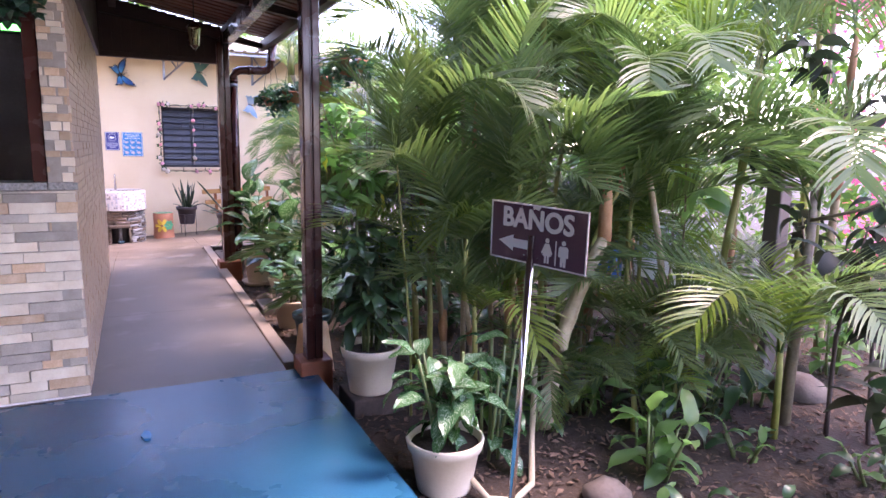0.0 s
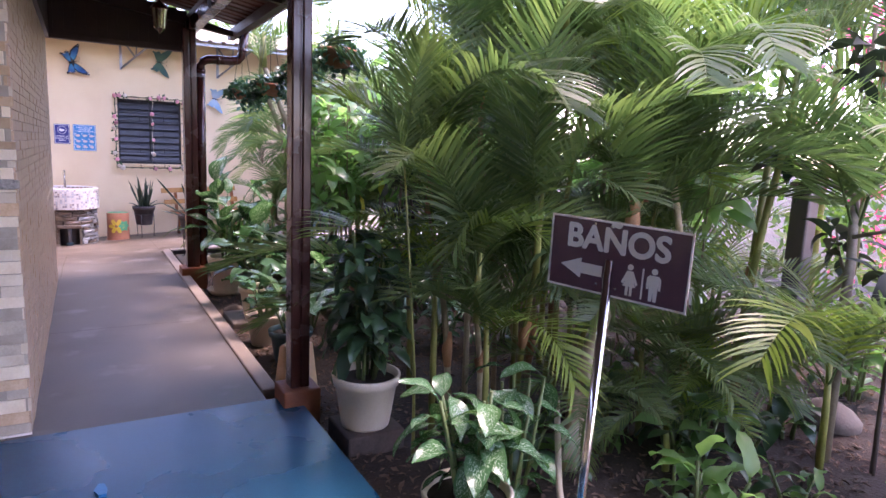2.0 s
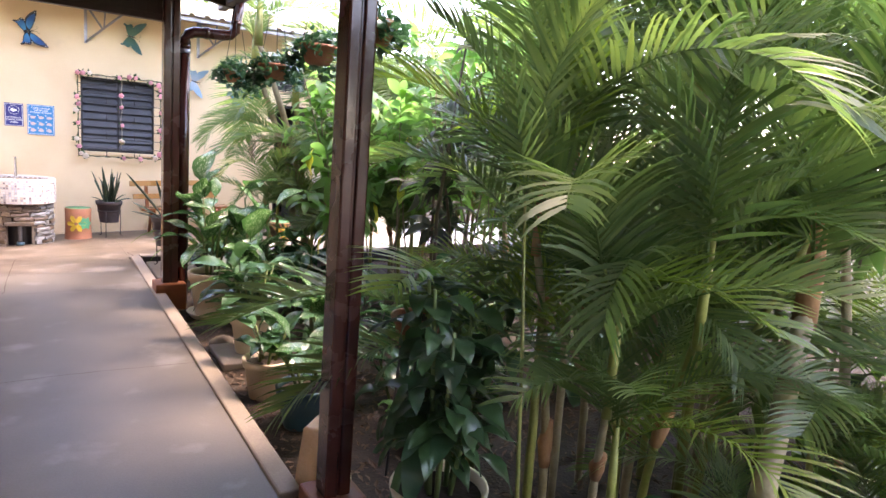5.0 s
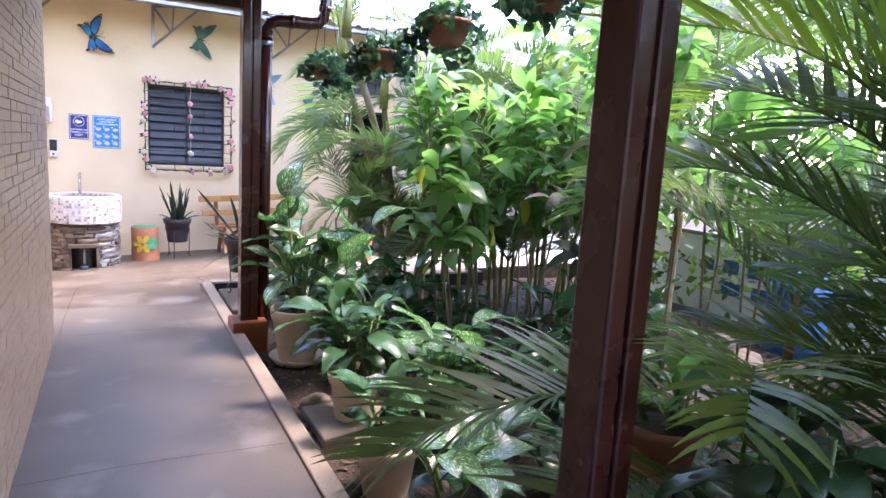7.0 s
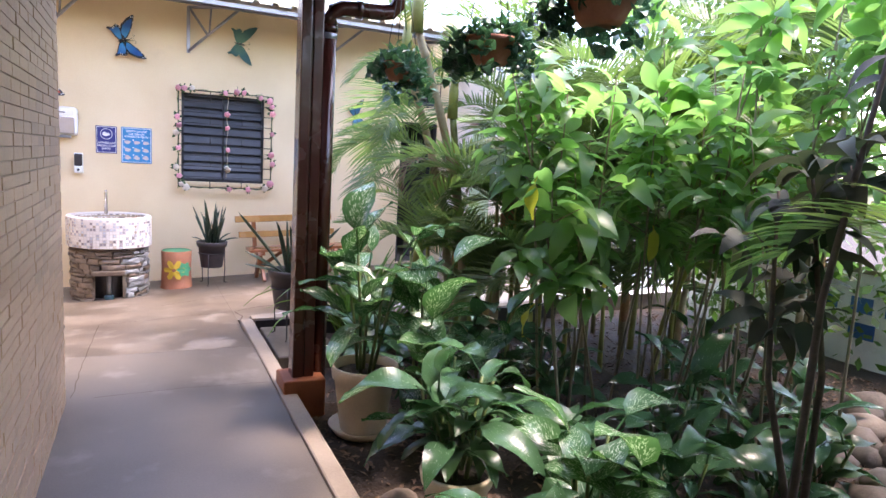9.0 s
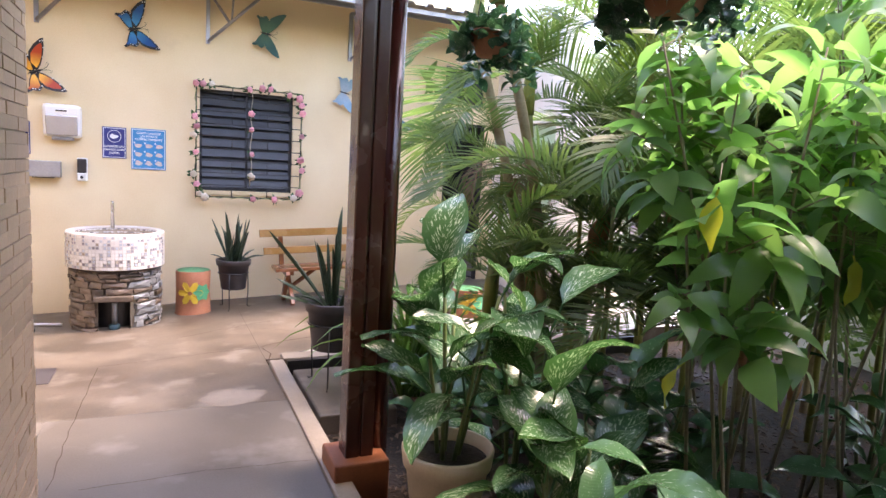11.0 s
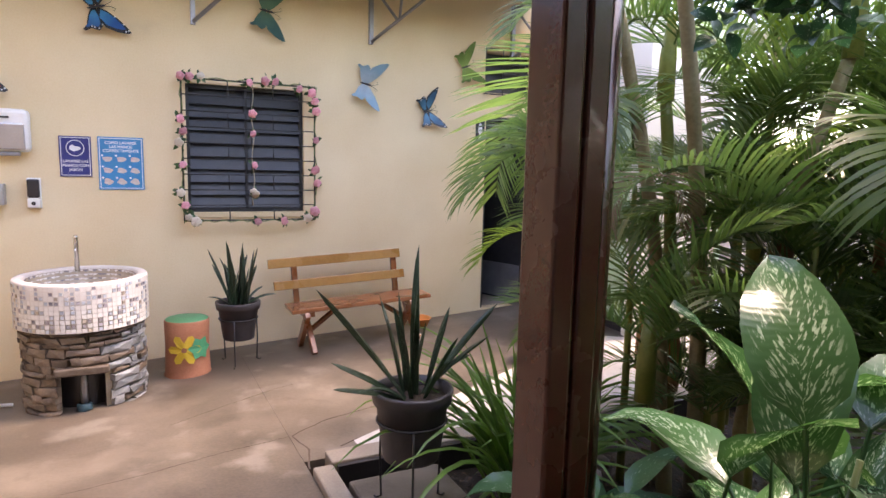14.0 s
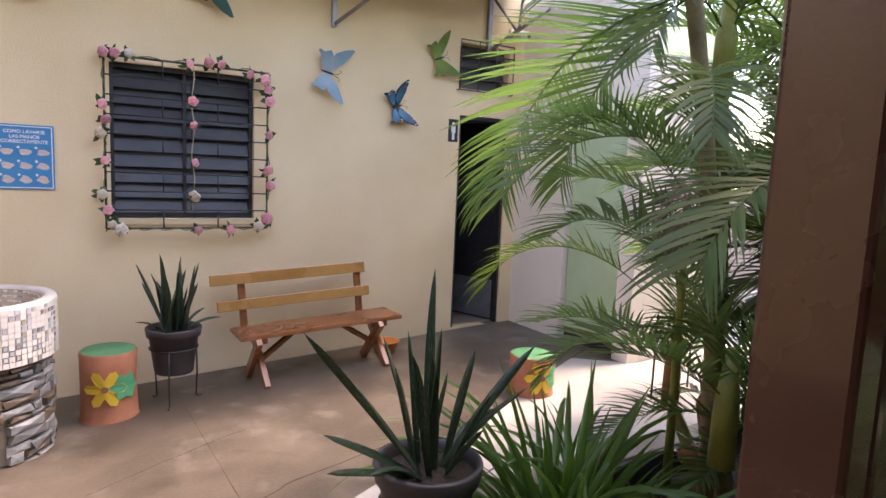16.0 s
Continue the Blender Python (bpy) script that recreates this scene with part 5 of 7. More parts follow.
# blue scrap on the blue floor
solid("plastic_scrap", extrude_poly([(-0.02, 0), (0.0, 0.05), (0.03, 0.055), (0.035, 0.0), (0.025, -0.05), (0.0, -0.06)], 0.012, Matrix.Translation((0.30, 3.55, 0.016)) @ Matrix.Rotation(radians(90), 4, "X")), M["cyan"], "small bright blue plastic scrap on the floor", "litter")

# ---- the sign on its pole ----
TL, TR, BL, BRc = Vector((1.634, 2.088, 1.426)), Vector((1.771, 1.634, 1.411)), Vector((1.638, 2.099, 1.192)), Vector((1.770, 1.643, 1.177))
ctr = (TL + TR + BL + BRc) / 4
rx_ = ((TR - TL) + (BRc - BL)).normalized()
uz_ = ((TL - BL) + (TR - BRc)).normalized()
uz_ = (uz_ - rx_ * uz_.dot(rx_)).normalized()
ny_ = uz_.cross(rx_)                                        # away from the reader
W2, H2 = 0.236, 0.117
sg = new("toilet_direction_sign")
sg.matrix_basis = Matrix((( rx_.x, ny_.x, uz_.x, ctr.x), (rx_.y, ny_.y, uz_.y, ctr.y), (rx_.z, ny_.z, uz_.z, ctr.z), (0, 0, 0, 1)))
tagged(sg, "glossy dark toilet sign with cream letters on a steel pole", "sign")
part("board", box(-W2, 0.0, -H2, W2, 0.006, H2, 0.0015), M["maroon"], sg)
rim = bmesh.new()
for a in ((-W2, -H2, W2, -H2 + 0.006), (-W2, H2 - 0.006, W2, H2), (-W2, -H2 + 0.006, -W2 + 0.006, H2 - 0.006), (W2 - 0.006, -H2 + 0.006, W2, H2 - 0.006)):
    add_box(rim, a[0], -0.0018, a[1], a[2], 0.0, a[3])
part("border", rim, M["letter"], sg)
lettering("BAÑOS", 0.106, pose(0.0, -0.0015, 0.022, 90, 0, 0), M["letter"], sg, 0.0035)
part("arrow", extrude_poly([(-0.19, -0.042), (-0.115, -0.012), (-0.115, -0.027), (-0.04, -0.027), (-0.04, -0.062), (-0.115, -0.062), (-0.115, -0.078)], 0.0015), M["letter"], sg)
def disc(x, z_, r, n=14):
    return [(x + r * math.cos(2 * math.pi * k / n), z_ + r * math.sin(2 * math.pi * k / n)) for k in range(n)]
part("figure_head", extrude_poly(disc(0.055, -0.012, 0.0095), 0.0015), M["letter"], sg)
part("figure_skirt", extrude_poly([(0.045, -0.024), (0.065, -0.024), (0.082, -0.062), (0.076, -0.066), (0.066, -0.045), (0.076, -0.072), (0.066, -0.072), (0.066, -0.100), (0.058, -0.100), (0.057, -0.072), (0.053, -0.072), (0.052, -0.100), (0.044, -0.100), (0.044, -0.072), (0.034, -0.072), (0.044, -0.045), (0.034, -0.066), (0.028, -0.062)], 0.0015), M["letter"], sg)
part("divider", extrude_poly([(0.094, -0.008), (0.099, -0.008), (0.099, -0.102), (0.094, -0.102)], 0.0015), M["letter"], sg)
part("figure_head", extrude_poly(disc(0.132, -0.012, 0.0095), 0.0015), M["letter"], sg)
part("figure_suit", extrude_poly([(0.118, -0.024), (0.146, -0.024), (0.154, -0.032), (0.154, -0.066), (0.147, -0.066), (0.146, -0.04), (0.144, -0.102), (0.134, -0.102), (0.132, -0.068), (0.130, -0.102), (0.120, -0.102), (0.118, -0.04), (0.117, -0.066), (0.110, -0.066), (0.110, -0.032)], 0.0015), M["letter"], sg)
for x, z_ in ((-0.075, 0.103), (-0.02, 0.100), (-0.055, -0.085), (0.012, -0.088)):
    part("screw", extrude_poly(disc(x, z_, 0.004, 8), 0.003), M["chrome"], sg)
pole_top, pole_foot = Vector((1.688, 1.872, 1.302)), Vector((1.640, 1.905, SOIL - 0.2))
pl = part("pole", tube([sg.matrix_basis.inverted() @ pole_foot, sg.matrix_basis.inverted() @ pole_top], 0.0145, 16), M["chrome"], sg, "polished hollow steel pole")

# ---- plants: shared meshes ----
def frond_mesh(length, pairs, leaflet, droop, rise, seed, material, width=0.0175, swing=0.6):
    """A feather palm frond along +x: a tapering midrib and two rows of drooping leaflets."""
    r = random.Random(seed)
    pts, ang, p = [], rise, Vector((0, 0, 0))
    steps = 14
    for i in range(steps + 1):
        pts.append(p.copy())
        ang = rise - droop * (i / steps) ** 1.3
        p = p + Vector((math.cos(ang), 0.0, math.sin(ang))) * (length / steps)
    v, f, uv = [], [], []
    for i, q in enumerate(pts):
        w = 0.010 * (1 - 0.85 * i / steps)
        n0 = len(v)
        for a in (90, 210, 330):
            v.append((q.x, q.y + w * math.cos(radians(a)), q.z + w * math.sin(radians(a))))
            uv.append((0.5, 0.0))
        if i:
            for k in range(3):
                f.append((n0 - 3 + k, n0 - 3 + (k + 1) % 3, n0 + (k + 1) % 3, n0 + k))
    for j in range(pairs):
        s = 0.14 + 0.85 * (j + r.uniform(-0.25, 0.25)) / pairs
        i = min(steps - 1, int(s * steps))
        g = s * steps - i
        q = pts[i].lerp(pts[i + 1], g)
        tan = (pts[i + 1] - pts[i]).normalized()
        up = Vector((0, 1, 0)).cross(tan) * -1
        L = leaflet * (0.45 + 1.1 * math.sin(math.pi * min(1, 0.12 + 0.80 * s))) / 1.5
        for side in (1, -1):
            fwd = 0.55 + 0.5 * s + r.uniform(-0.08, 0.08)
            d = (tan * fwd + Vector((0, side, 0)) * (1.0 - 0.35 * s) + up * (0.35 + r.uniform(-0.1, 0.15))).normalized()
            across = tan.cross(d).normalized()
            across = d.cross(across).normalized()
            n0, c, sag = len(v), q.copy(), 0.0
            ll = L * r.uniform(0.88, 1.1)
            for k in range(5):
                w = width * (0.55, 1.0, 0.85, 0.5, 0.04)[k] * 0.5
                v += [tuple(c - across * w), tuple(c + across * w)]
                uv += [(0.0, k / 4), (1.0, k / 4)]
                sag += swing * 0.30 * (k + 0.4) / 4
                d2 = (d + Vector((0, 0, -sag))).normalized()
                c = c + d2 * ll / 4
            for k in range(4):
                f.append((n0 + 2 * k, n0 + 2 * k + 1, n0 + 2 * k + 3, n0 + 2 * k + 2))
    return raw_mesh("frond", v, f, material, uv)


fronds = [frond_mesh(1.35, 42, 0.42, 1.5, 0.9, 1, M["palm"]), frond_mesh(1.55, 46, 0.46, 1.9, 1.0, 2, M["palm"], swing=0.8), frond_mesh(1.2, 40, 0.38, 1.2, 0.7, 3, M["palm"]), frond_mesh(1.45, 44, 0.44, 2.2, 1.1, 4, M["palm"], swing=0.9), frond_mesh(1.0, 34, 0.34, 1.0, 0.8, 5, M["palm"])]
# fronds coloured as if the sun were on them; lit sets their share
fronds_lit = [frond_mesh(1.3, 34, 0.40, 1.6, 0.9, 11, M["palm_lit"]), frond_mesh(1.5, 36, 0.45, 2.0, 1.0, 12, M["palm_lit"], swing=0.8)]
frond_dry = frond_mesh(0.9, 26, 0.30, 2.4, 0.2, 21, M["palm_dry"], 0.016, 1.6)


def oval_leaf(length, width, droop, cup, material, seg=7, petiole=0.0, seed=0, name="leaf", wave=0.012):
    """A broad pointed leaf along +x that arches over; a short stalk before it."""
    r = random.Random(seed)
    v, f, uv = [], [], []
    p, x0 = Vector((0, 0, 0)), 0
    a0 = 0.35
    if petiole:
        q = Vector((petiole * math.cos(a0 + 0.3), 0, petiole * math.sin(a0 + 0.3)))
        for k, c in enumerate((p, q)):
            for a in (90, 210, 330):
                v.append((c.x, 0.006 * math.cos(radians(a)), c.z + 0.006 * math.sin(radians(a))))
                uv.append((0.02, 0))
        for k in range(3):
            f.append((k, (k + 1) % 3, 3 + (k + 1) % 3, 3 + k))
        p = q
    n0 = len(v)
    for i in range(seg + 1):
        s = i / seg
        w = width * 0.5 * (math.sin(math.pi * s ** 0.80) ** 0.85) * (1.05 - 0.25 * s) + 0.001
        ang = a0 - droop * s
        up = Vector((-math.sin(ang), 0, math.cos(ang)))
        for k in (-1, -0.5, 0, 0.5, 1):
            h = cup * w * abs(k) ** 1.5 + (wave * math.sin(s * 9 + k * 2 + seed) * abs(k))
            c = p + up * h
            v.append((c.x, k * w, c.z))
            uv.append((0.5 + 0.5 * k, s))
        p = p + Vector((math.cos(ang), 0, math.sin(ang))) * (length / seg)
    for i in range(seg):
        for k in range(4):
            a = n0 + i * 5 + k
            f.append((a, a + 1, a + 6, a + 5))
    return raw_mesh(name, v, f, material, uv)


dieff_me = [oval_leaf(0.34, 0.175, 0.8, 0.25, M["dieff"], petiole=0.10, seed=1), oval_leaf(0.40, 0.195, 1.2, 0.2, M["dieff"], petiole=0.14, seed=2), oval_leaf(0.28, 0.15, 0.5, 0.35, M["dieff"], petiole=0.08, seed=3)]
dieff_dk = [oval_leaf(0.34, 0.15, 1.0, 0.25, M["dieff_dark"], petiole=0.10, seed=4), oval_leaf(0.42, 0.16, 1.4, 0.2, M["dieff_dark"], petiole=0.14, seed=5), oval_leaf(0.30, 0.14, 0.7, 0.3, M["dieff_dark"], petiole=0.08, seed=6)]
dark_me = [oval_leaf(0.24, 0.11, 1.2, 0.2, M["broad_dark"], petiole=0.05, seed=7), oval_leaf(0.30, 0.13, 1.6, 0.2, M["broad_dark"], petiole=0.06, seed=8)]
broad_me = [oval_leaf(0.22, 0.10, 0.9, 0.2, M["broad"], petiole=0.03, seed=9), oval_leaf(0.26, 0.10, 1.3, 0.2, M["broad"], petiole=0.03, seed=10)]


def spray_mesh(n, length, width, material, seed, spread=1.0, droop=1.0, name="leaf_spray"):
    """A whorl of leaves at a shoot's tip, in one mesh."""
    r = random.Random(seed)
    v, f, uv = [], [], []
    for k in range(n):
        L, W = length * r.uniform(0.7, 1.15), width * r.uniform(0.8, 1.15)
        az = 2.4 * k + r.uniform(-0.3, 0.3)
        el = r.uniform(-0.35, 0.75) * spread
        m = Matrix.Translation((0, 0, -0.018 * k)) @ Matrix.Rotation(az, 4, "Z") @ Matrix.Rotation(-el, 4, "Y") @ Matrix.Rotation(r.uniform(-0.4, 0.4), 4, "X")
        n0 = len(v)
        p, dr = Vector((0.025, 0, 0)), droop * r.uniform(0.6, 1.3)
        for i in range(6):
            s = i / 5
            w = W * 0.5 * math.sin(math.pi * min(1, 0.04 + s ** 0.8 * 0.96)) + 0.001
            for kk in (-1, 0, 1):
                v.append(tuple(m @ (p + Vector((0, kk * w, 0.25 * w * abs(kk))))))
                uv.append((0.5 + 0.5 * kk, s))
            a = -dr * s
            p = p + Vector((math.cos(a), 0, math.sin(a))) * (L / 5)
        for i in range(5):
            for kk in (0, 1):
                a = n0 + 3 * i + kk
                f.append((a, a + 1, a + 4, a + 3))
    return raw_mesh(name, v, f, material, uv)


def spray_join(name, placed, parent, label=""):
    """Leaf whorls past counting, joined into one crown of loose leaves."""
    v, f, uv, mats = [], [], [], []
    for me, m in placed:
        n0 = len(v)
        v += [tuple(m @ p.co) for p in me.vertices]
        f += [tuple(i + n0 for i in q.vertices) for q in me.polygons]
        per = [(0.0, 0.0)] * len(me.vertices)
        for lp, d in zip(me.loops, me.uv_layers[0].data):
            per[lp.vertex_index] = tuple(d.uv)
        uv += per
        if me.materials[0] not in mats:
            mats.append(me.materials[0])
    groups = {}
    for me, m in placed:
        groups.setdefault(me.materials[0].name, []).append((me, m))
    if len(groups) > 1:
        return [spray_join(name, g, parent, label) for g in groups.values()]
    ob = tagged(new(name, raw_mesh(name, v, f, mats[0], uv)), label, "", "", "stuff")
    ob.parent = parent
    return ob


sprays = [spray_mesh(9, 0.27, 0.105, M["broad"], s, 1.0, 1.3) for s in (1, 2, 3)] + [spray_mesh(6, 0.17, 0.07, M["broad"], 4, 1.0, 1.1)]
sprays_dark = [spray_mesh(9, 0.18, 0.08, M["broad_dark"], s, 1.0, 1.1) for s in (5, 6)]
sprays_ti = [spray_mesh(8, 0.24, 0.085, M["ti_leaf"], s, 1.2, 1.5) for s in (7, 8)]
sprays_ivy = [spray_mesh(12, 0.085, 0.06, M["ivy"], s, 1.5, 1.2) for s in (9, 10, 11)]


def areca(x, y, label, canes, seed, n_frond=6, scale=1.0, lit=0.15, az_range=None, trunk_r=0.023, rise=(-28, 18)):
    """Clumping palm: ringed canes leaning out, each with a crown of fronds."""
    r = random.Random(seed)
    p = thing("areca_palm", label, "palm", (x, y, SOIL))
    for dx, dy, h, lx, ly in canes:
        base = Vector((dx, dy, -0.05))
        top = base + Vector((lx, ly, h))
        n = 13
        mid = [(base.lerp(top, k / n) + Vector((lx, ly, 0)) * -0.25 * math.sin(math.pi * k / n)) for k in range(n + 1)]
        rad = [trunk_r * scale * (1.18 - 0.35 * k / n) * (1.0 if k % 2 else 1.10) for k in range(n + 1)]
        part("cane", tube(mid, rad, 10), M["cane"] if r.random() < 0.78 else M["cane_green"], p)
        if r.random() < 0.7:                   # dry leaf base still hanging on the cane
            k0 = r.randint(2, 8)
            part("dry_sheath", tube([mid[k0], mid[k0 + 1], mid[k0 + 2] + Vector((0.02, -0.01, 0))], [trunk_r * 1.3, trunk_r * 1.9, trunk_r * 0.9], 7), M["sheath"], p, "dry brown leaf sheath")
        part("crownshaft", tube([top - Vector((0, 0, 0.05)), top + Vector((0, 0, 0.2)), top + Vector((0.01, 0, 0.42))], [trunk_r * 1.15, trunk_r * 1.05, trunk_r * 0.5], 10), M["cane_green"] if r.random() < 0.6 else M["sheath"], p)
        for k in range(n_frond):
            az = 137.5 * k + r.uniform(-25, 25) + seed * 31
            if az_range:
                az = r.uniform(*az_range)
            me = r.choice(fronds_lit) if r.random() < lit else r.choice(fronds)
            piece("frond", me, Matrix.Translation(top + Vector((0, 0, 0.15 + 0.03 * k))) @ pose(0, 0, 0, 0, 0, az) @ pose(0, 0, 0, r.uniform(-15, 15), r.uniform(*rise), 0) @ Matrix.Scale(scale * r.uniform(0.85, 1.15), 4), p)
    return p


def potted(x, y, z, r_pot, h_pot, mat_pot, leaves, n, height, label, seed, spread=(20, 75), size=(0.8, 1.1), name="dieffenbachia", stems=4, taper=0.74):
    """A pot with upright stems, each carrying leaves that arch outwards."""
    r = random.Random(seed)
    p = thing(name, label, "potted plant", (x, y, z))
    if r_pot:
        pot_shell(r_pot, h_pot, mat_pot, p, 0.0, 0.014, taper)
    z0 = h_pot * 0.86 if r_pot else -0.03
    tops = []
    for k in range(stems):
        a = 2 * math.pi * k / stems + r.uniform(-0.4, 0.4)
        b = Vector((0.05 * math.cos(a), 0.05 * math.sin(a), z0))
        t_ = b + Vector((0.16 * math.cos(a) * r.random(), 0.16 * math.sin(a) * r.random(), height * r.uniform(0.6, 1.0)))
        part("stem", tube([b, b.lerp(t_, 0.5) + Vector((0.01, 0.01, 0)), t_], [0.012, 0.010, 0.008], 7), M["stem"], p)
        tops.append((b, t_))
    for k in range(n):
        b, t_ = tops[k % stems]
        s = 1 - 0.75 * (k // stems) / max(1, (n - 1) // stems) + r.uniform(-0.06, 0.03)
        q = b.lerp(t_, max(0.1, min(1, s)))
        el = r.uniform(*spread) * (1.1 - 0.5 * (1 - s))
        piece("leaf", r.choice(leaves), Matrix.Translation(q) @ pose(0, 0, 0, 0, 0, 137.5 * k + r.uniform(-20, 20)) @ pose(0, 0, 0, r.uniform(-20, 20), -el + 22, 0) @ Matrix.Scale(r.uniform(*size), 4), p)
    return p


# garden plants beside the blue floor
potted(1.735, 3.84, -0.045, 0.195, 0.32, M["pot_white"], dark_me, 150, 0.90, "dark-leaved plant in a white plastic pot", 31, (-35, 60), (0.6, 0.9), "potted_foliage", 9)
potted(1.73, 2.66, SOIL, 0.195, 0.285, M["pot_white"], dieff_me, 64, 0.52, "spotted dieffenbachia in a large white pot", 32, (-50, 45), (0.45, 0.68), "dieffenbachia", 7)
# kerb-side pots, from the brown post to the drainpipe
potted(1.74, 5.45, SOIL, 0.17, 0.27, M["pot_teal"], dieff_me, 16, 0.25, "leafy plant in a dark teal pot by the kerb", 33, (10, 70), (0.7, 1.0), "dieffenbachia", 4)
potted(1.66, 5.98, SOIL, 0.16, 0.28, M["pot_cream"], dieff_dk, 16, 0.28, "leafy plant in a cream pot by the kerb", 34, (10, 75), (0.7, 1.0), "dieffenbachia", 4)
potted(1.78, 6.82, SOIL + 0.045, 0.165, 0.30, M["pot_white"], dark_me + dieff_dk, 46, 0.5, "dense dark foliage in a white plastic pot", 35, (0, 75), (0.7, 1.0), "potted_foliage", 7)
potted(1.73, 8.08, SOIL + 0.024, 0.205, 0.43, M["pot_cream"], dieff_me, 26, 0.80, "tall dieffenbachia in a large cream pot", 36, (5, 75), (0.95, 1.25), "dieffenbachia", 5, 0.7)
potted(2.16, 6.3, SOIL, 0, 0, None, dieff_me, 22, 0.75, "mottled dieffenbachia growing in the bed", 37, (5, 75), (0.8, 1.2), "dieffenbachia", 5)
potted(2.02, 7.55, SOIL, 0, 0, None, dieff_me, 24, 0.85, "mottled dieffenbachia growing in the bed", 38, (10, 80), (1.0, 1.3), "dieffenbachia", 5)
potted(2.2, 8.2, SOIL, 0, 0, None, dieff_me, 24, 1.25, "tall mottled dieffenbachia growing in the bed", 39, (15, 85), (1.0, 1.35), "dieffenbachia", 5)
potted(2.6, 6.9, SOIL, 0, 0, None, dieff_dk, 22, 0.5, "dark dieffenbachia growing in the bed", 40, (0, 70), (0.9, 1.2), "dieffenbachia", 5)
potted(2.65, 8.05, SOIL, 0, 0, None, dieff_dk + dieff_me, 24, 0.7, "dark dieffenbachia growing in the bed", 41, (0, 70), (1.0, 1.3), "dieffenbachia", 5)
potted(2.1, 9.05, SOIL, 0, 0, None, dieff_dk, 22, 0.55, "dark dieffenbachia growing in the bed", 42, (0, 70), (0.8, 1.2), "dieffenbachia", 5)
for k, (x, y, h) in enumerate(((3.0, 6.6, 0.35), (3.45, 7.15, 0.45), (2.9, 7.75, 0.5), (3.6, 6.5, 0.3), (3.3, 8.4, 0.5), (2.5, 5.6, 0.4), (3.7, 5.2, 0.4), (2.5, 8.8, 0.5), (3.9, 7.3, 0.5), (4.4, 7.8, 0.6), (4.0, 6.5, 0.4), (4.8, 7.3, 0.5))):
    potted(x, y, SOIL, 0, 0, None, dieff_dk + dark_me, 20, h, "low dark foliage growing in the bed", 300 + k, (0, 70), (0.8, 1.15), "garden_foliage", 5)
for k, (x, y, h) in enumerate(((2.6, 3.0, 0.25), (3.0, 2.5, 0.22), (3.5, 2.2, 0.2), (2.9, 1.7, 0.18), (3.9, 1.7, 0.25), (2.5, 1.9, 0.15), (3.2, 1.4, 0.12), (4.3, 1.5, 0.2))):
    potted(x, y, SOIL, 0, 0, None, broad_me + dark_me, 14, h, "small green seedling in the bare soil", 340 + k, (0, 70), (0.4, 0.7), "garden_seedling", 4)
potted(3.1, 5.3, SOIL, 0, 0, None, dark_me + dieff_dk, 26, 0.45, "low dark foliage in the bed", 43, (0, 70), (0.6, 0.9), "dieffenbachia", 5)
potted(2.3, 5.0, SOIL, 0, 0, None, broad_me + dark_me, 34, 0.40, "low green foliage in the bed", 44, (0, 60), (0.55, 0.8), "garden_foliage", 6)
potted(3.3, 2.7, SOIL, 0, 0, None, dark_me + broad_me, 26, 0.5, "low green foliage under the palms", 45, (0, 70), (0.8, 1.3), "garden_foliage", 6)
potted(2.12, 2.85, SOIL, 0, 0, None, dieff_me, 24, 0.72, "spotted dieffenbachia in the bed by the sign", 46, (-45, 50), (0.5, 0.72), "dieffenbachia", 5)
potted(2.85, 2.25, SOIL, 0, 0, None, broad_me, 16, 0.40, "low green foliage in the bed", 47, (0, 70), (0.8, 1.1), "garden_foliage", 4)
potted(4.3, 3.4, SOIL, 0, 0, None, broad_me + dark_me, 30, 0.7, "green foliage at the back of the bed", 48, (0, 75), (0.9, 1.4), "garden_foliage", 6)
potted(5.4, 2.9, SOIL - 0.02, 0, 0, None, broad_me, 30, 0.7, "green foliage at the back of the bed", 49, (0, 75), (0.9, 1.4), "garden_foliage", 6)
terr = potted(2.0, 4.55, 0.62, 0.13, 0.17, M["terracotta"], broad_me, 10, 0.18, "terracotta pot on a thin stand behind the post", 50, (10, 70), (0.7, 1.0), "potted_foliage", 3)
for k in range(3):
    a = 2 * math.pi * k / 3
    part("stand_leg", tube([(0.09 * math.cos(a), 0.09 * math.sin(a), 0.0), (0.13 * math.cos(a), 0.13 * math.sin(a), SOIL - 0.62)], 0.008, 6), M["iron"], terr)

for k, (x, y, h) in enumerate(((2.62, 3.35, 0.35), (3.02, 3.12, 0.42), (3.42, 2.92, 0.35), (3.85, 2.75, 0.40), (3.35, 3.45, 0.5), (2.4, 3.15, 0.3), (4.3, 2.75, 0.4), (3.9, 3.3, 0.5), (4.6, 3.3, 0.45))):
    potted(x, y, SOIL, 0, 0, None, dark_me + broad_me[:1], 22, h, "low leafy undergrowth below the palms", 360 + k, (-30, 65), (0.55, 0.85), "garden_foliage", 5)

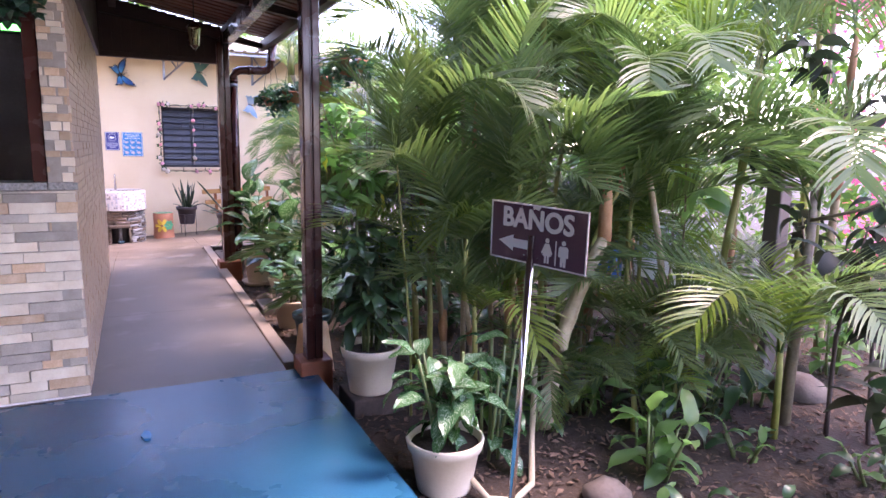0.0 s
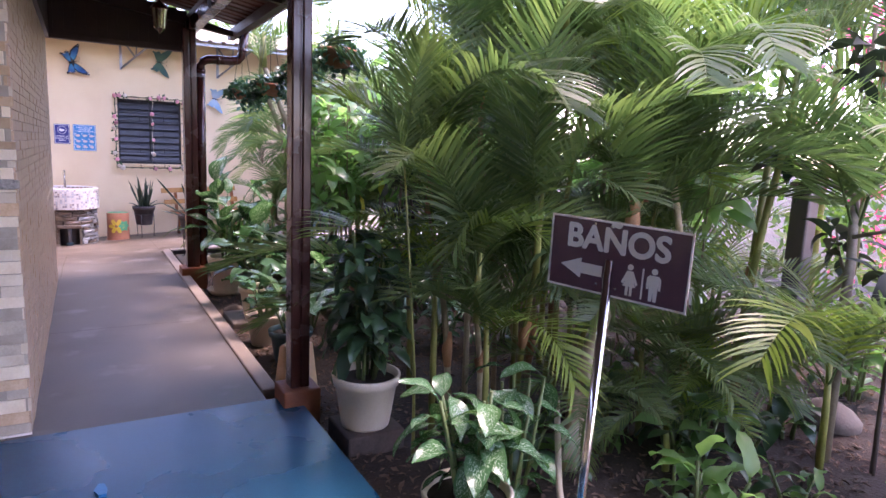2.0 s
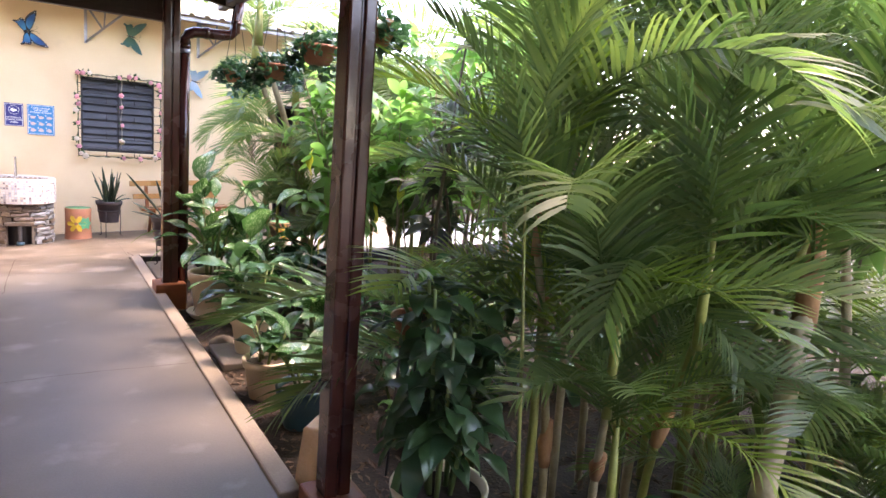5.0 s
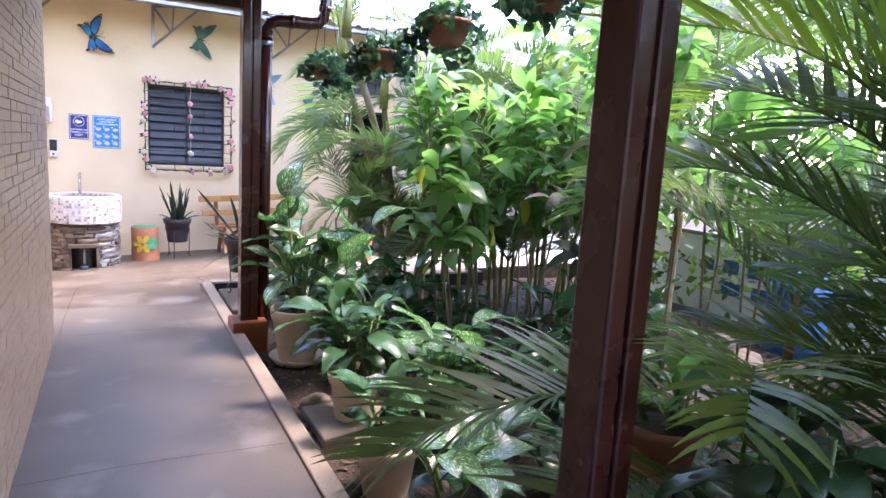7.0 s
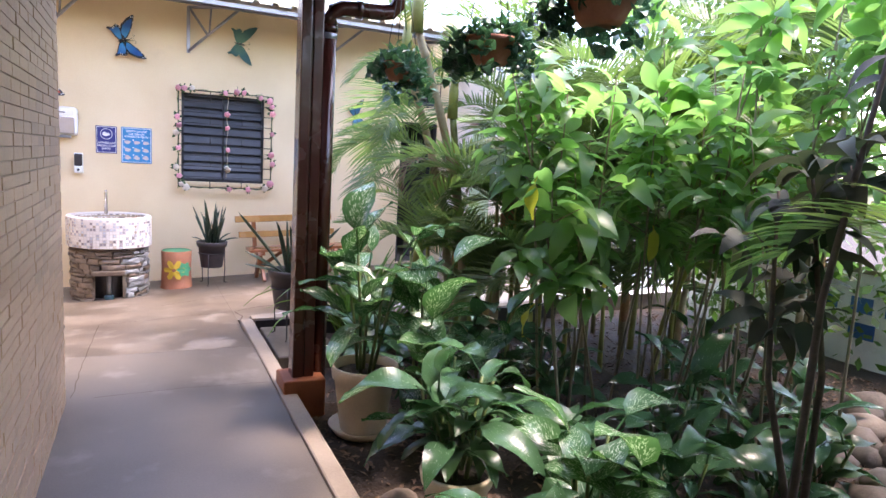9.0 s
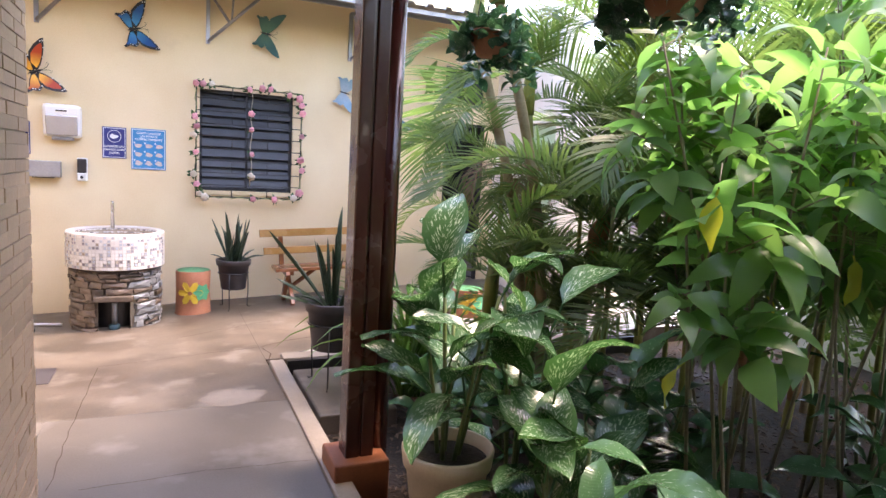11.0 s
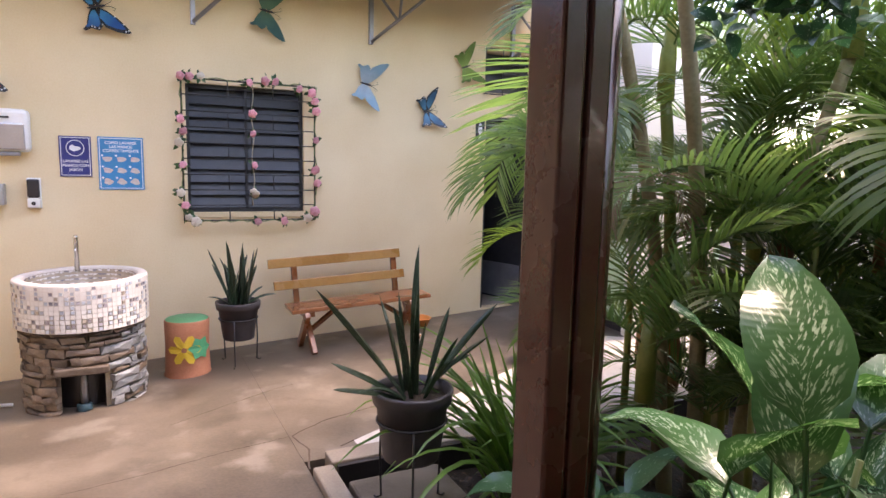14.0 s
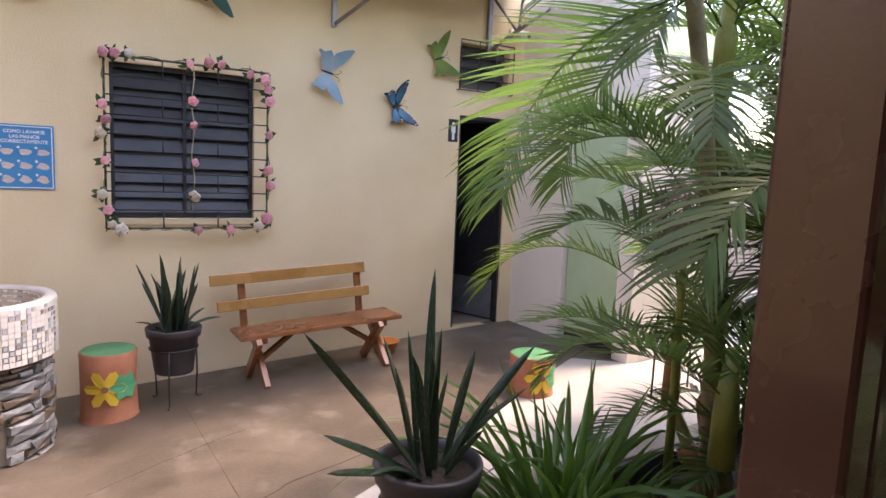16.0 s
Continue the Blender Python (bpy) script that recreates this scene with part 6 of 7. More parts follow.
# palms
areca(2.75, 3.85, "clump of areca palms with thin yellow canes", [(-0.45, -0.05, 1.5, -0.2, 0.0), (-0.2, 0.15, 2.3, 0.05, 0.2), (0.05, -0.1, 2.6, 0.1, -0.15), (0.3, 0.1, 2.2, 0.3, 0.1), (0.55, 0.2, 2.8, 0.4, 0.1), (-0.1, -0.3, 1.2, -0.1, -0.25), (0.4, -0.25, 1.6, 0.35, -0.2), (0.85, 0.05, 2.1, 0.2, 0.2), (0.15, 0.3, 1.9, -0.1, 0.2), (-0.3, -0.2, 0.9, -0.2, -0.2), (0.6, -0.1, 1.1, 0.3, -0.3)], 3, 6, 0.95, 0.16, None, 0.019, (-52, 4))
areca(3.65, 4.35, "dense areca palm clump at mid bed", [(-0.3, 0, 1.5, -0.2, 0.1), (0.0, 0.2, 2.5, 0.1, 0.2), (0.3, -0.1, 3.0, 0.2, -0.1), (0.5, 0.3, 1.9, 0.3, 0.3), (0.1, -0.35, 1.2, 0.0, -0.3), (-0.1, 0.4, 0.9, -0.3, 0.2)], 4, 6, 1.0, 0.04, None, 0.021, (-50, 6))
areca(2.62, 3.00, "leaning palm with a grey ringed trunk", [(0.0, 0.0, 1.25, 0.62, 0.25)], 5, 8, 1.05, 0.05, None, 0.045, (-45, 8))
areca(4.2, 3.1, "areca palms shading the bed", [(0.0, 0.0, 2.1, 0.15, -0.1), (0.35, 0.2, 2.7, 0.3, 0.1), (-0.25, 0.2, 1.7, -0.2, 0.1), (0.15, -0.2, 1.2, 0.2, -0.3)], 6, 7, 1.15, 0.05, None, 0.022, (-48, 8))
shoot = thing("young_palm", "slender yellow palm cane beside the white pot", "palm", (1.92, 3.55, SOIL))
part("cane", tube([(0, 0, -0.05), (-0.01, 0.0, 0.5), (-0.06, 0.0, 1.1), (-0.11, 0.01, 1.68)], [0.011, 0.009, 0.007, 0.005], 8), M["cane_green"], shoot)
for az, tip in ((150, -35), (20, -20), (265, -42)):
    piece("frond", fronds[4], Matrix.Translation((-0.11, 0.01, 1.66)) @ pose(0, 0, 0, 0, 0, az) @ pose(0, 0, 0, 0, tip, 0) @ Matrix.Scale(0.75, 4), shoot)
areca(5.9, 3.6, "tall areca palms at the garden's far side", [(0, 0, 3.0, -0.2, -0.1), (-0.2, -0.4, 2.4, -0.3, -0.2)], 15, 6, 1.2, 0.05, None, 0.026, (-35, 15))
p1 = areca(3.25, 9.75, "pale-caned areca palm by the patio", [(0.03, -0.08, 2.9, -0.83, -0.42), (-0.05, 0.1, 2.7, -0.65, -0.13), (0.1, 0.2, 2.3, -0.2, 0.0), (0.3, -0.15, 2.5, 0.2, -0.3), (-0.2, -0.1, 0.8, -0.4, -0.2), (0.1, 0.2, 0.6, 0.1, 0.35), (0.35, 0.1, 1.3, 0.4, 0.1)], 8, 5, 0.85, 0.05, None, 0.044)
areca(4.6, 8.9, "dark areca palm clump behind the bed", [(0, 0, 1.8, -0.1, -0.1), (0.3, 0.2, 2.3, 0.2, 0.1), (-0.3, 0.2, 1.4, -0.3, 0.1), (0.1, -0.35, 1.1, 0, -0.3), (0.5, -0.2, 2.6, 0.3, -0.2)], 9, 7, 1.15, 0.08)
areca(5.4, 7.6, "areca palm clump at the garden edge", [(0, 0, 2.2, -0.1, -0.1), (0.3, 0.3, 2.6, 0.2, 0.1), (-0.3, 0.1, 1.5, -0.2, 0)], 10, 7, 1.2, 0.2)
areca(5.3, 5.2, "areca palm clump at the garden edge", [(0, 0, 2.3, -0.1, -0.1), (0.3, 0.3, 2.8, 0.2, 0.1)], 12, 6, 1.1, 0.0)
# single low fronds that lean out over the walkway
low = thing("young_palm", "young palm with low fronds by the post", "palm", (2.35, 4.45, SOIL))
part("cane", tube([(0, 0, -0.05), (0.0, 0.02, 0.5), (-0.02, 0.03, 0.75)], [0.03, 0.026, 0.02], 10), M["cane_green"], low)
for az, tilt, sc, me in ((186, 18, 1.0, fronds[2]), (214, -12, 1.0, fronds_lit[0]), (250, 0, 1.0, fronds[2]), (300, -10, 1.1, fronds[0])):
    piece("frond", me, Matrix.Translation((-0.02, 0.03, 0.72)) @ pose(0, 0, 0, 0, 0, az) @ pose(0, 0, 0, 0, tilt, 0) @ Matrix.Scale(sc, 4), low)
lowp = thing("young_palm", "young palm with fine fronds beside the patio", "palm", (3.3, 9.6, SOIL))
part("cane", tube([(0, 0, -0.05), (0.0, 0.02, 0.5)], [0.03, 0.022], 10), M["cane_green"], lowp)
for k in range(10):
    piece("frond", rng.choice(fronds), Matrix.Translation((0, 0.02, 0.45)) @ pose(0, 0, 0, 0, 0, 36 * k + 10) @ pose(0, 0, 0, 0, rng.uniform(-15, 15), 0) @ Matrix.Scale(rng.uniform(0.55, 0.8), 4), lowp)


def frond_to(parent, base, tip, me, roll=0):
    """A frond of parent from base to tip, both in the world."""
    o = parent.matrix_basis.inverted()
    b, t_ = o @ Vector(base), o @ Vector(tip)
    end = me.vertices[14 * 3].co.copy()
    d = t_ - b
    yaw = math.atan2(d.y, d.x)
    pitch = math.atan2(d.z, math.hypot(d.x, d.y)) - math.atan2(end.z, end.x)
    piece("frond", me, Matrix.Translation(b) @ Matrix.Rotation(yaw, 4, "Z") @ Matrix.Rotation(-pitch, 4, "Y") @ Matrix.Rotation(radians(roll), 4, "X") @ Matrix.Scale(d.length / end.length, 4), parent)


def young_palm(x, y, h, n, seed, sc, label, tilt=(-22, 22), lit=0.2):
    r = random.Random(seed)
    p = thing("young_palm", label, "palm", (x, y, SOIL))
    part("cane", tube([(0, 0, -0.05), (0.0, 0.01, h * 0.6), (-0.01, 0.02, h + 0.03)], [0.024, 0.02, 0.014], 9), M["cane_green"], p)
    for k in range(n):
        piece("frond", r.choice(fronds_lit if r.random() < lit else fronds), Matrix.Translation((0, 0.02, h * r.uniform(0.75, 1.0))) @ pose(0, 0, 0, 0, 0, 137.5 * k + r.uniform(-15, 15)) @ pose(0, 0, 0, r.uniform(-12, 12), r.uniform(*tilt), 0) @ Matrix.Scale(sc * r.uniform(0.8, 1.15), 4), p)
    return p


for k, (x, y, h, n, sc) in enumerate(((2.35, 3.45, 0.75, 9, 0.75), (2.95, 3.55, 1.2, 10, 0.85), (3.35, 3.15, 0.55, 9, 0.8), (3.3, 3.8, 0.9, 10, 0.9), (2.85, 3.85, 1.0, 9, 0.85), (3.9, 3.7, 1.2, 10, 1.0), (4.6, 3.6, 0.8, 9, 1.0), (3.9, 2.3, 0.7, 9, 0.9), (4.9, 4.6, 1.3, 9, 1.0), (4.5, 9.6, 0.9, 10, 0.9), (4.1, 8.6, 0.7, 10, 0.9), (3.4, 8.7, 0.9, 9, 0.8), (5.1, 8.2, 1.2, 10, 1.1), (3.9, 9.3, 1.3, 9, 0.8), (2.95, 3.2, 0.3, 8, 0.5), (3.6, 2.85, 0.35, 8, 0.55), (3.15, 2.75, 0.25, 7, 0.45))):
    young_palm(x, y, h, n, 200 + k, sc, "young palm with low arching fronds in the bed")
for k, (x, y, h, n, sc) in enumerate(((3.5, 9.2, 1.5, 11, 1.0), (4.0, 9.9, 2.7, 13, 1.1), (4.4, 9.2, 2.1, 12, 1.15), (3.7, 8.6, 0.9, 11, 0.95), (4.9, 9.7, 1.6, 12, 1.1), (3.2, 9.25, 0.7, 11, 0.75), (4.6, 8.3, 1.7, 12, 1.1), (3.65, 9.8, 1.7, 12, 0.85), (4.25, 10.25, 2.2, 13, 1.0), (5.6, 9.2, 2.2, 12, 1.2), (5.2, 9.6, 2.2, 12, 1.1))):
    young_palm(x, y, h, n, 260 + k, sc, "bushy palm in the dense clump by the patio", (-35, 20), 0.05)
side = young_palm(2.95, 9.9, 1.7, 5, 231, 0.7, "slender palm leaning over the bed's end")
frond_to(side, (2.75, 9.72, 1.75), (2.12, 10.40, 1.45), fronds[1])
frond_to(side, (2.80, 9.70, 1.70), (1.98, 10.05, 1.52), fronds[0])
frond_to(side, (2.90, 10.10, 1.10), (2.40, 10.72, 1.02), fronds_lit[1])
frond_to(side, (2.85, 9.85, 1.75), (2.2, 9.3, 1.75), fronds[3])
frond_to(side, (2.90, 9.95, 0.95), (2.45, 10.3, 0.62), fronds[2])
for k in range(3):
    piece("frond", frond_dry, Matrix.Translation((-0.12 + 0.05 * k, -0.15, 1.78)) @ pose(0, 0, 0, 0, 0, 200 + 60 * k) @ Matrix.Scale(0.55, 4), side, "dry curled brown frond")
frond_to(p1, (2.62, 9.75, 2.35), (2.66, 10.95, 1.45), fronds[0])
frond_to(p1, (2.70, 9.72, 2.40), (2.65, 10.45, 1.55), fronds[2])
near = young_palm(2.15, 3.75, 1.1, 4, 232, 0.7, "palm leaning out beside the brown post", (-30, 0), 0.5)
frond_to(near, (2.10, 3.70, 1.10), (1.56, 4.42, 1.93), fronds_lit[0])
frond_to(near, (2.15, 3.80, 1.15), (1.75, 4.65, 1.55), fronds[0])
frond_to(low, (2.33, 4.48, 0.62), (1.02, 4.60, 0.80), fronds[2])


def shrub(x, y, n, height, label, meshes, seed, spread=0.5, per=6, stem_m="twig", stem_r=0.011, name="tall_shrub", lean=(0, 0)):
    """Many thin upright stems, with whorls of leaves along the upper half."""
    r = random.Random(seed)
    p = thing(name, label, "shrub", (x, y, SOIL))
    for k in range(n):
        b = Vector((r.gauss(0, spread * 0.4), r.gauss(0, spread * 0.4), -0.05))
        crown = [] if k == 0 else crown
        h = height * r.uniform(0.65, 1.05)
        t_ = b + Vector((r.gauss(0, 0.22) * h * 0.6 + lean[0], r.gauss(0, 0.22) * h * 0.6 + lean[1], h))
        mid = b.lerp(t_, 0.5) + Vector((r.gauss(0, 0.06), r.gauss(0, 0.06), 0))
        path = [b, b.lerp(mid, 0.5), mid, mid.lerp(t_, 0.5), t_]
        part("stem", tube(path, [stem_r, stem_r * 0.9, stem_r * 0.75, stem_r * 0.6, stem_r * 0.35], 6), M[stem_m], p)
        for j in range(per):
            s = 1 - 0.5 * j / per * r.uniform(0.7, 1.1)
            i = min(3, int(s * 4))
            q = path[i].lerp(path[i + 1], s * 4 - i)
            off = Vector((r.gauss(0, 0.1), r.gauss(0, 0.1), 0)) if j else Vector((0, 0, 0))
            if j:
                part("twig", tube([q - Vector((0, 0, 0.1)), q + off], [0.005, 0.003], 5), M[stem_m], p)
            crown.append((r.choice(meshes), Matrix.Translation(q + off) @ pose(0, 0, 0, r.uniform(-35, 35), r.uniform(-35, 35), r.uniform(0, 360)) @ Matrix.Scale(r.uniform(0.8, 1.2), 4)))
    spray_join("crown", crown, p)
    return p


lead = shrub(3.05, 7.6, 8, 2.6, "tall broad-leaved shrub with light green leaves", sprays, 61, 0.5, 5)
shrub(3.6, 7.6, 12, 2.9, "tall broad-leaved shrub with thin bare stems", sprays, 62, 0.8, 5)
shrub(4.2, 7.0, 8, 3.1, "tall broad-leaved shrub with light green leaves", sprays, 63, 0.8, 5)
shrub(4.4, 6.0, 5, 2.9, "tall broad-leaved shrub with light green leaves", sprays, 64, 0.8, 5)
shrub(5.0, 4.3, 8, 2.6, "tall broad-leaved shrub at the garden edge", sprays, 65, 0.8, 6)
yellowed = oval_leaf(0.22, 0.085, 0.7, 0.2, M["yellow_leaf"], petiole=0.03, seed=12)
for x, y, z, az, tip in ((-0.62, -0.28, 1.72, 200, 75), (0.35, -0.2, 1.45, 250, 80), (0.2, 0.1, 1.2, 300, 70), (-0.3, 0.1, 0.9, 160, 60), (0.5, 0.0, 1.9, 230, 70)):
    part("twig", tube([(x, y, z), (x + 0.06, y + 0.05, z + 0.10)], 0.003, 5), M["twig"], lead)
    piece("leaf", yellowed, pose(x, y, z, 0, 0, az) @ pose(0, 0, 0, 0, tip + 20, 0), lead, "yellowed leaf")
shrub(3.15, 6.05, 3, 2.6, "dark purple-leaved shrub on black stems", sprays_ti, 66, 0.25, 4, "bark", 0.02, "dark_leaf_shrub")
shrub(4.35, 2.1, 3, 1.5, "dark-leaved garden shrub on thin stems", sprays_ti, 68, 0.3, 5, "bark", 0.016, "dark_leaf_shrub")
shrub(3.6, 1.2, 4, 0.9, "thin-stemmed dark-leaved garden shrub", sprays_ti[:1] + sprays_dark, 69, 0.5, 4, "bark", 0.010, "dark_leaf_shrub")

slim = thing("slender_tree", "slender bare-stemmed garden tree with dark red leaves", "tree", (4.16, 2.42, SOIL))
part("trunk", tube([(0, 0, -0.05), (0.10, 0.05, 0.6), (0.30, 0.15, 1.2), (0.48, 0.28, 1.8), (0.62, 0.36, 2.7)], [0.042, 0.036, 0.030, 0.024, 0.012], 9), M["twig"], slim)
red = []
for k, (h0, az, ln) in enumerate(((0.9, 320, 0.5), (1.1, 40, 0.45), (1.35, 290, 0.6), (1.6, 100, 0.5), (1.9, 340, 0.5), (2.2, 200, 0.4))):
    b0 = Vector((0.16 * h0 + 0.06, 0.09 * h0 + 0.03, h0))
    e0 = b0 + Vector((ln * math.cos(radians(az)), ln * math.sin(radians(az)), 0.28))
    part("limb", tube([b0, b0.lerp(e0, 0.5) + Vector((0, 0, -0.04)), e0], [0.014, 0.010, 0.005], 6), M["twig"], slim)
    red.append((sprays_ti[k % 2], Matrix.Translation(e0) @ pose(0, 0, 0, 20 * math.sin(k), 25, 60 * k)))
    red.append((sprays_ti[(k + 1) % 2], Matrix.Translation(b0.lerp(e0, 0.6)) @ pose(0, 0, 0, 10, 30, 77 * k) @ Matrix.Scale(0.8, 4)))
spray_join("crown", red, slim)

# strap-leaved clump at the bed corner
strap_me = [raw_mesh("strap_leaf", *blade(l, 0.022, b, 0.3, 0.4, 9)[:2], M["grass"], blade(l, 0.022, b, 0.3, 0.4, 9)[2]) for l, b in ((0.55, 1.0), (0.65, 1.7), (0.5, 0.5), (0.6, 2.3))]
def strap_clump(x, y, z, n, seed, sc):
    r = random.Random(seed)
    c = thing("strap_leaf_plant", "clump of arching bright green strap leaves", "plant", (x, y, z))
    for k in range(n):
        piece("strap_leaf", r.choice(strap_me), pose(r.uniform(-0.07, 0.07), r.uniform(-0.07, 0.07), -0.01, 0, 0, 137.5 * k) @ pose(0, 0, 0, 0, r.uniform(2, 35), 0) @ Matrix.Scale(sc * r.uniform(0.75, 1.15), 4), c)


strap_clump(2.2, 9.85, SOIL, 85, 71, 1.9)
strap_clump(2.5, 10.02, SOIL, 55, 72, 1.6)

# hanging baskets under the eave
def basket(x, y, z, r, label, seed, cluster, n):
    rr = random.Random(seed)
    b = thing("hanging_basket", label, "hanging basket", (x, y, z), "hanging baskets under the eave")
    part("bowl", lathe([(0.001, -0.0), (r * 0.55, 0.0), (r * 0.62, 0.012), (r * 0.95, r * 0.75), (r * 1.04, r * 0.78), (r * 1.04, r * 0.92), (r * 0.97, r * 0.92), (r * 0.9, r * 0.75)], 30), M["terracotta"], b, "terracotta bowl")
    part("potting_soil", lathe([(0.001, r * 0.8), (r * 0.93, r * 0.78)], 20), M["soil"], b)
    top = 3.0 - z - 0.05
    placed = []
    for k in range(3):
        a = 2 * math.pi * k / 3 + seed
        part("hanger_cord", tube([(r * math.cos(a), r * math.sin(a), r * 0.9), (0, 0, top)], 0.003, 5), M["iron"], b)
    for k in range(n):
        a = rr.uniform(0, 2 * math.pi)
        q = rr.random() ** 0.5 * r * 1.15
        hang = -rr.random() ** 2 * r * 0.9 if q > r * 0.85 else rr.uniform(0, r * 0.7)
        q2 = q * (1.12 if hang < 0 else 1)
        placed.append((rr.choice(cluster), Matrix.Translation((q2 * math.cos(a), q2 * math.sin(a), r * 0.95 + hang)) @ pose(0, 0, 0, rr.uniform(-50, 50), rr.uniform(-50, 50), rr.uniform(0, 360)) @ Matrix.Scale(rr.uniform(0.6, 0.95), 4)))
    spray_join("foliage", placed, b, "trailing dark green ivy leaves")


basket(2.0, 8.42, 2.14, 0.125, "terracotta hanging bowl of trailing ivy by the drainpipe", 81, sprays_ivy, 42)
basket(2.02, 7.20, 2.11, 0.135, "terracotta hanging bowl of dark ivy", 82, sprays_ivy, 40)
basket(2.13, 6.5, 2.20, 0.15, "terracotta hanging bowl of trailing ivy", 83, sprays_ivy, 26)
basket(2.2, 5.7, 2.28, 0.16, "terracotta hanging bowl of trailing ivy", 84, sprays_ivy, 30)

ivy = thing("hanging_ivy", "dark ivy hanging from the serving window head", "plant", (-0.32, CORR_Y0 - 0.12, 2.42))
part("pot", lathe([(0.001, 0.0), (0.07, 0.0), (0.10, 0.11), (0.108, 0.11), (0.108, 0.14), (0.095, 0.13)], 20), M["pot_dark"], ivy)
part("hook", tube([(0, 0, 0.13), (0, 0, 0.26), (0, 0.06, 0.29), (0, 0.15, 0.29)], 0.004, 5), M["iron"], ivy)
spray_join("foliage", [(sprays_ivy[k % 3], Matrix.Translation((0.16 * math.cos(k * 2.4), 0.10 * math.sin(k * 2.4), 0.13 - 0.012 * (k % 7))) @ pose(0, 0, 0, 25 * math.sin(k), 25 * math.cos(k), 50 * k)) for k in range(24)], ivy)

# ---- ground clutter ----
def rock(x, y, r, seed):
    rr = random.Random(seed)
    bm = bmesh.new()
    bmesh.ops.create_icosphere(bm, subdivisions=2, radius=r)
    for v in bm.verts:
        k = 1 + 0.35 * noise.noise(v.co * (1.6 / r) * 0.6 + Vector((seed * 3.1, 0, 0)))
        v.co = Vector((v.co.x * k * 1.15, v.co.y * k, v.co.z * k * 0.7))
    for f in bm.faces:
        f.smooth = True
    bmesh.ops.translate(bm, vec=(x, y, SOIL + r * 0.25), verts=bm.verts)
    solid("garden_rock", bm, M["rock"], "rounded brown garden rock on the soil", "rock", "rocks in the garden")


for i, (x, y, r) in enumerate(((4.73, 2.7, 0.20), (2.45, 2.2, 0.11), (3.9, 5.9, 0.14), (4.1, 6.2, 0.16), (4.4, 6.35, 0.13), (4.6, 6.0, 0.17), (4.9, 6.5, 0.15), (4.2, 5.6, 0.12), (4.75, 5.7, 0.14), (5.1, 6.1, 0.16), (3.6, 6.3, 0.10), (3.4, 5.8, 0.09), (4.9, 6.8, 0.13), (5.15, 6.95, 0.16), (5.4, 7.1, 0.15), (5.3, 6.6, 0.17), (5.55, 6.8, 0.14), (4.7, 6.65, 0.11), (5.7, 7.2, 0.17), (4.5, 6.7, 0.10), (5.05, 7.25, 0.10), (3.4, 9.0, 0.1), (3.0, 9.4, 0.08), (2.75, 9.95, 0.09), (2.95, 10.1, 0.07), (3.2, 9.9, 0.08), (1.8, 6.35, 0.11), (1.62, 7.15, 0.09))):
    rock(x, y, r, i)
solid("pot_slab", box(1.56, 3.66, SOIL - 0.05, 1.92, 4.02, -0.045, 0.012), M["bark"], "dark cement block under the white pot", "slab")
solid("pot_slab", box(1.50, 6.55, SOIL - 0.05, 2.0, 7.08, SOIL + 0.045, 0.012), M["kerb"], "weathered cement slab under the white pot", "slab")
solid("pot_saucer", lathe([(0.001, 0.0), (0.17, 0.0), (0.215, 0.04), (0.225, 0.04), (0.18, -0.02), (0.001, -0.02)], 32, 1.73, 8.08, SOIL + 0.02), M["pot_cream"], "cream saucer under the large pot", "saucer")
solid("fallen_branch", tube([(1.80, 2.60, SOIL + 0.12), (1.88, 2.45, SOIL + 0.0), (1.98, 2.35, SOIL + 0.02), (2.15, 2.45, SOIL + 0.02), (2.35, 2.75, SOIL + 0.10), (2.6, 3.1, SOIL + 0.4)], 0.018, 8), M["hose"], "pale bent branch lying among the plants", "branch")
tree_post = thing("garden_post", "grey square timber post at the bed's back", "post", (4.97, 3.2, SOIL))
part("shaft", box(-0.07, -0.07, -0.1, 0.07, 0.07, 1.62, 0.015), M["concrete"], tree_post)
part("cap", box(-0.085, -0.085, 1.621, 0.085, 0.085, 1.66, 0.01), M["rock"], tree_post)
lit_v, lit_f = [], []
for k in range(20000):
    x, y = rng.uniform(1.42, 6.5), rng.uniform(0.2, 10.35)
    s = rng.uniform(0.008, 0.035)
    zc = ground_z(x, y) + 0.012
    m = Matrix.Translation((x, y, zc)) @ Euler((rng.uniform(-0.5, 0.5), rng.uniform(-0.5, 0.5), rng.uniform(0, 6.3))).to_matrix().to_4x4()
    n0 = len(lit_v)
    for p in ((-s, 0, 0), (0, -s * 0.45, s * 0.2), (s, 0, 0), (0, s * 0.45, s * 0.2)):
        lit_v.append(tuple(m @ Vector(p)))
    lit_f += [(n0, n0 + 1, n0 + 2), (n0, n0 + 2, n0 + 3)]
tagged(new("leaf_litter", raw_mesh("leaf_litter", lit_v, lit_f, M["litter"], None, False)), "scattered dry leaves and gravel on the soil", "litter", "", "stuff")

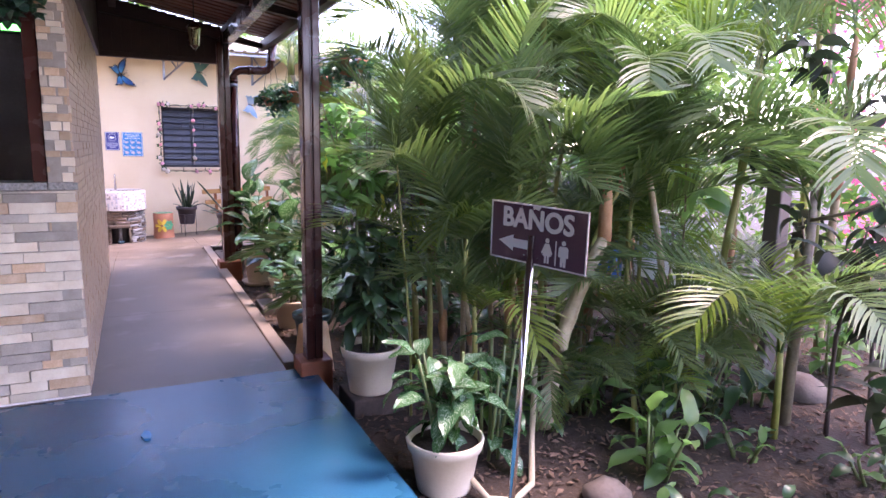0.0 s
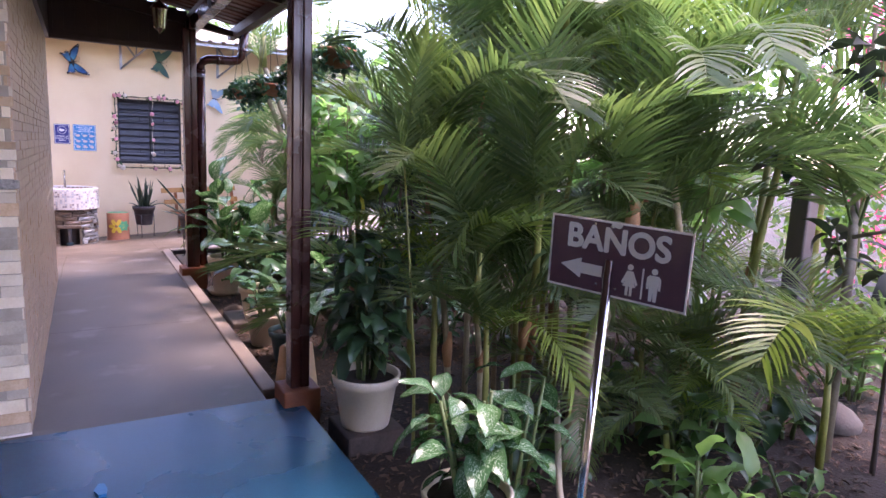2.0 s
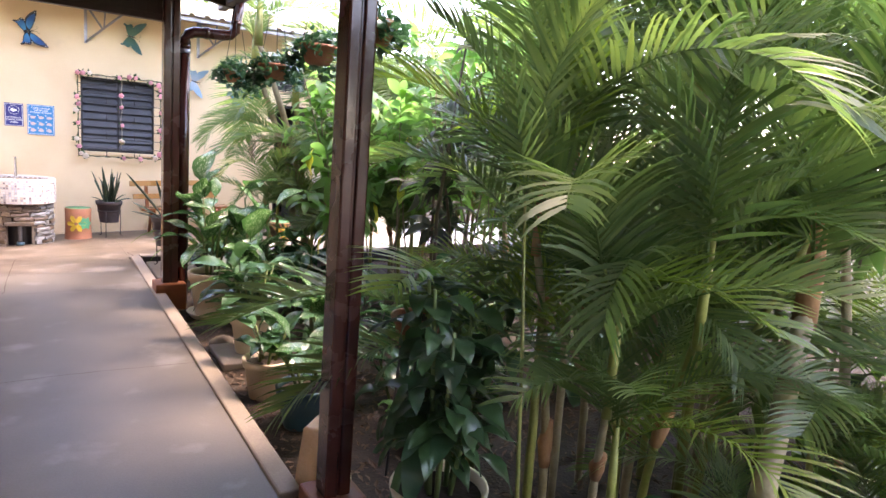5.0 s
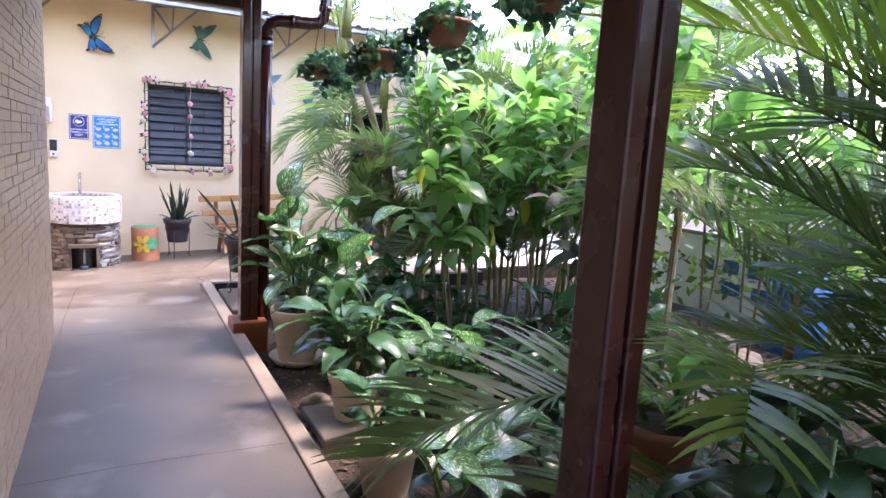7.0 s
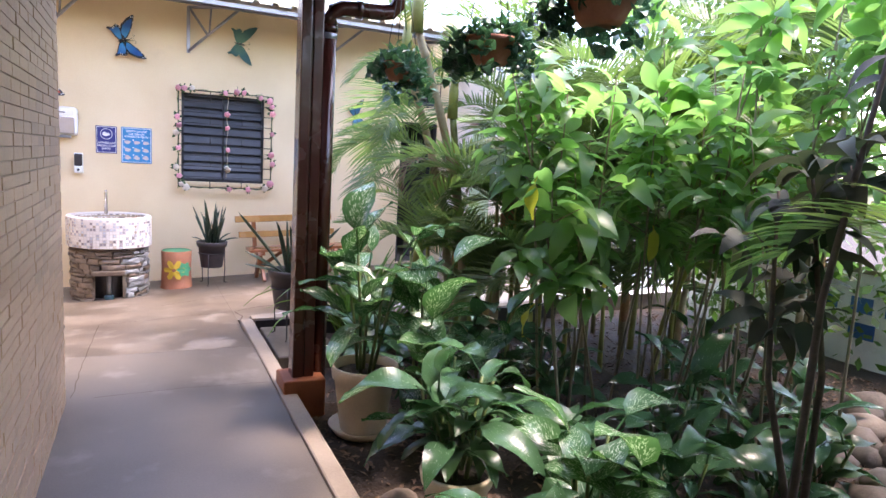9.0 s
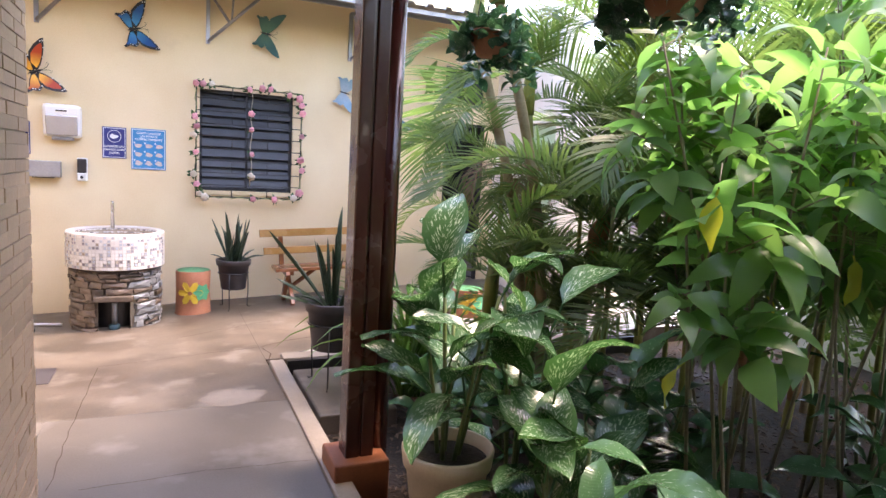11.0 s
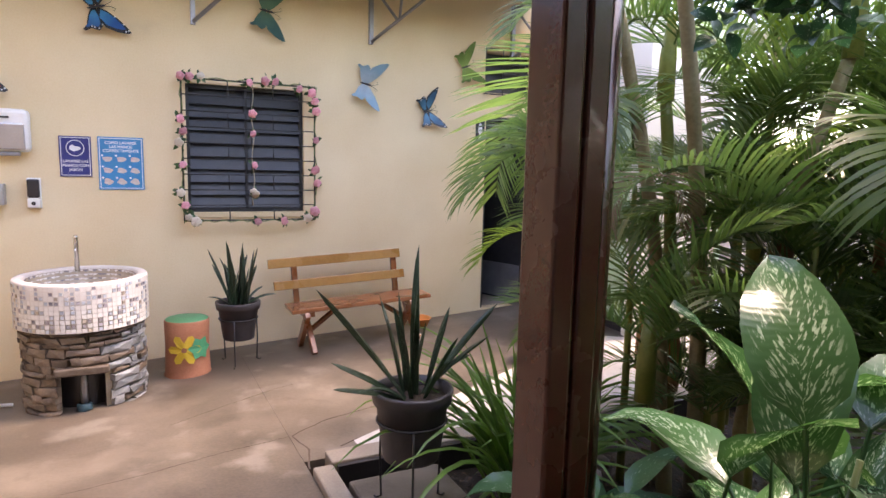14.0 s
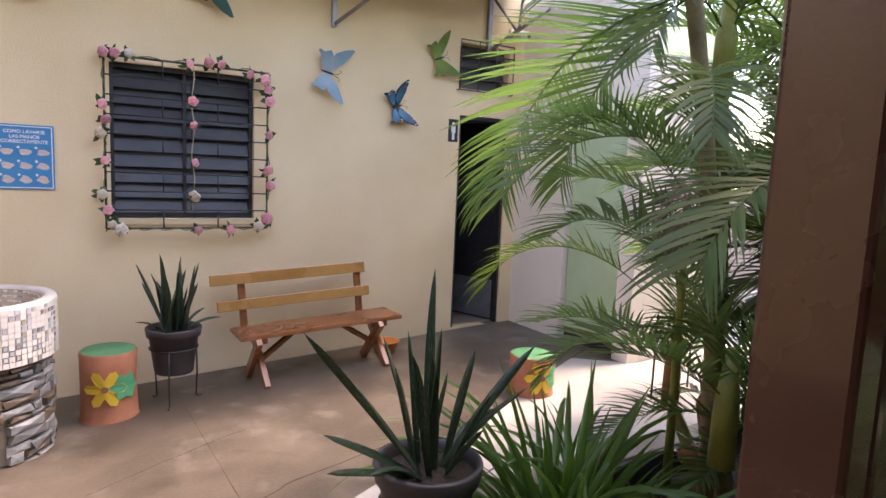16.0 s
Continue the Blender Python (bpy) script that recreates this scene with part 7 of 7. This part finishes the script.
# ---- distance: hedges, flowering bushes, far trees, boundary wall ----
def leaf_mass(name, label, centres, n, size, material, seed, category="hedge"):
    """Loose leaves gathered in uneven clumps, with gaps between."""
    r = np.random.RandomState(seed)
    v, f = [], []
    for cx_, cy_, cz_, sx, sy, sz, share in centres:
        m = int(n * share)
        sub = r.normal(size=(max(3, m // 60), 3)) * (sx, sy, sz) * 0.6 + (cx_, cy_, cz_)
        for k in range(m):
            c = sub[r.randint(len(sub))] + r.normal(size=3) * 0.22
            if c[2] < SOIL:
                continue
            a, b = r.normal(size=3), r.normal(size=3)
            a /= np.linalg.norm(a)
            b -= a * (a @ b)
            b /= np.linalg.norm(b)
            s = size * r.uniform(0.6, 1.3)
            n0 = len(v)
            v += [tuple(c), tuple(c + a * s * 0.5 + b * s * 0.25), tuple(c + a * s), tuple(c + a * s * 0.5 - b * s * 0.25)]
            f += [(n0, n0 + 1, n0 + 2), (n0, n0 + 2, n0 + 3)]
    return tagged(new(name, raw_mesh(name, v, f, material, None, False)), label, category, "", "stuff")


leaf_mass("hedge", "loose green hedge along the garden's far side", [(7.2, y, 0.5, 0.7, 1.0, 0.8, 0.06) for y in (-3, -1, 1, 3)] + [(7.2, y, 1.0, 0.7, 1.0, 1.1, 0.05) for y in (5, 7, 9)] + [(7.8, y, 3.0, 0.8, 1.2, 1.1, 0.03) for y in (6, 8)] + [(6.6, 9.0, 3.4, 0.6, 0.9, 0.7, 0.10), (9.6, 13.6, 4.6, 1.0, 1.2, 0.9, 0.07), (6.6, 9.2, 2.6, 0.5, 0.7, 0.7, 0.06), (6.1, 9.4, 2.3, 0.5, 0.5, 0.9, 0.14), (6.0, 9.0, 1.2, 0.5, 0.6, 0.7, 0.10)], 20000, 0.14, M["hedge"], 3)
leaf_mass("bougainvillea", "bougainvillea in pink flower at the far side", [(6.6, 1.2, 1.5, 0.5, 0.8, 0.5, 0.3), (6.8, 2.8, 1.0, 0.4, 0.6, 0.5, 0.2), (7.0, 0.0, 2.6, 0.6, 1.2, 0.5, 0.5), (6.2, 2.6, 1.6, 0.4, 0.5, 0.5, 0.3), (6.0, 1.6, 2.2, 0.4, 0.5, 0.4, 0.3), (6.5, 3.2, 3.0, 0.5, 0.7, 0.4, 0.3)], 3000, 0.07, M["bougain"], 4, "flowering bush")
leaf_mass("far_woods", "tall leafy trees beyond the garden", [(12, y, 3.5, 1.8, 2.4, 2.4, 0.1) for y in (4, 7, 10)] + [(2, 19, 5, 3, 1.5, 2.0, 0.1)], 16000, 0.28, M["hedge"], 5, "trees")

drum = thing("plastic_drum", "bright blue plastic drum at the garden's far side", "drum", (6.4, 6.9, -0.22))
part("shell", lathe([(0.24, 0.0), (0.28, 0.02), (0.28, 0.28), (0.295, 0.30), (0.295, 0.33), (0.28, 0.35), (0.28, 0.62), (0.295, 0.64), (0.295, 0.67), (0.28, 0.69), (0.27, 0.88), (0.22, 0.90)], 30), M["drum_blue"], drum)
part("lid", lathe([(0.001, 0.90), (0.21, 0.90), (0.225, 0.905), (0.22, 0.895)], 30), M["drum_blue"], drum)

# low painted wall beyond the shrubs
low_wall = thing("boundary_wall", "low white painted wall with faded blue lettering", "wall", (6.95, 7.9, SOIL - 0.1), "", "structure")
part("wall_body", box(0.0, -2.4, -0.3, 0.12, 2.4, 1.02, 0.01), M["white"], low_wall)
part("coping", box(-0.02, -2.42, 1.021, 0.14, 2.42, 1.07, 0.008), M["kerb"], low_wall, "cement coping")
for k, (a, w, z) in enumerate(((-1.3, 0.16, 0.62), (-1.06, 0.2, 0.62), (-0.78, 0.14, 0.62), (-0.5, 0.18, 0.62), (-0.2, 0.18, 0.62), (0.1, 0.22, 0.62), (0.45, 0.16, 0.62), (-1.2, 0.3, 0.36), (-0.75, 0.24, 0.36), (-0.4, 0.3, 0.36), (0.05, 0.26, 0.36))):
    part("letter_bar", box(-0.004, a, z, -0.0005, a + w, z + 0.16), M["drum_blue"], low_wall, "faded blue painted bar")

# ---- stone cladding, single pieces last ----
def cladding(parent, along, u0, u1, z0, z1, seed, place, keep, lengths=(0.15, 0.34), rows=(0.052, 0.074), palette=("stone", "stone_pale", "stone_grey"), depths=(0.010, 0.014, 0.018, 0.024)):
    """Ledger stones in uneven courses; place(u, z) sets a stone's corner; kept ones are pieces, the rest are joined."""
    r = random.Random(seed)
    shapes = {}
    rest_v, rest_f = {}, {}
    z = z0
    while z < z1 - 0.008:
        h = min(r.uniform(*rows), z1 - z)
        u = u0 - r.uniform(0, 0.1)
        while u < u1 - 0.004:
            w = r.uniform(*lengths)
            a, b = max(u, u0), min(u + w, u1)
            u += w
            if b - a < 0.01:
                continue
            d = r.choice(depths)
            t_ = r.random()
            mn = palette[0] if t_ < 0.27 else palette[1] if t_ < 0.80 else palette[2]
            m = place(a, z)
            if keep(a, z):
                key = (mn, round((b - a) * 50), round(h * 200), d)
                if key not in shapes:
                    w_, h_ = key[1] / 50 - 0.003, key[2] / 200 - 0.002
                    shapes[key] = mesh_of(box(0.001, -d, 0.001, max(0.008, w_), 0.0, max(0.008, h_), 0.002), "stone", M[mn])
                piece("stone", shapes[key], m, parent)
            else:
                v, f = rest_v.setdefault(mn, []), rest_f.setdefault(mn, [])
                n0 = len(v)
                w_, h_ = b - a - 0.003, h - 0.002
                for x_, y_, z_ in ((0, 0, 0), (w_, 0, 0), (w_, 0, h_), (0, 0, h_), (0.002, -d, 0.002), (w_ - 0.002, -d, 0.002), (w_ - 0.002, -d, h_ - 0.002), (0.002, -d, h_ - 0.002)):
                    v.append(tuple(m @ Vector((x_, y_, z_))))
                f += [(n0 + 4, n0 + 5, n0 + 6, n0 + 7), (n0, n0 + 1, n0 + 5, n0 + 4), (n0 + 1, n0 + 2, n0 + 6, n0 + 5), (n0 + 2, n0 + 3, n0 + 7, n0 + 6), (n0 + 3, n0, n0 + 4, n0 + 7)]
        z += h
    for mn in rest_v:
        o = tagged(new("stones", raw_mesh("stones", rest_v[mn], rest_f[mn], M[mn], None, False)), "", "", "", "stuff")
        o.parent = parent


clad_s = tagged(new("wall_cladding_south"), "cream and brown ledger stone cladding on the half wall", "wall", "", "structure")
cladding(clad_s, "x", -1.6, -0.001, 0.0, 1.33, 5, lambda u, z: Matrix.Translation((u, CORR_Y0 + 0.012, z)), lambda u, z: u > -0.75)
clad_p = tagged(new("wall_cladding_pillar"), "cream and brown ledger stone cladding on the pillar", "wall", "", "structure")
cladding(clad_p, "x", -0.147, -0.001, 1.38, 2.66, 6, lambda u, z: Matrix.Translation((u, CORR_Y0 + 0.012, z)), lambda u, z: True, (0.05, 0.13), (0.036, 0.066), ("stone", "stone_pale", "stone"))
clad_c = tagged(new("wall_cladding_walkway"), "tan ledger stone cladding along the walkway wall", "wall", "", "structure")
cladding(clad_c, "y", CORR_Y0 + 0.002, CORR_Y1 - 0.012, 0.0, 2.66, 7, lambda u, z: Matrix.Translation((-0.012, u, z)) @ Matrix.Rotation(radians(90), 4, "Z"), lambda u, z: u > 7.6 and 0.3 < z < 1.9, (0.19, 0.205), (0.052, 0.053), ("stone_tan",) * 3, (0.009, 0.011, 0.012))
